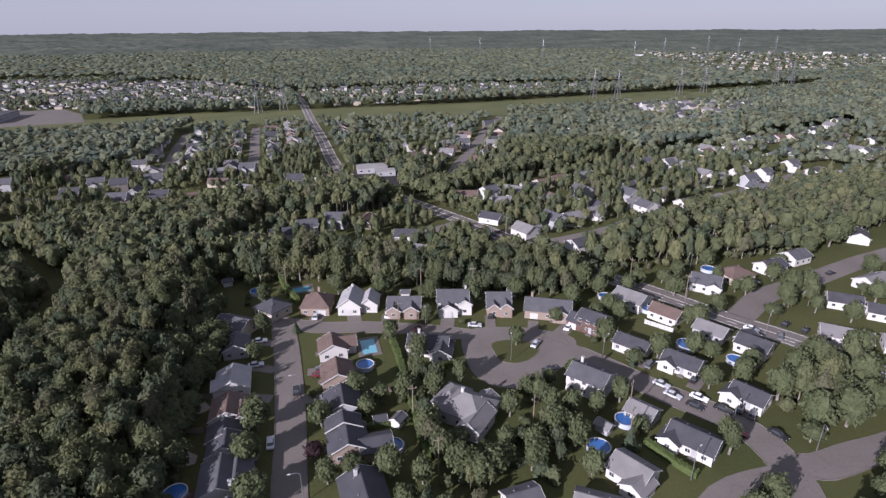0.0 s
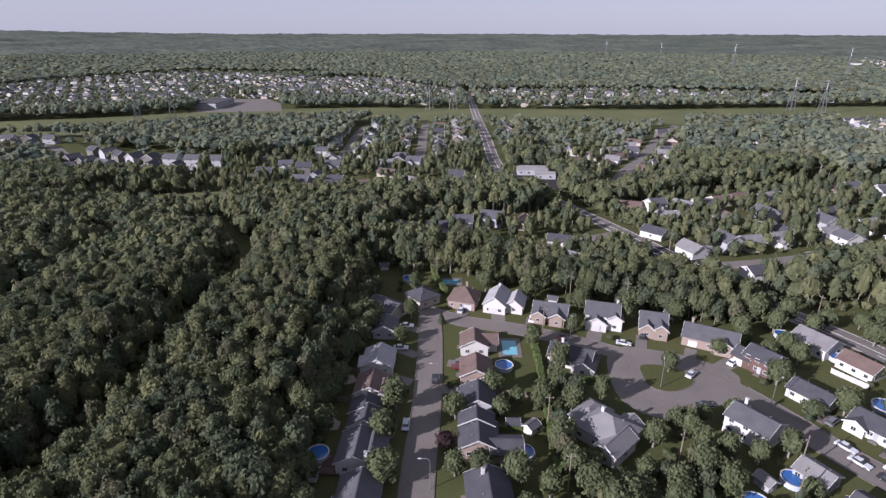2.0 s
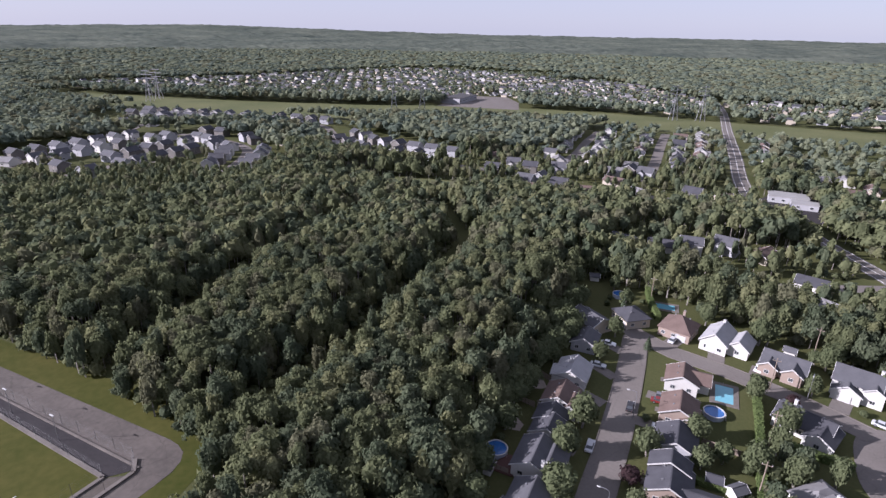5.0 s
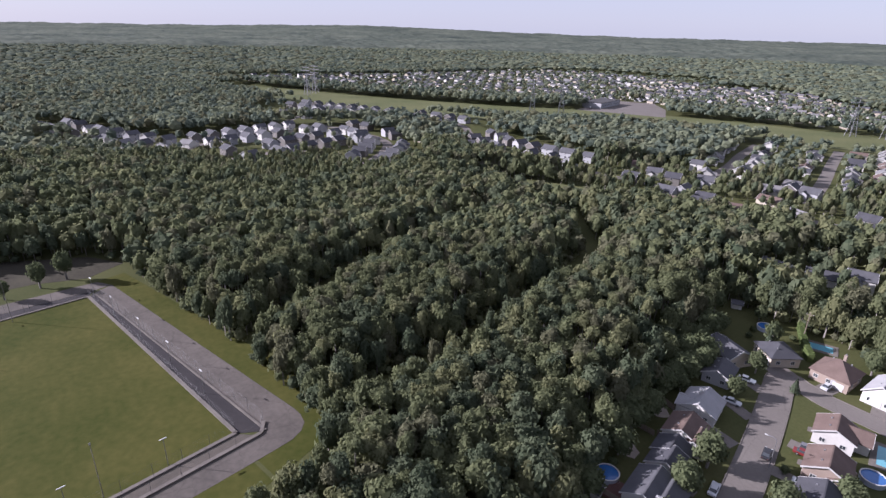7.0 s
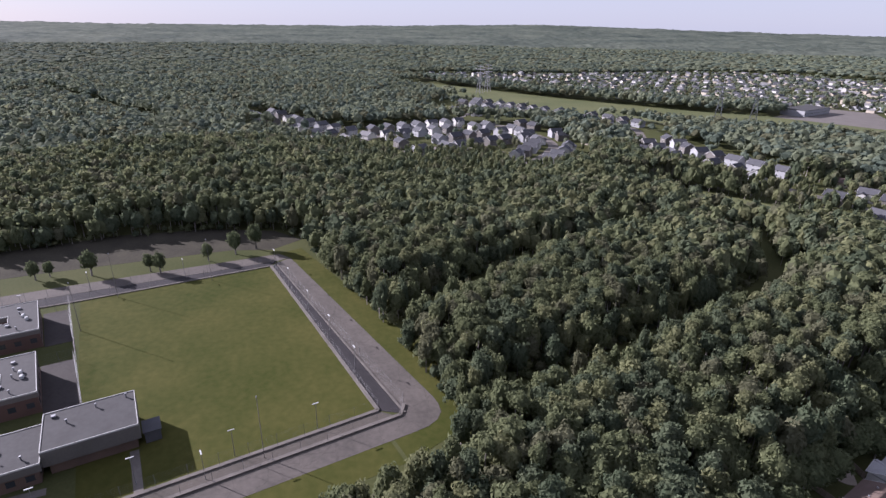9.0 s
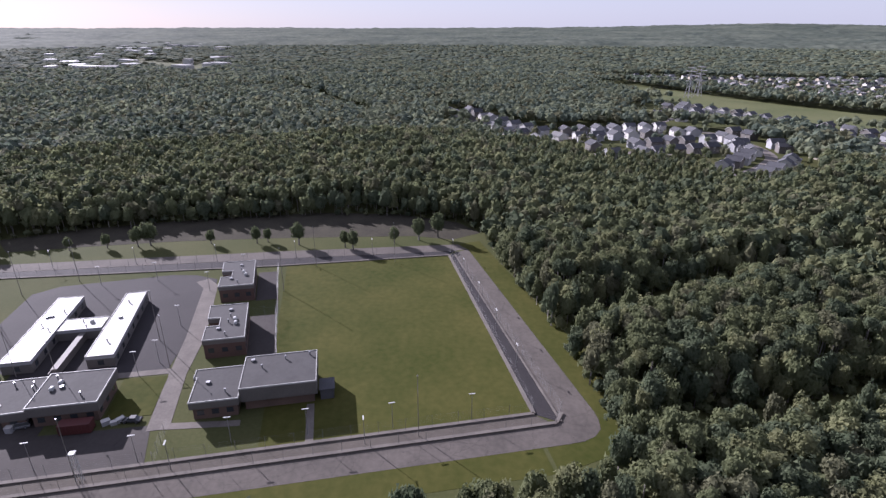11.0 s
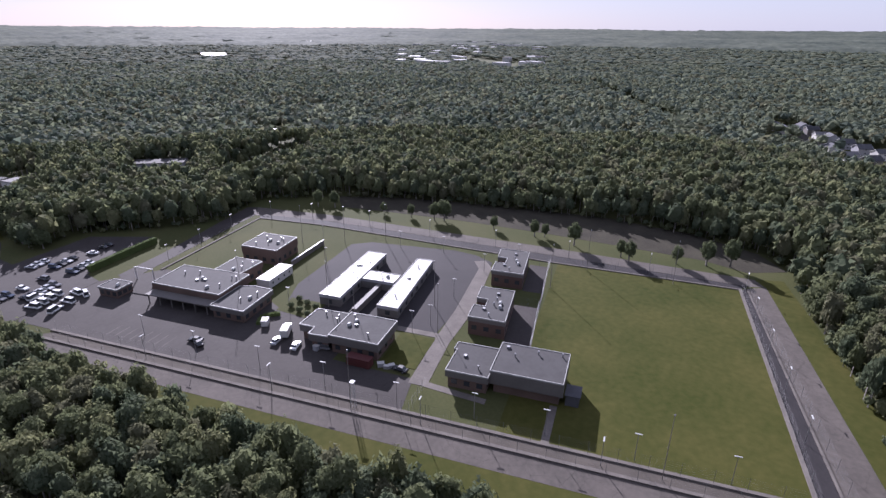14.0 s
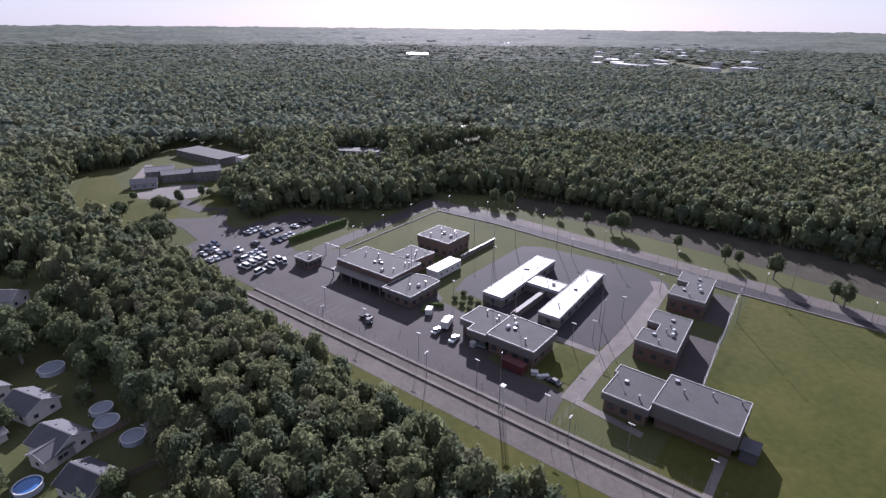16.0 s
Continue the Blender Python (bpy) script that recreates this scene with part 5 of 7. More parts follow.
def hedge(pts, wide, tall, label="low clipped green garden hedge"):
    """A clipped hedge: an inner body and a coat of small leaves."""
    line = smooth_line(pts, 1.2)
    tri = []
    for a, b in zip(line, line[1:]):
        d = (b - a).normalized()
        s = Vector((-d.y, d.x, 0))
        n = 34
        u, v = rng.uniform(0, 1, n), rng.uniform(-1, 1, n)
        face = rng.integers(0, 3, n)
        off = np.where(face == 0, v, np.where(face == 1, 1, -1)) * wide / 2
        z = np.where(face == 0, tall, (v * 0.5 + 0.5) * tall) + rng.normal(0, 0.06, n)
        p = np.array(a)[None] + np.array(b - a)[None] * u[:, None] + np.array(s)[None] * off[:, None]
        p[:, 2] = z
        nn = np.where((face == 0)[:, None], np.array([0, 0, 1.0])[None], np.array(s)[None] * np.sign(off)[:, None])
        tri.append(leaves(p, nn, 0.42, 0.45))
    root = thing("hedge", pose(0, 0, 0), label, "hedge", "hedges")
    part("foliage", leaf_mesh("foliage", np.concatenate(tri), LEAF_HEDGE), None, root)
    part("inner_growth", ribbon(line, wide / 2 - 0.12, -wide / 2 + 0.12, 0.0, tall - 0.1), LEAF_HEDGE, root)
    return root


hedge([(-17.5, 150), (-14, 138), (-11, 126), (-8.5, 116), (-6.5, 107), (-4, 96)], 1.7, 2.6, "tall clipped cedar hedge behind the gardens")
hedge([(-7.5, 132), (0, 133), (6, 134)], 1.6, 2.0, "clipped cedar hedge beside the turning circle")
hedge([(-63, 191), (-57, 180), (-52, 172.5)], 1.8, 2.6, "clipped hedge between two gardens")
hedge([(46.5, 102), (51, 95), (54, 91.5)], 1.5, 1.8)
hedge([(40, 160), (43, 166), (47, 172)], 1.6, 2.4)
hedge([(-13, 109), (-17.5, 107.5), (-20, 107)], 1.3, 1.6)
hedge([(-97.5, -201), (-112, -204.5), (-128, -208)], 1.8, 2.6, "dark clipped hedge along the car park")
hedge([(-104, -119), (-108, -121), (-112, -118)], 1.2, 1.2)


# ---- garden things ----
def pool(x, y, r, label="round above-ground pool with blue water", water=None):
    root = thing("swimming_pool", pose(x, y, 0), label, "pool", "garden pools")
    bm = bmesh.new()
    n = 28
    ring = lambda rr, z: [(math.cos(6.2832 * i / n) * rr, math.sin(6.2832 * i / n) * rr, z) for i in range(n)]
    prof = [ring(r, 0), ring(r, 1.25), ring(r - 0.08, 1.25), ring(r - 0.08, 0.1)]
    rings = [[bm.verts.new(p) for p in s] for s in prof]
    for a, b in zip(rings, rings[1:]):
        for i in range(n):
            bm.faces.new((a[i], a[(i + 1) % n], b[(i + 1) % n], b[i]))
    part("pool_wall", bm, LINER_RIM, root, "pale pool wall")
    bm = bmesh.new()
    rings = [[bm.verts.new(p) for p in s] for s in (ring(r + 0.1, 1.25), ring(r + 0.1, 1.32), ring(r - 0.16, 1.32), ring(r - 0.16, 1.25))]
    for a, b in zip(rings, rings[1:]):
        for i in range(n):
            bm.faces.new((a[i], a[(i + 1) % n], b[(i + 1) % n], b[i]))
    part("top_rail", bm, TRIM, root, "white top rail")
    bm = bmesh.new()
    bmesh.ops.create_circle(bm, cap_ends=True, radius=r - 0.07, segments=n)
    bmesh.ops.translate(bm, verts=bm.verts, vec=(0, 0, 1.08))
    part("water", bm, water or WATER_BLUE, root)
    bm = bmesh.new()
    for s in (-0.25, 0.25):
        tube(bm, (r + 0.5, s, 0), (r + 0.1, s, 1.9), 0.03)
        for k in range(4):
            box(bm, r + 0.12, r + 0.4, -0.25, 0.25, 0.3 * k + 0.2, 0.3 * k + 0.24)
            break
    part("ladder", bm, TRIM, root, "white pool ladder")
    return root


for row in ((-56, 86.5, 2.5), (-12, 100.5, 2.4), (-23, 133.3, 2.5), (-69, 181, 2.6), (35, 100, 2.7), (104, 199.5, 2.8), (73, 143.5, 3.2), (83.5, 135.5, 2.4), (69, 166, 2.3), (58, 173, 3.0), (-1, -110, 2.5)):
    pool(*row)
for row in ((-16.5, -127.5, 2.4), (-16.5, -121.5, 2.6), (-20, -112.5, 2.5), (-9.5, -154, 3.0)):
    pool(*row, label="round above-ground pool under a pale cover", water=POOL_COVER)
for row in ((44, 109.3, 2.6), (57, 176, 2.4)):
    pool(*row, label="above-ground pool with deep blue cover")


def inground_pool(x, y, ang, lx, ly):
    root = thing("swimming_pool", pose(x, y, 0, 0, 0, ang), "rectangular in-ground pool with pale turquoise water", "pool")
    part("paving", boxes((-lx / 2 - 1.3, lx / 2 + 1.3, -ly / 2 - 1.3, -ly / 2, 0, 0.1), (-lx / 2 - 1.3, lx / 2 + 1.3, ly / 2, ly / 2 + 1.3, 0, 0.1), (-lx / 2 - 1.3, -lx / 2, -ly / 2, ly / 2, 0, 0.1), (lx / 2, lx / 2 + 1.3, -ly / 2, ly / 2, 0, 0.1)), CONCRETE, root)
    part("water", boxes((-lx / 2, lx / 2, -ly / 2, ly / 2, 0.0, 0.05)), WATER_LIGHT, root)
    bm = bmesh.new()
    tube(bm, (lx / 2 + 0.2, -0.3, 0), (lx / 2 + 0.2, -0.3, 1.0), 0.03)
    tube(bm, (lx / 2 + 0.2, 0.3, 0), (lx / 2 + 0.2, 0.3, 1.0), 0.03)
    part("handrail", bm, METAL, root)


inground_pool(-23.5, 144.5, 105, 8.0, 4.4)
inground_pool(-54, 184, 20, 7.0, 4.0)


def shed(x, y, ang, L, W, roof, wall, label):
    root = thing("garden_shed", pose(x, y, 0, 0, 0, ang), label, "shed", "garden sheds")
    volume(root, Matrix.Identity(4), L, W, 2.0, 0.6, roof, wall, False, 0, 0)
    d = part("door", boxes((-0.45, 0.45, -0.02, 0.05, 0.0, 1.8), bevel=0.01), SIDING_GREY, root)
    d.matrix_basis = pose(L / 2, 0, 0.05, 0, 0, -90)
    HOUSES.append((x, y, L / 2))


shed(-65, 92, 95, 2.8, 2.4, MID, SIDING, "small white garden shed beside the forest")
shed(-54.5, 80.3, 15, 3.2, 2.4, MID, SIDING, "small white shed with a grey roof")
shed(-11.5, 109, 60, 3.0, 2.4, MID, SIDING, "small white garden shed by the hedge")
shed(-16, 109, 15, 2.8, 2.2, BLK, SIDING_GREY, "small grey garden shed")
shed(38, 106.5, -48, 3.4, 2.6, GRY, SIDING_GREY, "pale grey garden shed beside a pool")
shed(-82.5, 188, 30, 3.2, 2.6, MID, SIDING, "small white shed at the forest edge")
shed(61.5, 168.5, -47, 3, 2.4, GRY, SIDING, "small white garden shed")
shed(24, 179, -10, 3, 2.4, MID, SIDING, "small white garden shed behind a house")
shed(-14.5, 178, 0, 3, 2.4, MID, SIDING, "small white garden shed behind a house")
shed(88, 134, -47, 3, 2.4, GRY, SIDING, "small white garden shed")
shed(-24, -113, 10, 2.8, 2.4, GRY, SIDING_GREY, "pale garden shed under trees")
shed(-26.5, -99, 30, 2.4, 2.0, GRY, SIDING, "small white garden shed under trees")
shed(3, -130, 28, 3, 2.4, GRY, SIDING, "small white garden shed")

# a deck, patios and fences
deck = thing("garden_deck", pose(-51.8, 84.8, 0, 0, 0, 15), "dark red wooden deck beside a pool", "deck")
for k in range(22):
    part("plank", boxes((-2.2, 2.2, -3 + k * 0.27, -3 + k * 0.27 + 0.24, 0.35, 0.4)) if k == 0 else deck.children[0].data, DECK, deck).location = (0, k * 0.27 if k else 0, 0)
part("deck_frame", boxes((-2.1, 2.1, -2.9, -2.8, 0, 0.35), (-2.1, 2.1, 2.7, 2.8, 0, 0.35), (-2.1, -2.0, -2.8, 2.7, 0, 0.35), (2.0, 2.1, -2.8, 2.7, 0, 0.35)), DECK, deck)
slab("ground_sand_patch", round_outline([(-64, 98), (-60, 100), (-56.5, 98.5), (-56, 96), (-60, 94.5), (-63.5, 95.5)]), SAND, "bare sandy patch in a garden", 0.05, "ground")
slab("ground_sand_patch_north", round_outline([(-68, 117), (-63, 118), (-60, 115.5), (-63, 112.5), (-67, 113)]), SAND, "bare sandy patch in a garden", 0.05, "ground")


def board_fence(pts, label="weathered board fence between gardens", tall=1.7, mat=None):
    root = thing("fence", pose(0, 0, 0), label, "fence", "garden fences")
    board = mesh_of("board", boxes((-0.42, 0.42, -0.015, 0.015, 0.08, tall)), mat or WOOD)
    post = mesh_of("post", boxes((-0.05, 0.05, -0.05, 0.05, 0, tall + 0.1)), mat or WOOD)
    for a, b in zip(pts, pts[1:]):
        a, b = Vector(a), Vector(b)
        n = max(1, int((b - a).length / 0.9))
        ang = math.atan2(b.y - a.y, b.x - a.x)
        for k in range(n):
            p = a.lerp(b, (k + 0.5) / n)
            q = part("board", board, None, root)
            q.location, q.rotation_euler = (p.x, p.y, 0), (0, 0, ang)
            if k % 3 == 0:
                p = a.lerp(b, k / n)
                q = part("post", post, None, root)
                q.location, q.rotation_euler = (p.x, p.y, 0), (0, 0, ang)


board_fence([(-62, 80), (-50, 82.5)])
board_fence([(-70, 105), (-58, 106)])
board_fence([(-22, 120.5), (-14, 122)], "pale board fence behind a garden")
board_fence([(65, 158), (72, 152)], "white board fence beside a pool", 1.6, TRIM)
board_fence([(-13, -117), (-21, -119)], "grey board fence between gardens")
board_fence([(-12, -135), (-17, -136)], "grey board fence between gardens")
board_fence([(-16, -101), (-25, -102)], "pale board fence beside the forest")
board_fence([(-21, -94), (-27, -93)], "pale board fence beside the forest")
board_fence([(-58, 107), (-51, 105)], "dark board fence behind a house")
board_fence([(-61, 118.5), (-69, 120)], "dark board fence behind a house")


# ---- cars ----
def car_kind(paint, tall=1.45, length=4.5, van=False):
    """A parked car: shaped body, glazed cabin, wheels and lamps. Points along x."""
    root = thing("car", pose(0, 0, -60), "", "car", "parked cars")
    h, l = tall, length / 2
    bm = bmesh.new()
    prof = [(-l, 0.35), (-l, 0.75), (-l * 0.93, 0.86), (-l * 0.5, 0.9), (l * 0.42, 0.88), (l * 0.9, 0.72), (l, 0.6), (l, 0.35)]
    loft(bm, [[(a, s * w, b if w < 0.85 or b < 0.8 else b - 0.06) for a, b in prof] for s, w in ((-1, 0.88), (-1, 0.8), (1, 0.8), (1, 0.88))])
    bmesh.ops.recalc_face_normals(bm, faces=bm.faces)
    part("body", bm, paint, root)
    back = -l * 0.96 if van else -l * 0.72
    bm = bmesh.new()
    low = [(back, 0.86), (l * 0.42, 0.86)]
    top = [(back + (0.12 if van else 0.55), h - 0.06), (l * 0.12, h - 0.06)]
    loft(bm, [[(low[0][0], -0.76, 0.84), (low[1][0], -0.76, 0.84), (low[1][0], 0.76, 0.84), (low[0][0], 0.76, 0.84)], [(top[0][0], -0.6, h - 0.06), (top[1][0], -0.6, h - 0.06), (top[1][0], 0.6, h - 0.06), (top[0][0], 0.6, h - 0.06)]])
    part("cabin_glass", bm, GLASS, root, "dark car windows")
    part("car_roof", boxes((top[0][0] - 0.03, top[1][0] + 0.03, -0.62, 0.62, h - 0.06, h), bevel=0.03), paint, root)
    wheel = bmesh.new()
    tube(wheel, (0, -0.11, 0), (0, 0.11, 0), 0.33, 0.33, 12)
    n = len(wheel.faces)
    tube(wheel, (0, -0.118, 0), (0, 0.118, 0), 0.19, 0.19, 8)
    wheel.faces.ensure_lookup_table()
    for q in wheel.faces[n:]:
        q.material_index = 1
    wheel = mesh_of("wheel", wheel, [TYRE, METAL])
    for sx in (-0.6, 0.62):
        for sy in (-0.8, 0.8):
            w = part("wheel", wheel, None, root)
            w.location = (sx * l, sy, 0.33)
    for sy in (-0.6, 0.6):
        part("headlight", boxes((l - 0.08, l + 0.01, sy - 0.18, sy + 0.18, 0.58, 0.7), bevel=0.02), LAMP_WHITE, root)
        part("tail_light", boxes((-l - 0.01, -l + 0.06, sy - 0.16, sy + 0.16, 0.62, 0.76), bevel=0.02), RED_PAINT, root)
    return root


CARS = [car_kind(CAR_PAINTS[0]), car_kind(CAR_PAINTS[1]), car_kind(CAR_PAINTS[2]), car_kind(CAR_PAINTS[3], 1.7, 4.6, True), car_kind(CAR_PAINTS[4], 1.65, 4.7, True), car_kind(CAR_PAINTS[5]), car_kind(CAR_PAINTS[2], 2.1, 5.4, True)]
CAR_LABELS = ["black parked saloon car", "silver parked saloon car", "white parked saloon car", "dark blue parked people carrier", "grey parked estate car", "dark red parked car", "white parked panel van"]
for c, text in zip(CARS, CAR_LABELS):
    tagged(c, text)
CAR_USED = set()


def car(kind, x, y, ang, place_words):
    if kind in CAR_USED:
        ob = copy_thing(CARS[kind], pose(x, y, 0.06, 0, 0, ang))
    else:
        CAR_USED.add(kind)
        ob = CARS[kind]
        ob.matrix_basis = pose(x, y, 0.06, 0, 0, ang)
    return tagged(ob, CAR_LABELS[kind] + " " + place_words)


for row in ((0, -39.8, 122, 105, "at the kerb"), (1, -54.5, 134, 15, "on a driveway"), (1, -40.8, 102, 105, "at the kerb"), (1, -45.5, 99, 15, "on a driveway"), (2, -57.5, 147, 15, "on a driveway"), (5, -56.5, 164, 40, "on a driveway"), (1, -43.5, 162.5, 90, "before a garage"),
            (2, -19.5, 163.5, 90, "on a driveway"), (1, 9.5, 156.5, -5, "at the kerb"), (0, 15, 163, 90, "on a driveway")):
    car(*row)
for row in ((1, 27.5, 145, 60, "beside the grass island"), (2, 39.5, 155, 60, "on a driveway"), (0, 29.5, 131.5, 20, "at the kerb"), (1, 58.3, 124.3, -44, "at the kerb"), (1, 59.5, 119.6, -44, "at the kerb"), (2, 66, 118.6, -44, "at the kerb"), (0, 63.5, 115.2, -44, "at the kerb"), (0, 70, 113.8, -44, "at the kerb"),
            (4, 76.5, 112, 50, "on a driveway"), (0, 74.3, 114, 50, "on a driveway"), (0, 78.6, 104.5, -60, "at the kerb"), (0, 56.5, 136, 48, "on a driveway"), (4, 58.5, 133.8, 48, "on a driveway"), (0, 68, 126.5, 48, "on a driveway")):
    car(*row)
for row in ((2, 97.5, 153.5, -47, "on the boulevard"), (2, 113, 141.5, -47, "on the boulevard"), (5, 69.5, 105.5, -44, "at the kerb"), (0, 3, 114.5, 20, "on a driveway"), (1, -9, 151, 0, "at the kerb"), (4, -34.5, 131.5, 15, "on a driveway"), (5, -35, 129.3, 15, "on a driveway"), (1, -30.8, 119.3, 15, "on a driveway"),
            (4, 104, 149, 60, "on a driveway"), (0, 110, 156.5, 40, "on a driveway"), (0, 114, 152.5, 40, "on a driveway"), (0, 150, 196, 25, "on the street"), (4, 116, 187, 20, "on a driveway")):
    car(*row)

DRIVES = (((-48.5, 132), (-56, 134)), ((-42.5, 98.5), (-47, 98)), ((-52.5, 146), (-58.5, 147.5)), ((-52, 159), (-59.5, 163.5)), ((-43.5, 159.5), (-43, 164)), ((-30, 159.5), (-31, 164)), ((-19.5, 159), (-19.8, 165)), ((0.5, 156.5), (0.8, 162.5)), ((14.5, 155.5), (15, 164)),
          ((36, 151.5), (40.5, 157.5)), ((55, 133.5), (59, 137)), ((66, 123), (70, 127.5)), ((73.5, 111), (78, 115)), ((-39, 131), (-33, 132)), ((-37.5, 118.5), (-29.5, 119.8)), ((-45.6, 119), (-51.5, 119.6)), ((28, 154.6), (29, 160)))
for i, (a, b) in enumerate(DRIVES):
    a, b = Vector((*a, 0)), Vector((*b, 0))
    w = 4.6 if i in (4, 5, 7, 9) else 3.4
    tagged(new("pavement_driveway", mesh_of("pavement_driveway", ribbon([a, b], w / 2, -w / 2, -0.1, 0.07), ASPHALT if i % 3 else CONCRETE)), "short driveway between street and house", "driveway", kind="structure")


# ---- street lamps and wires ----
def street_lamp(x, y, ang, tall=8.0):
    root = thing("street_lamp", pose(x, y, 0, 0, 0, ang), "pale metal street lamp with a curved arm", "street lamp", "street lamps")
    part("pole", tube(bmesh.new(), (0, 0, 0), (0, 0, tall - 0.6), 0.1, 0.06, 8), METAL, root)
    bm = bmesh.new()
    pts = [(0, 0, tall - 0.6), (0.25, 0, tall - 0.15), (0.8, 0, tall + 0.05), (1.9, 0, tall + 0.05)]
    for a, b in zip(pts, pts[1:]):
        tube(bm, a, b, 0.06, 0.05, 6)
    part("arm", bm, METAL, root)
    part("lamp_head", boxes((1.8, 2.5, -0.14, 0.14, tall - 0.03, tall + 0.1), bevel=0.03), LAMP_WHITE, root)


for row in ((-37.6, 118.5, 195), (-29, 85, 195), (52.5, 91, 45), (68.5, 106.5, 45), (45.5, 136.5, 45), (84.5, 99.5, 250), (19, 136.5, 90), (97, 200, 220), (100, 150, 45), (82, 168, 45), (-6.5, 157.3, 270), (113, 136, 45)):
    street_lamp(*row)


def utility_pole(x, y, ang, tall=10.0):
    root = thing("utility_pole", pose(x, y, 0, 0, 0, ang), "grey wooden utility pole with a cross-arm", "utility pole", "utility poles")
    part("pole", tube(bmesh.new(), (0, 0, 0), (0, 0, tall), 0.16, 0.1, 8), WOOD, root)
    part("crossarm", boxes((-1.0, 1.0, -0.06, 0.06, tall - 1.0, tall - 0.85)), WOOD, root)
    for k in (-0.9, 0.0, 0.9):
        part("insulator", tube(bmesh.new(), (k, 0, tall - 0.85), (k, 0, tall - 0.6), 0.05, 0.04, 6), TRIM, root)


for row in ((-8, 111, 15), (-10, 130, 15), (-1.5, 93, 15), (-15, 155, 15), (70, 190, -45), (85, 175, -45), (28, 240, -45), (46, 113, 45), (43, 103, 45), (21, 107, 45), (-59, 184, 15), (30, 180, 0), (10, 182, 0), (-9, 182, 0)):
    utility_pole(*row)


# ---- power line towers far off ----
def pylon(x, y, ang, tall=38.0, group="pylons"):
    z = float(height(np.array(x), np.array(y)))
    root = thing("power_pylon", pose(x, y, z, 0, 0, ang), "tall grey lattice power pylon above the trees", "pylon", group)
    for sx in (-1, 1):
        for sy in (-1, 1):
            part("leg", tube(bmesh.new(), (sx * 3.4, sy * 3.4, 0), (sx * 0.7, sy * 0.7, tall * 0.72), 0.3, 0.2, 4), METAL, root)
    part("mast", tube(bmesh.new(), (0, 0, tall * 0.7), (0, 0, tall), 0.7, 0.25, 4), METAL, root)
    for k, w in ((0.72, 7), (0.84, 8.5), (0.95, 6)):
        part("crossarm", boxes((-w, w, -0.35, 0.35, tall * k, tall * k + 0.7)), METAL, root)
    bm = bmesh.new()
    for k in range(5):
        z0, z1 = tall * 0.72 * k / 5, tall * 0.72 * (k + 1) / 5
        r0, r1 = 3.4 - 2.7 * k / 5, 3.4 - 2.7 * (k + 1) / 5
        for sy in (-1, 1):
            tube(bm, (-r0, sy * r0, z0), (r1, sy * r1, z1), 0.14, 0.14, 3)
            tube(bm, (r0, sy * r0, z0), (-r1, sy * r1, z1), 0.14, 0.14, 3)
    part("bracing", bm, METAL, root)


for row in ((-215, 645, 60), (-190, 660, 60), (-480, 470, 50), (-455, 492, 50), (-760, 320, 30), (-740, 300, 30), (200, 770, 25), (225, 745, 25), (330, 805, 25), (375, 830, 25), (520, 905, 25), (560, 930, 25)):
    pylon(*row)
for row in ((700, 1400, 20), (760, 1700, 20), (420, 1300, 20), (250, 1500, 20), (100, 1700, 20), (560, 1500, 20), (-50, 1900, 20), (900, 1600, 20)):
    pylon(*row, tall=60.0)


# ---- the compound's buildings ----
def inset(pts, d):
    """Move an anticlockwise outline inwards by d."""
    out, n = [], len(pts)
    for i in range(n):
        a, b, c = Vector(pts[i - 1]), Vector(pts[i]), Vector(pts[(i + 1) % n])
        d1, d2 = (b - a).normalized(), (c - b).normalized()
        n1, n2 = Vector((-d1.y, d1.x)), Vector((-d2.y, d2.x))
        k = (n1 + n2) / max(0.3, 1 + n1.dot(n2))
        out.append((b + k * d).to_tuple())
    return out


STRIP_GLASS = mesh_of("window", boxes((-0.9, 0.9, -0.02, 0.03, -0.6, 0.6), (-0.98, 0.98, -0.02, 0.06, -0.7, -0.6), (-0.98, 0.98, -0.02, 0.06, 0.6, 0.7)), GLASS)


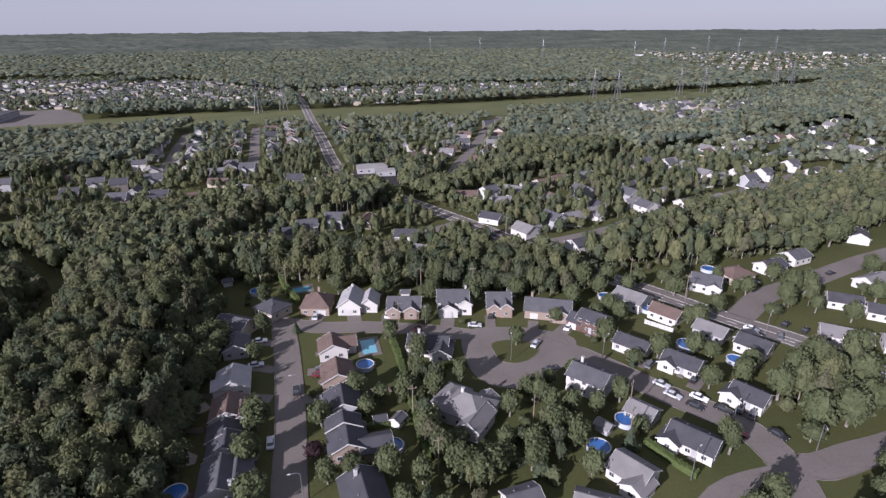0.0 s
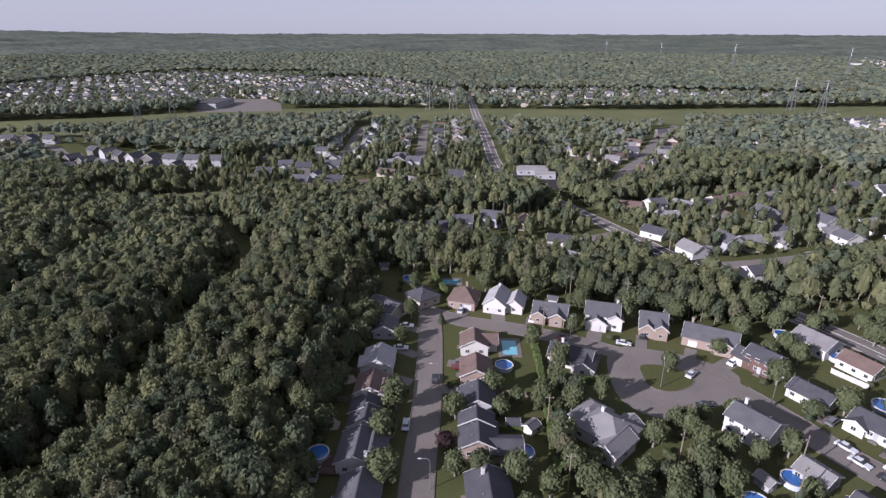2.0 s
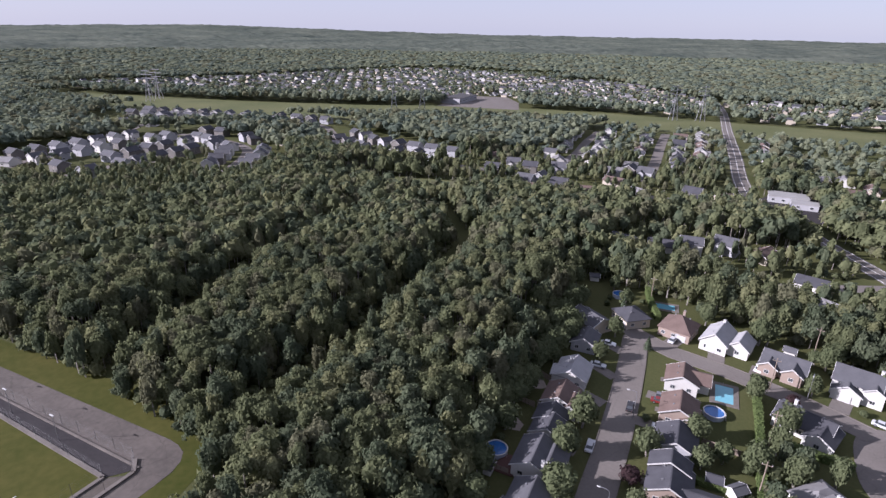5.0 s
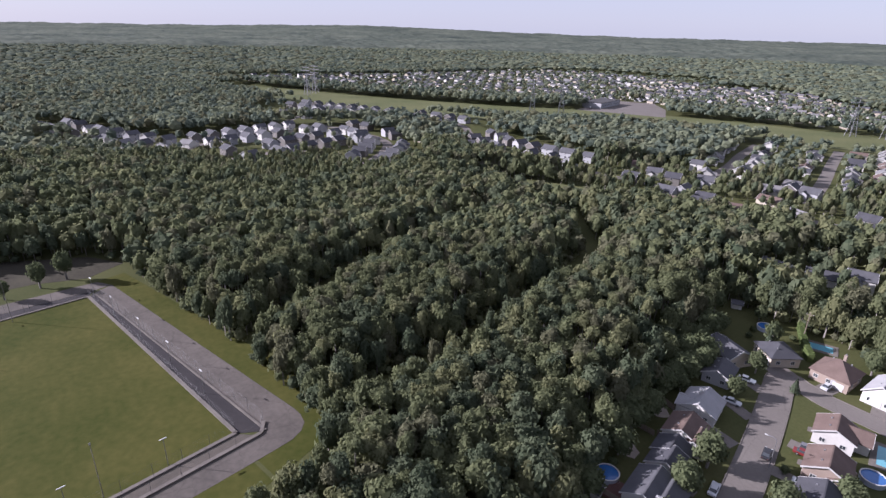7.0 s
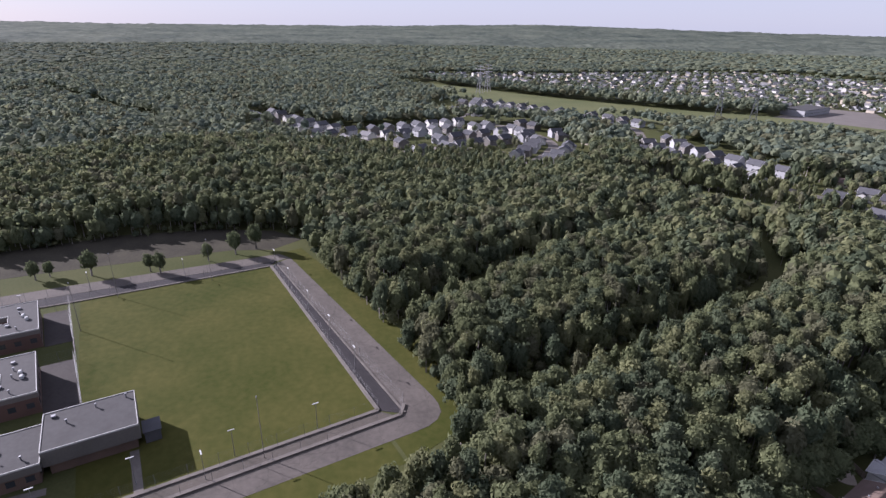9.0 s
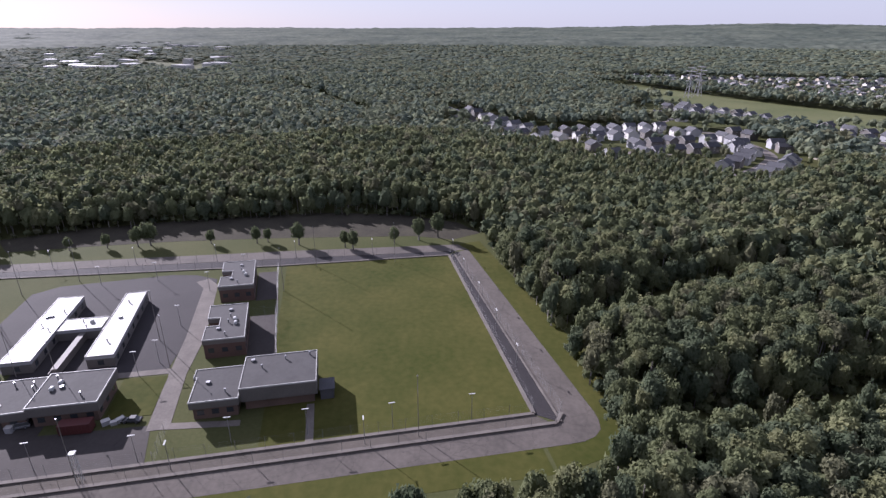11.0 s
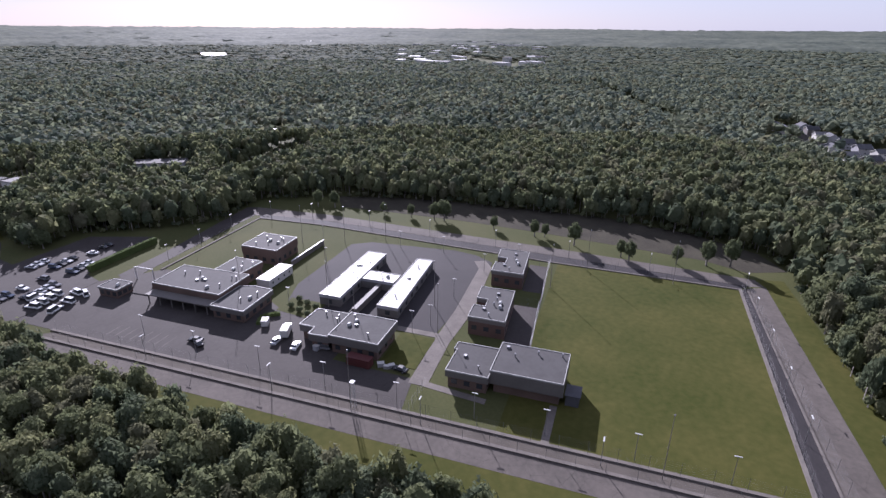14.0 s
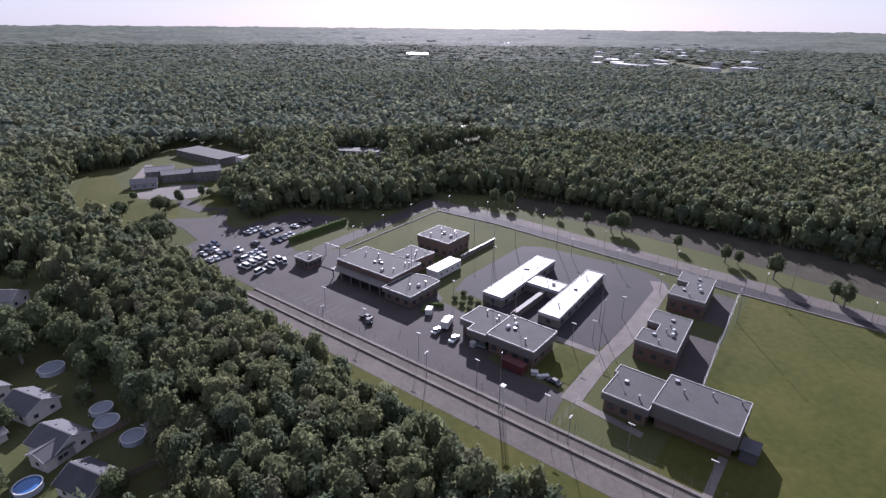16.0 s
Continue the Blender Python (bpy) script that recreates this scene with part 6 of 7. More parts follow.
def flat_block(pts, h, label, lower, band, split=0.55, recess=0.5, roof=None, edge=None, vents=(), name="building", z0=0.0, into=None, windows=3.2, coping=0.17):
    """A flat-roofed block in the site's grid: recessed lower walls, an upper band, a gravel roof, a white coping and roof vents."""
    area = sum(pts[i][0] * pts[(i + 1) % len(pts)][1] - pts[(i + 1) % len(pts)][0] * pts[i][1] for i in range(len(pts)))
    pts = pts if area > 0 else pts[::-1]
    root = into or thing(name, SITE, label, "building", "buildings of the compound")
    low = inset(pts, recess)
    part("lower_wall", solid(bmesh.new(), low, z0, h * split), lower, root, "recessed brick wall")
    part("upper_wall", solid(bmesh.new(), pts, h * split, h - 0.32), band, root)
    part("roof", solid(bmesh.new(), inset(pts, coping), h - 0.34, h - 0.1), roof or ROOF_FLAT, root)
    bm = bmesh.new()
    o, i = pts, inset(pts, coping)
    n = len(pts)
    for k in range(n):
        q = [o[k], o[(k + 1) % n], i[(k + 1) % n], i[k]]
        lo = [bm.verts.new((*p, h - 0.33)) for p in q]
        hi = [bm.verts.new((*p, h + 0.05)) for p in q]
        bm.faces.new(hi)
        for a in range(4):
            bm.faces.new((lo[a], lo[(a + 1) % 4], hi[(a + 1) % 4], hi[a]))
    part("coping", bm, edge or COPING, root, "white roof edge")
    if windows:
        for k in range(n):
            a, b = Vector(low[k]), Vector(low[(k + 1) % n])
            ln = (b - a).length
            m = int(ln / windows)
            ang = math.degrees(math.atan2(b.y - a.y, b.x - a.x)) + 180
            for j in range(m):
                p = a.lerp(b, (j + 0.5) / m)
                w = part("window", STRIP_GLASS, None, root)
                w.matrix_basis = pose(p.x, p.y, z0 + (h * split - z0) * 0.56, 0, 0, ang) @ Matrix.Diagonal((0.85, 1, min(1.0, (h * split - z0) / 2.6), 1))
    for vx, vy, kind in vents:
        bm = bmesh.new()
        if kind == 0:
            tube(bm, (vx, vy, h - 0.15), (vx, vy, h + 0.7), 0.16, 0.16, 8)
            tube(bm, (vx, vy, h + 0.7), (vx, vy, h + 0.95), 0.3, 0.22, 8)
            part("roof_vent", bm, METAL, root, "round metal roof vent")
        elif kind == 1:
            box(bm, vx - 0.62, vx + 0.62, vy - 0.42, vy + 0.42, h - 0.12, h + 0.6, bevel=0.05)
            box(bm, vx - 0.45, vx + 0.45, vy - 0.3, vy + 0.3, h + 0.6, h + 0.75, bevel=0.05)
            part("roof_unit", bm, LAMP_WHITE, root, "white rooftop ventilation unit")
        else:
            box(bm, vx - 0.45, vx + 0.45, vy - 0.45, vy + 0.45, h - 0.12, h + 0.4, bevel=0.04)
            part("roof_hatch", bm, METAL, root, "small metal roof hatch")
    return root


gym = flat_block([(14, 50.2), (27.8, 50.2), (27.8, 68.1), (14, 68.1)], 6.6, "grey flat-roofed sports hall beside the field", BRICK_BROWN, PANEL, 0.42, 0.9, vents=((25.6, 66, 2), (22, 63.5, 0), (25.8, 52, 0), (25, 58, 0)), name="sports_hall", windows=0)
flat_block([(12.6, 68.15), (26.3, 68.15), (26.3, 80), (22.6, 80), (22.6, 79.2), (12.6, 79.2)], 5.2, "", BRICK_BROWN, PANEL, 0.62, 0.6, vents=((15.6, 71.4, 0), (20, 76, 2)), into=gym)
part("rear_shed", boxes((15.2, 19.4, 46.4, 49.6, 0, 2.9), (14.9, 19.7, 46.1, 49.9, 2.9, 3.1)), SHINGLE_MID, gym, "lean-to with a dark roof")
cell = [(39.3, 70), (60, 71.5), (60, 82.6), (51.8, 81.9), (51.6, 78.3), (47, 78.0), (47, 81.6), (39.3, 81.2)]
flat_block(cell, 6.0, "brown brick cell block with a flat notched roof", BRICK, PANEL, 0.74, 0.15, vents=((50, 74, 1), (52, 75.5, 0), (47.5, 73.5, 1), (45, 77.8, 2), (56, 76, 2), (48.5, 75.6, 0), (41.5, 75.5, 0)), name="cell_block")
flat_block([(x + 34.2, y + 1.6) for x, y in cell], 6.0, "brown brick cell block with a flat notched roof", BRICK, PANEL, 0.74, 0.15, vents=((84, 76, 1), (86, 77, 0), (81.5, 75, 1), (79, 79.4, 2), (90, 77.5, 2), (75.8, 77, 0)), name="cell_block")
kit = flat_block([(16.7, 99.5), (30.3, 99.6), (30.6, 114.6), (16.8, 114.6)], 5.7, "flat-roofed service block with white roof edges", BRICK_BROWN, PANEL, 0.55, 0.7, vents=((26, 110.5, 1), (23.5, 111.5, 1), (24, 109.5, 2), (28, 112, 0), (20, 104, 0)), name="service_block")
flat_block([(16.9, 114.7), (30.6, 114.7), (30.4, 125.8), (20.4, 126), (20.3, 121), (16.6, 120.8)], 5.0, "", BRICK_BROWN, PANEL, 0.55, 0.7, vents=((27.5, 117, 0), (28, 121.5, 0), (25.5, 116.5, 0)), into=kit)
adm = flat_block([(26.6, 159), (42.6, 159.6), (41.8, 186.4), (26.6, 185.8)], 5.7, "brown brick office building with flat roofs", BRICK_BROWN, BRICK_BROWN, 0.55, 0.5, vents=((36, 180.5, 0), (38, 176, 0), (33, 173, 2), (34.6, 172, 1), (34, 170.5, 2), (38, 163, 0), (29.5, 166, 1), (32, 163, 0), (38.5, 161.6, 0)), name="office_building")
flat_block([(42.65, 163.6), (54.4, 162.8), (54.6, 174.4), (42.2, 174.3)], 5.3, "", BRICK_BROWN, BRICK_BROWN, 0.6, 0.3, vents=((51, 164.5, 0), (45, 168, 1), (50, 168, 0), (47, 166, 0)), into=adm)
flat_block([(22, 146.6), (37.8, 147), (38, 154.2), (36.4, 159.0), (22, 159.0)], 4.4, "", BRICK_BROWN, PANEL, 0.6, 0.6, vents=((30, 150, 1), (33, 149.5, 0), (28, 152, 0)), into=adm)
part("canopy", boxes((22.5, 26.4, 160, 185, 3.2, 3.5)), PANEL, adm, "long grey entrance canopy")
for k in range(6):
    part("canopy_post", boxes((22.8, 23.1, 161 + k * 4.6, 161.3 + k * 4.6, 0, 3.2)), PANEL, adm)
flat_block([(62.8, 162.8), (77.6, 163.2), (77.6, 178.8), (63, 178.6)], 6.2, "brown brick block with a flat roof and vents", BRICK_BROWN, BRICK_BROWN, 0.5, 0.2, vents=((73, 174, 0), (71, 171, 1), (74, 168, 0), (68, 170, 0), (69.5, 166.5, 1), (72.5, 166, 0), (66, 174, 0)), name="brick_block")
flat_block([(21.8, 196.4), (28.5, 196.4), (28.5, 204.6), (21.8, 204.6)], 3.3, "small gatehouse with a flat roof", BRICK_BROWN, PANEL, 0.8, 0.25, vents=((25, 199, 1),), name="gatehouse", windows=2.0)
# lower walls are pale siding; the grey panel colour puts their shade in
hb = flat_block([(40.5, 104), (79.8, 106.4), (79.4, 112.6), (40.5, 111.2)], 3.7, "white-roofed H-shaped dormitory in the court", PANEL, SIDING_GREY, 0.72, 0.1, roof=ROOF_WHITE, edge=ROOF_WHITE, vents=((48, 108, 0), (62, 109, 2), (72, 109.5, 0)), name="dormitory", windows=5.2)
flat_block([(41.2, 124.4), (79.6, 125.4), (79.7, 133), (41.2, 132)], 3.7, "", PANEL, SIDING_GREY, 0.72, 0.1, roof=ROOF_WHITE, edge=ROOF_WHITE, vents=((66, 130.5, 2), (66.5, 129.5, 2), (58, 127, 0), (61, 130, 0), (69, 127, 0)), into=hb, windows=5.2)
flat_block([(57, 112.7), (64, 112.7), (64, 125.3), (57, 125.3)], 3.5, "", PANEL, SIDING_GREY, 0.72, 0.1, roof=ROOF_WHITE, edge=ROOF_WHITE, vents=((61, 116.5, 1), (61.5, 119, 0), (58, 117, 0)), into=hb, windows=0)
part("covered_passage", boxes((38, 57, 117.2, 118.4, 0, 2.3), (38, 57, 117.0, 118.6, 2.3, 2.4), (38, 57, 119.4, 119.6, 1.0, 1.1)), PANEL, hb, "narrow covered passage")

trailer = thing("site_cabin", SITE @ pose(51.4, 155.9, 0), "long white portable cabin with small windows", "cabin")
part("body", boxes((-7, 7, -2.6, 2.6, 0.3, 3.3), bevel=0.05), SIDING, trailer)
part("roof", boxes((-7.1, 7.1, -2.7, 2.7, 3.3, 3.5), bevel=0.05), ROOF_WHITE, trailer)
for k in range(4):
    add_window(trailer, -5 + k * 3.3, -2.6, 1.9, 180, 0.8, 0.8)
part("base", boxes((-6.8, 6.8, -2.4, 2.4, 0, 0.3)), TYRE, trailer)

wall_ob = thing("yard_wall", SITE @ pose(0, 0, 0), "pale concrete wall beside the lawn", "wall")
part("wall_panel", boxes((64.5, 88, 157.6, 157.9, 0, 2.0)), CONCRETE, wall_ob)
part("coping", boxes((64.4, 88.1, 157.5, 158.0, 2.0, 2.15)), TRIM, wall_ob)

# worn bay lines in the service yard
for k in range(8):
    line = [SITE @ Vector((q, 160.5 + k * 2.9, 0)) for q in (3.6, 9.2)]
    tagged(new("trim_bay_line", mesh_of("trim_bay_line", ribbon(line, 0.08, -0.08, 0.03, 0.052), CONCRETE)), "worn pale parking bay line on asphalt", "road marking", kind="structure")

# yard clutter
skip = thing("container", SITE @ pose(14.2, 103.8, 0, 0, 0, 88), "dark red steel container beside the service block", "container")
part("body", boxes((-3.4, 3.4, -1.3, 1.3, 0.15, 2.5), bevel=0.04), RED_PAINT, skip)
part("lid", boxes((-3.45, 3.45, -1.35, 1.35, 2.5, 2.6)), RED_PAINT, skip)
for k in range(9):
    part("rib", boxes((-3.3 + k * 0.8, -3.2 + k * 0.8, 1.3, 1.36, 0.2, 2.5), (-3.3 + k * 0.8, -3.2 + k * 0.8, -1.36, -1.3, 0.2, 2.5)), RED_PAINT, skip)
for bx, by, s in ((15.4, 98.2, 0.9), (15.0, 96.4, 0.7), (15.8, 95.2, 0.8), (17.2, 118.6, 1.1), (24.0, 140.6, 1.4)):
    b = thing("crate", SITE @ pose(bx, by, 0, 0, 0, bx * 31), "pale crate standing in the service yard", "crate", "crates in the yard")
    part("body", boxes((-s, s, -s * 0.7, s * 0.7, 0, s * 1.3), bevel=0.05), SIDING_GREY if s < 1.2 else SIDING, b)
    part("lid", boxes((-s - 0.04, s + 0.04, -s * 0.7 - 0.04, s * 0.7 + 0.04, s * 1.3, s * 1.3 + 0.08), bevel=0.02), SIDING, b)
slab("ground_planting_bed", [(31, 129), (42, 130), (42, 143), (33, 143)], GRASS, "planted strip between two buildings", 0.08, "lawn", SITE)
for k in range(6):
    p = SITE @ Vector((33 + k * 1.6, 131.5 + (k % 3) * 4, 0))
    sh = thing("shrub", pose(p.x, p.y, 0), "low green shrub in a planted strip", "shrub", "shrubs by the offices")
    c = part("foliage", YARD_CROWNS[k % 5], None, sh)
    c.location, c.scale = (0, 0, 0.9), (1.3, 1.3, 0.9)


def truck(m, label, long=7.0):
    root = thing("truck", m, label, "truck", "trucks in the yard")
    part("cargo_box", boxes((-long / 2, long / 2 - 2.0, -1.15, 1.15, 0.9, 3.1), bevel=0.04), SIDING, root)
    cab = part("cab", boxes((long / 2 - 1.9, long / 2, -1.05, 1.05, 0.6, 2.3), bevel=0.12), CAR_PAINTS[2], root)
    part("windscreen", boxes((long / 2 - 0.05, long / 2 + 0.02, -0.9, 0.9, 1.45, 2.1)), GLASS, cab)
    for sx in (-long * 0.3, long * 0.32):
        for sy in (-1, 1):
            part("wheel", tube(bmesh.new(), (sx, sy * 0.85, 0.45), (sx, sy * 1.1, 0.45), 0.45, 0.45, 12), TYRE, root)
    part("chassis", boxes((-long / 2, long / 2 - 0.4, -0.5, 0.5, 0.5, 0.9)), TYRE, root)


def site_car(kind, x, y, ang, words):
    p = SITE @ Vector((x, y, 0))
    car(kind, p.x, p.y, 192.7 + ang, words)


truck(SITE @ pose(20.8, 131, 0.05, 0, 0, 20), "white box truck standing in the service yard", 6.0)
site_car(1, 16.5, 131.5, 5, "in the service yard")
site_car(2, 16.0, 124.8, 10, "in the service yard")
site_car(0, 9.2, 153.6, 95, "in the service yard")
site_car(0, 8.0, 151.6, 60, "in the service yard")
site_car(0, 15.2, 92.6, 80, "beside the service block")
site_car(4, 17.8, 117.2, 100, "beside the service block")
# staff car park: rows of cars
park_rng = random.Random(2)
for x0, y0, n, dx, dy, ang in ((6, 224, 7, 2.7, 0.2, 92), (11, 232, 6, 2.7, 0.3, 92), (3, 231.5, 3, 2.7, 0.3, 92), (2, 239, 4, 2.8, 0.3, 92), (3, 244, 5, 2.7, 0.3, 92)):
    for k in range(n):
        if park_rng.random() < 0.9:
            site_car(park_rng.choice((0, 1, 2, 3, 4, 0, 4)), x0 + k * dx, y0 + k * dy, ang + park_rng.choice((0, 180)), "in the staff car park")
for x0, y0, n, dx, dy, ang in ((32, 229, 4, 2.8, 0.5, 100), (33, 239, 4, 2.8, 0.5, 100), (48, 238, 4, 2.8, 0.5, 100), (30, 247, 3, 2.8, 0.4, 100)):
    for k in range(n):
        if park_rng.random() < 0.85:
            site_car(park_rng.choice((0, 1, 2, 3, 4, 0)), x0 + k * dx, y0 + k * dy, ang + park_rng.choice((0, 180)), "in the upper car park")
for vx, vy, va in ((8, 216.4, 95), (11, 217.0, 95), (14, 217.6, 95), (17, 218.2, 95), (13, 222, 5), (20, 212.5, 80), (20.5, 209, 60), (9, 208, 15), (14.5, 209.5, 90)):
    site_car(6, vx, vy, va, "beside the gatehouse")


# ---- fences, masts and lamps of the compound ----
def wire_fence(pts, tall, label, step=6.0):
    root = thing("wire_fence", SITE, label, "fence", "perimeter fences")
    post = mesh_of("post", tube(bmesh.new(), (0, 0, 0), (0, 0, tall), 0.035, 0.035, 4), WIRE)
    wires = bmesh.new()
    for a, b in zip(pts, pts[1:]):
        a, b = Vector((*a, 0)), Vector((*b, 0))
        n = max(1, int((b - a).length / step))
        for k in range(n):
            part("post", post, None, root).location = a.lerp(b, k / n)
        for k in range(7):
            z = tall * (k + 0.6) / 7
            tube(wires, a + Vector((0, 0, z)), b + Vector((0, 0, z)), 0.009, 0.009, 3)
    part("wire_mesh", wires, WIRE, root, "thin fence wires")


wire_fence([(0, 196), (0, 0), (99, 0), (101, 66), (108.6, 170), (107, 203), (45, 201)], 3.6, "tall wire fence round the compound")
wire_fence([(-4.2, 198), (-4.2, -4), (-1, -6.4), (100.4, -2.6), (108, 66), (114, 172)], 3.6, "outer wire fence beside the patrol road")
wire_fence([(38, 62), (62, 64), (62, 71)], 3.4, "wire fence round an exercise yard", 3.0)
wire_fence([(73, 64.5), (96, 66), (96, 73)], 3.4, "wire fence round an exercise yard", 3.0)
wire_fence([(36, 62), (101, 66)], 3.4, "wire fence along the sports field", 5.0)
wire_fence([(0, 84), (12, 84)], 3.2, "wire fence beside the gate walk", 3.0)


def flood_lamp(m, tall=7.0, heads=1):
    root = thing("lamp_post", m, "thin lamp post with a pale flat head", "lamp post", "lamp posts of the compound")
    part("pole", tube(bmesh.new(), (0, 0, 0), (0, 0, tall), 0.09, 0.05, 6), METAL, root)
    part("lamp_head", boxes((-0.75, 0.75, -0.15, 0.15, tall, tall + 0.14), bevel=0.04), LAMP_WHITE, root)
    return root


lamp0 = flood_lamp(SITE @ pose(6.3, 169.3, 0, 0, 0, 90))
for x, y in ((3.6, 127.7), (2.9, 107.9), (1.2, 87.4), (4.2, 149), (3.0, 52.4), (1.5, 33.4), (1.2, 14.9), (3.4, 68.9), (40, 93), (60, 92), (35, 97), (84, 88), (36, 140), (70, 146), (95.9, 126.5), (96, 107.9), (98, 78)):
    copy_thing(lamp0, SITE @ pose(x, y, 0, 0, 0, 90))
for x, y in ((19.5, -2), (39.1, -2), (58.2, -1.6), (78.6, -1.2), (98, -1.4), (-2.4, 40), (-2.4, 80), (-2.4, 120), (-2.4, 160), (105, 30), (108, 60), (110, 90), (113, 120), (115.5, 150), (116, 180), (112, 200), (90, 205), (70, 204.5), (52, 204)):
    copy_thing(lamp0, SITE @ pose(x, y, 0, 0, 0, 0))


def mast(x, y, tall=16.0):
    root = thing("mast", SITE @ pose(x, y, 0), "tall thin dark mast above the yard", "mast", "masts")
    part("pole", tube(bmesh.new(), (0, 0, 0), (0, 0, tall), 0.1, 0.05, 6), BARK, root)
    part("cap", tube(bmesh.new(), (0, 0, tall), (0, 0, tall + 0.3), 0.2, 0.12, 6), METAL, root)


for x, y in ((68.6, 145.7), (86.8, 167.1), (78.5, 62.7), (98.0, 52), (96.6, 22), (40, 128), (35, 116), (92, 150), (100, 135), (38, 160), (-2.2, 28), (52, 96), (36.5, 89.5), (-3, 97.5)):
    mast(x, y)
tower = thing("camera_tower", SITE @ pose(-2.6, 96.9, 0), "small lattice tower inside the double fence", "tower")
for sx in (-0.5, 0.5):
    for sy in (-0.5, 0.5):
        part("leg", tube(bmesh.new(), (sx, sy, 0), (sx * 0.6, sy * 0.6, 7.5), 0.07, 0.05, 4), LAMP_WHITE, tower)
bm = bmesh.new()
for k in range(6):
    tube(bm, (-0.5 + 0.03 * k, -0.5, k * 1.2), (0.48 - 0.03 * k, -0.48, k * 1.2 + 1.2), 0.04, 0.04, 3)
    tube(bm, (0.5 - 0.03 * k, 0.5, k * 1.2), (-0.48 + 0.03 * k, 0.48, k * 1.2 + 1.2), 0.04, 0.04, 3)
part("bracing", bm, LAMP_WHITE, tower)
part("platform", boxes((-0.6, 0.6, -0.6, 0.6, 7.5, 7.6)), LAMP_WHITE, tower)
gate = thing("gate", SITE @ pose(36, 199, 0, 0, 0, 92), "tall white gate frame beside the gatehouse", "gate")
part("gate_frame", boxes((-4, -3.7, -0.15, 0.15, 0, 5), (3.7, 4, -0.15, 0.15, 0, 5), (-3.7, 3.7, -0.15, 0.15, 4.7, 5)), TRIM, gate)

# ---- the lodge beyond the car park, school, depot and far works ----
def plain_hall(name, x, y, ang, L, W, h, wall, roof, label, rows=True):
    z = float(height(np.array(x), np.array(y)))
    root = thing(name, pose(x, y, z, 0, 0, ang), label, "building", "halls further off")
    part("wall", boxes((-L / 2, L / 2, -W / 2, W / 2, -2 if z else 0, h)), wall, root)
    part("roof", boxes((-L / 2 - 0.2, L / 2 + 0.2, -W / 2 - 0.2, W / 2 + 0.2, h, h + 0.35)), roof, root)
    if rows:
        n = max(2, int(L / 5))
        for s in (1, -1):
            for k in range(n):
                add_window(root, (k + 0.5) / n * L - L / 2, s * W / 2, h * 0.5, 0 if s > 0 else 180, 1.6, 1.2)
    HOUSES.append((x, y, max(L, W) / 2))
    return root


lodge = thing("lodge", pose(-84, -322, 0, 0, 0, 165.5), "long beige lodge with dark pitched roofs round a court", "building")
# white walls given dark grey panel, their shade put into the colour
volume(lodge, pose(19, 8, 0), 14, 12, 6.0, 0.3, SHINGLE_GREY, PANEL, False, 4, 2)
volume(lodge, pose(4, 13, 0), 18, 10, 4.6, 0.3, SHINGLE_GREY, PANEL, False, 5, 1)
volume(lodge, pose(-6, 20, 0), 15, 11, 5.6, 0.3, SHINGLE_GREY, PANEL, False, 4, 1)
volume(lodge, pose(-14, 3.5, 0), 13, 8, 2.9, 0.5, SHINGLE_GREY, SIDING_GREY, False, 3, 1)
slab("pavement_lodge_court", [(-62, -318), (-64, -306), (-80, -292), (-88, -292), (-98, -306), (-96, -316), (-84, -324)], ASPHALT, "asphalt court before the lodge")
slab("pavement_lodge_lane", [(-92, -263), (-80, -266), (-76, -280), (-78, -293), (-83, -293), (-84, -282), (-86, -270), (-94, -262), (-88, -248), (-82, -236), (-72, -232), (-78, -250)], ASPHALT_YARD, "worn asphalt lane up to the lodge", 0.06)
slab("pavement_lodge_back", [(-66, -330), (-70, -352), (-84, -384), (-88, -382), (-75, -350), (-72, -330)], CONCRETE, "pale lane beside the lodge", 0.06)
slab("ground_lodge_lawn", [(-36, -262), (-33, -280), (-39, -335), (-50, -378), (-62, -370), (-60, -320), (-62, -302), (-76, -290), (-74, -272), (-64, -252), (-52, -252)], FIELD, "sunlit lawn before the lodge", 0.05, "lawn")
slab("ground_lodge_lawn_side", [(-88, -292), (-86, -274), (-96, -264), (-103, -290), (-116, -312), (-124, -330), (-114, -334), (-100, -314), (-99, -304)], FIELD, "sunlit lawn beside the lodge", 0.05, "lawn")
for x, y, t, r in ((-50, -278, 9, 4.2), (-69, -277, 7.5, 3.4), (-61, -306, 4.5, 2.2), (-79, -287, 5, 1.6), (-94, -290, 4, 2.2), (-48, -236, 11, 5), (-55, -229, 12, 5), (-55, -240, 8, 4), (-60, -234, 9, 3),
                   (-101, -283, 12, 5), (-107, -276, 13, 5.4), (-109, -263, 14, 5), (-120, -262, 13, 5.5), (-128, -253, 13, 5), (-131, -243, 12, 5), (-98, -253, 10, 4.4), (-100, -240, 9, 4), (-97, -272, 9, 4), (-108, -300, 11, 5), (-116, -286, 14, 5.5), (-122, -274, 13, 5)):
    tree(x, y, t, r)
plain_hall("hall", -122, -378, 106, 48, 17, 4.2, PANEL, ROOF_FLAT, "long low flat-roofed hall behind the lodge")
plain_hall("hall", -137, -345, 104, 16, 9, 4.5, SIDING, SHINGLE_GREY, "pale hall behind the lodge")
plain_hall("workshop", -206, -324, 132, 30, 12, 4.5, SIDING_GREY, ROOF_FLAT, "long low workshop among trees")
plain_hall("workshop", -318, -350, 120, 26, 11, 5.5, SIDING, ROOF_WHITE, "pale low workshop among trees")
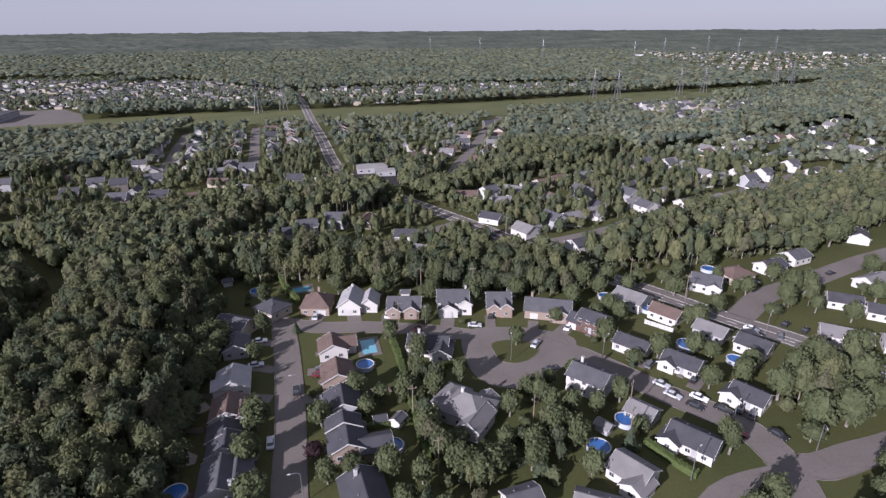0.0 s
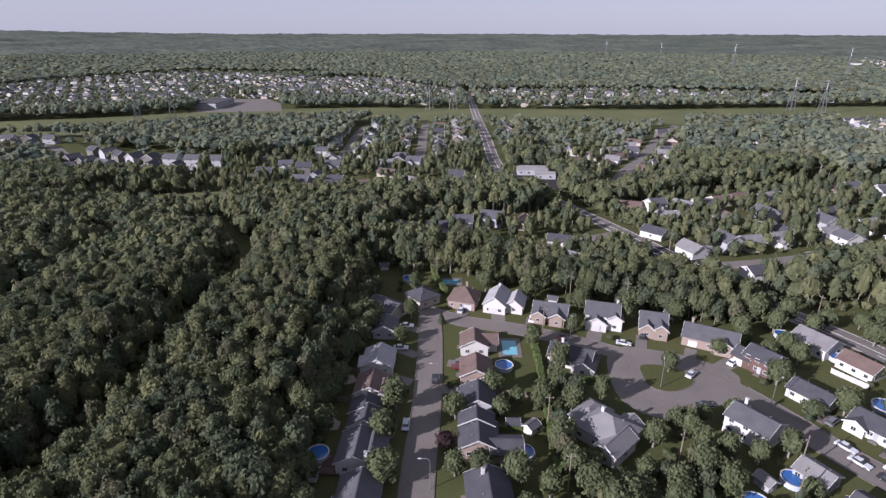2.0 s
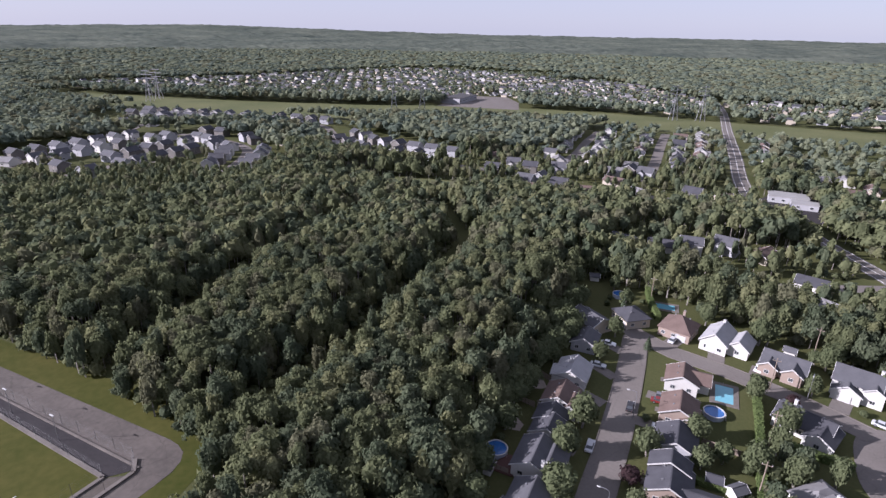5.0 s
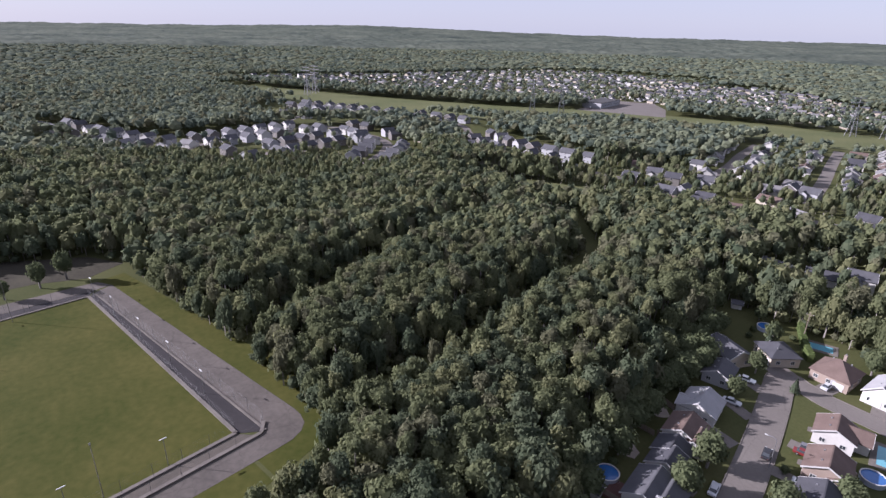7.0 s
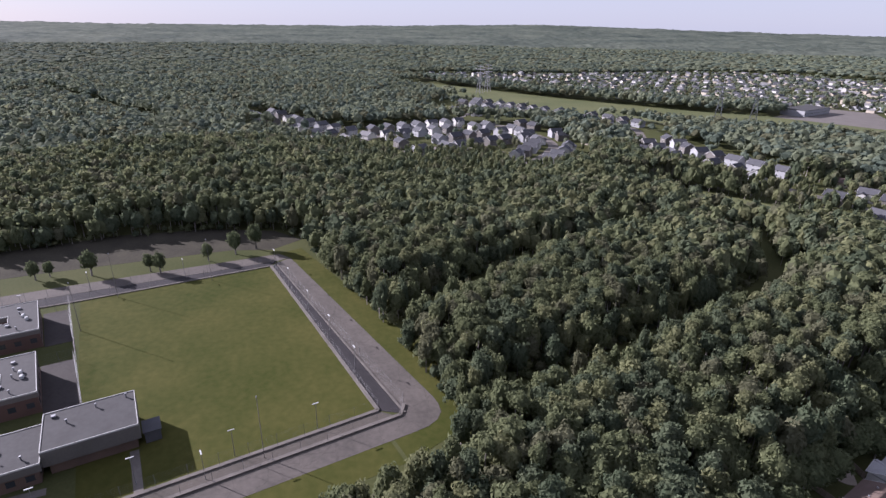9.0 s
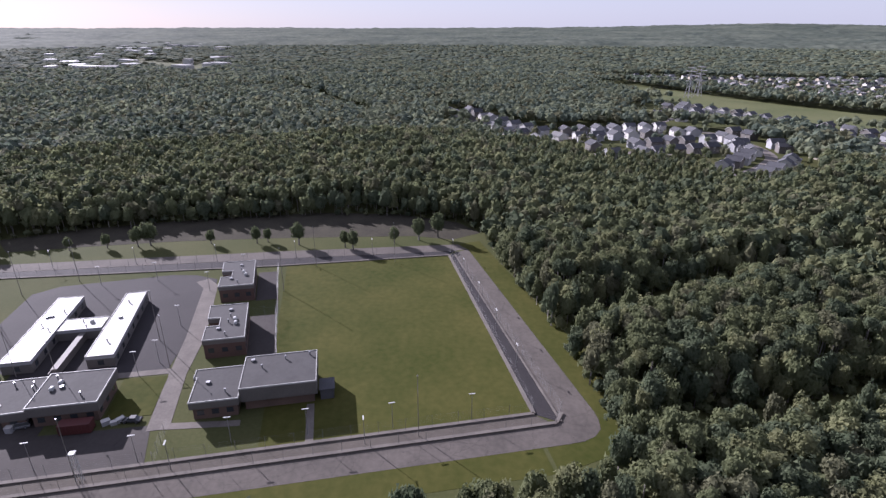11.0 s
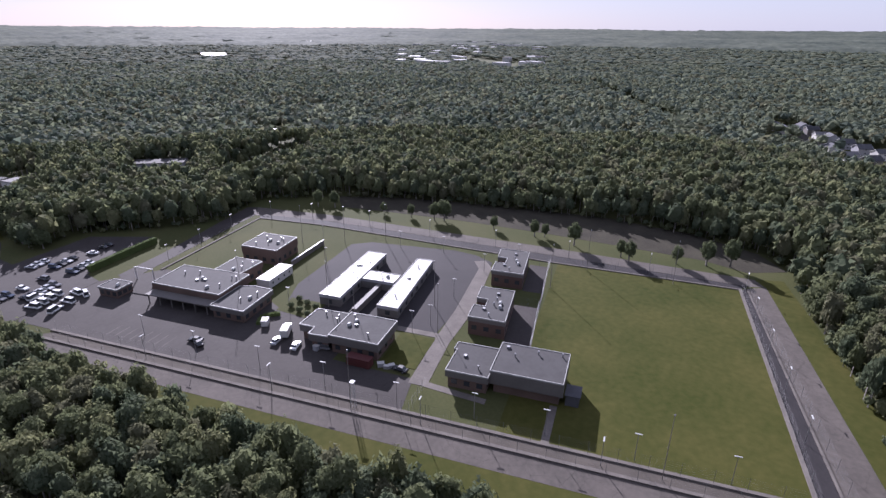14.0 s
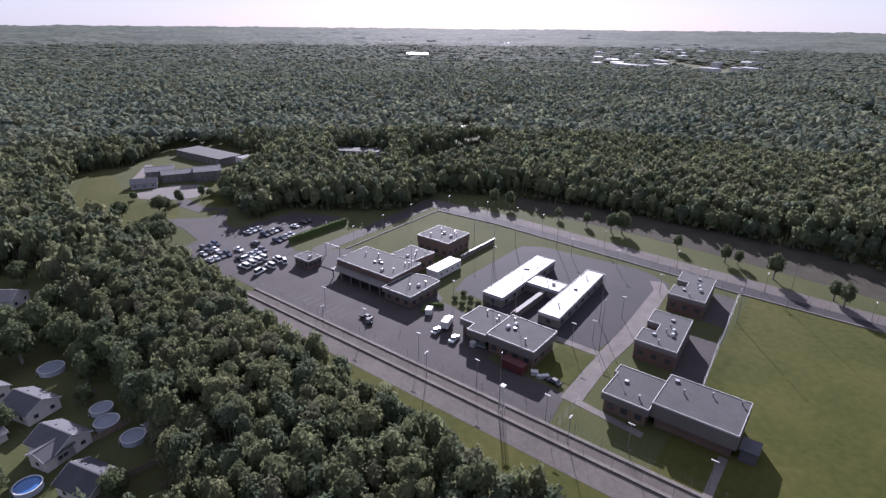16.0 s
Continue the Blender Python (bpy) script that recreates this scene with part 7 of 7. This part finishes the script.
slab("road_works_lane", [(-219, -271), (-284, -283), (-286, -289.5), (-219, -278)], CONCRETE, "pale lane with parked cars between trees", 0.06, "road")
slab("pavement_works_lot", [(-184, -317), (-203, -298), (-212, -306), (-194, -326)], ASPHALT, "asphalt lot beside a low workshop", 0.06)
for k in range(7):
    car((2, 1, 0, 2, 1, 2, 4)[k], -226 - k * 6.6, -276.5 - k * 1.25, 190, "beside the lane in the woods")
for k in range(4):
    car((0, 4, 1, 0)[k], -189 - k * 3.4, -316 + k * 3.2, 45, "beside the workshop")
plain_hall("school", -486, 600, 106, 60, 26, 6.5, SIDING_GREY, ROOF_FLAT, "low grey school with a flat roof")
depot = plain_hall("depot", -50, 366, 12, 20, 13, 3.6, SIDING_GREY, ROOF_WHITE, "white flat-roofed depot beside the boulevard")
plain_hall("depot", -40, 356, 12, 13, 8, 3.2, SIDING_GREY, ROOF_WHITE, "white flat-roofed depot beside the boulevard")
works_rng = random.Random(9)
plain_hall("warehouse", -990, -1300, 54, 130, 60, 9, SIDING, ROOF_WHITE, "huge white warehouse beyond the woods", False)
for k in range(38):
    a, r = radians(works_rng.uniform(201, 216)), works_rng.uniform(1250, 2500)
    plain_hall("warehouse", math.cos(a) * r, math.sin(a) * r, works_rng.uniform(0, 90), works_rng.uniform(25, 65), works_rng.uniform(15, 32), works_rng.uniform(9, 14), SIDING, works_rng.choice((ROOF_WHITE, ROOF_FLAT, ROOF_WHITE)), "pale warehouse in a distant works area", False)
for k in range(16):
    a, r = radians(works_rng.uniform(216, 246)), works_rng.uniform(2300, 3600)
    plain_hall("warehouse", math.cos(a) * r, math.sin(a) * r, works_rng.uniform(0, 90), works_rng.uniform(25, 70), works_rng.uniform(18, 30), works_rng.uniform(10, 14), SIDING, ROOF_WHITE, "pale warehouse far beyond the woods", False)
for k in range(22):
    a, r = radians(works_rng.uniform(50, 76)), works_rng.uniform(1700, 3400)
    plain_hall("warehouse", math.cos(a) * r, math.sin(a) * r, works_rng.uniform(0, 90), works_rng.uniform(18, 45), works_rng.uniform(14, 24), works_rng.uniform(9, 13), SIDING, works_rng.choice((ROOF_WHITE, ROOF_FLAT)), "pale warehouse in the distant town", False)


# ---- the woods ----
x, y = scatter(4.0, 40, 205)
near = (NEAR_CROWNS, x, y, *edge_trees(x, y, *sizes(x, y, 3.15, 14.0)))
low = (MID_CROWNS, *shrubs(3.2, 60, 205))
woods("forest", "dense green broadleaf forest with uneven crowns", [near, low], True)
x, y = scatter(4.9, 205, 430)
mid = (MID_CROWNS, x, y, *edge_trees(x, y, *sizes(x, y, 3.75, 14.5)))
low = (FAR_CROWNS, *shrubs(4.2, 205, 300))
woods("middle_forest", "green broadleaf trees of the wider forest", [mid, low], True)
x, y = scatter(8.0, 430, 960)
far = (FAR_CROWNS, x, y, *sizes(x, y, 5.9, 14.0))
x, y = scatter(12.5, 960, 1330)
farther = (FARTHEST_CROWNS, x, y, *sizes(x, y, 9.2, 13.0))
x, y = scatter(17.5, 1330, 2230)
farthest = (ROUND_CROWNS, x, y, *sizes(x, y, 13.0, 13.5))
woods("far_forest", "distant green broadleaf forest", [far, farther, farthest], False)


def canopy(x, y):
    """The far forest's roof: crowns as rounded cells of uneven height, sunk where the land is open."""
    s = 21.0
    i, j = np.floor(x / s), np.floor(y / s)
    best = np.full(x.shape, 9.0)
    top = np.zeros(x.shape)
    for a in (-1, 0, 1):
        for b in (-1, 0, 1):
            cx, cy = i + a, j + b
            h1 = np.mod(np.sin(cx * 127.1 + cy * 311.7) * 43758.5453, 1.0)
            h2 = np.mod(np.sin(cx * 269.5 + cy * 183.3) * 24634.6345, 1.0)
            d = np.hypot(x / s - cx - 0.2 - 0.6 * h1, y / s - cy - 0.2 - 0.6 * h2)
            k = d < best
            best, top = np.where(k, d, best), np.where(k, h2, top)
    dome = np.sqrt(np.clip(1 - (best / 0.85) ** 2, 0, 1))
    z = 8.0 + 4.5 * dome + 6.0 * top * dome + 9.0 * (shape_noise(x, y, 140.0) - 0.5) + rng.uniform(0, 1.2, x.shape)
    z = z - 10.0 * np.clip((2280 - np.hypot(x, y)) / 150, 0, 1)
    d = density(x, y)
    thin = (d < 0.9) & (shape_noise(x, y, 17.0) > 0.25 + d)
    z = np.where((d <= 0.01) | thin, -4.0, np.where(d < 0.9, z * 0.75, z))
    for hx, hy, hr in HOUSES:
        if hx * hx + hy * hy > 1280 ** 2:
            z = np.where(np.hypot(x - hx, y - hy) < hr * 1.05 + 2, -4.0, z)
    return height(x, y) + z


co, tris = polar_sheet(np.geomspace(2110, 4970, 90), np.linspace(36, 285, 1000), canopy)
# the sheet's bluish leaf colour carries the haze of distance
woods_mesh = numpy_mesh("distant_woods", co, tris, [LEAF_DISTANT_HAZED])
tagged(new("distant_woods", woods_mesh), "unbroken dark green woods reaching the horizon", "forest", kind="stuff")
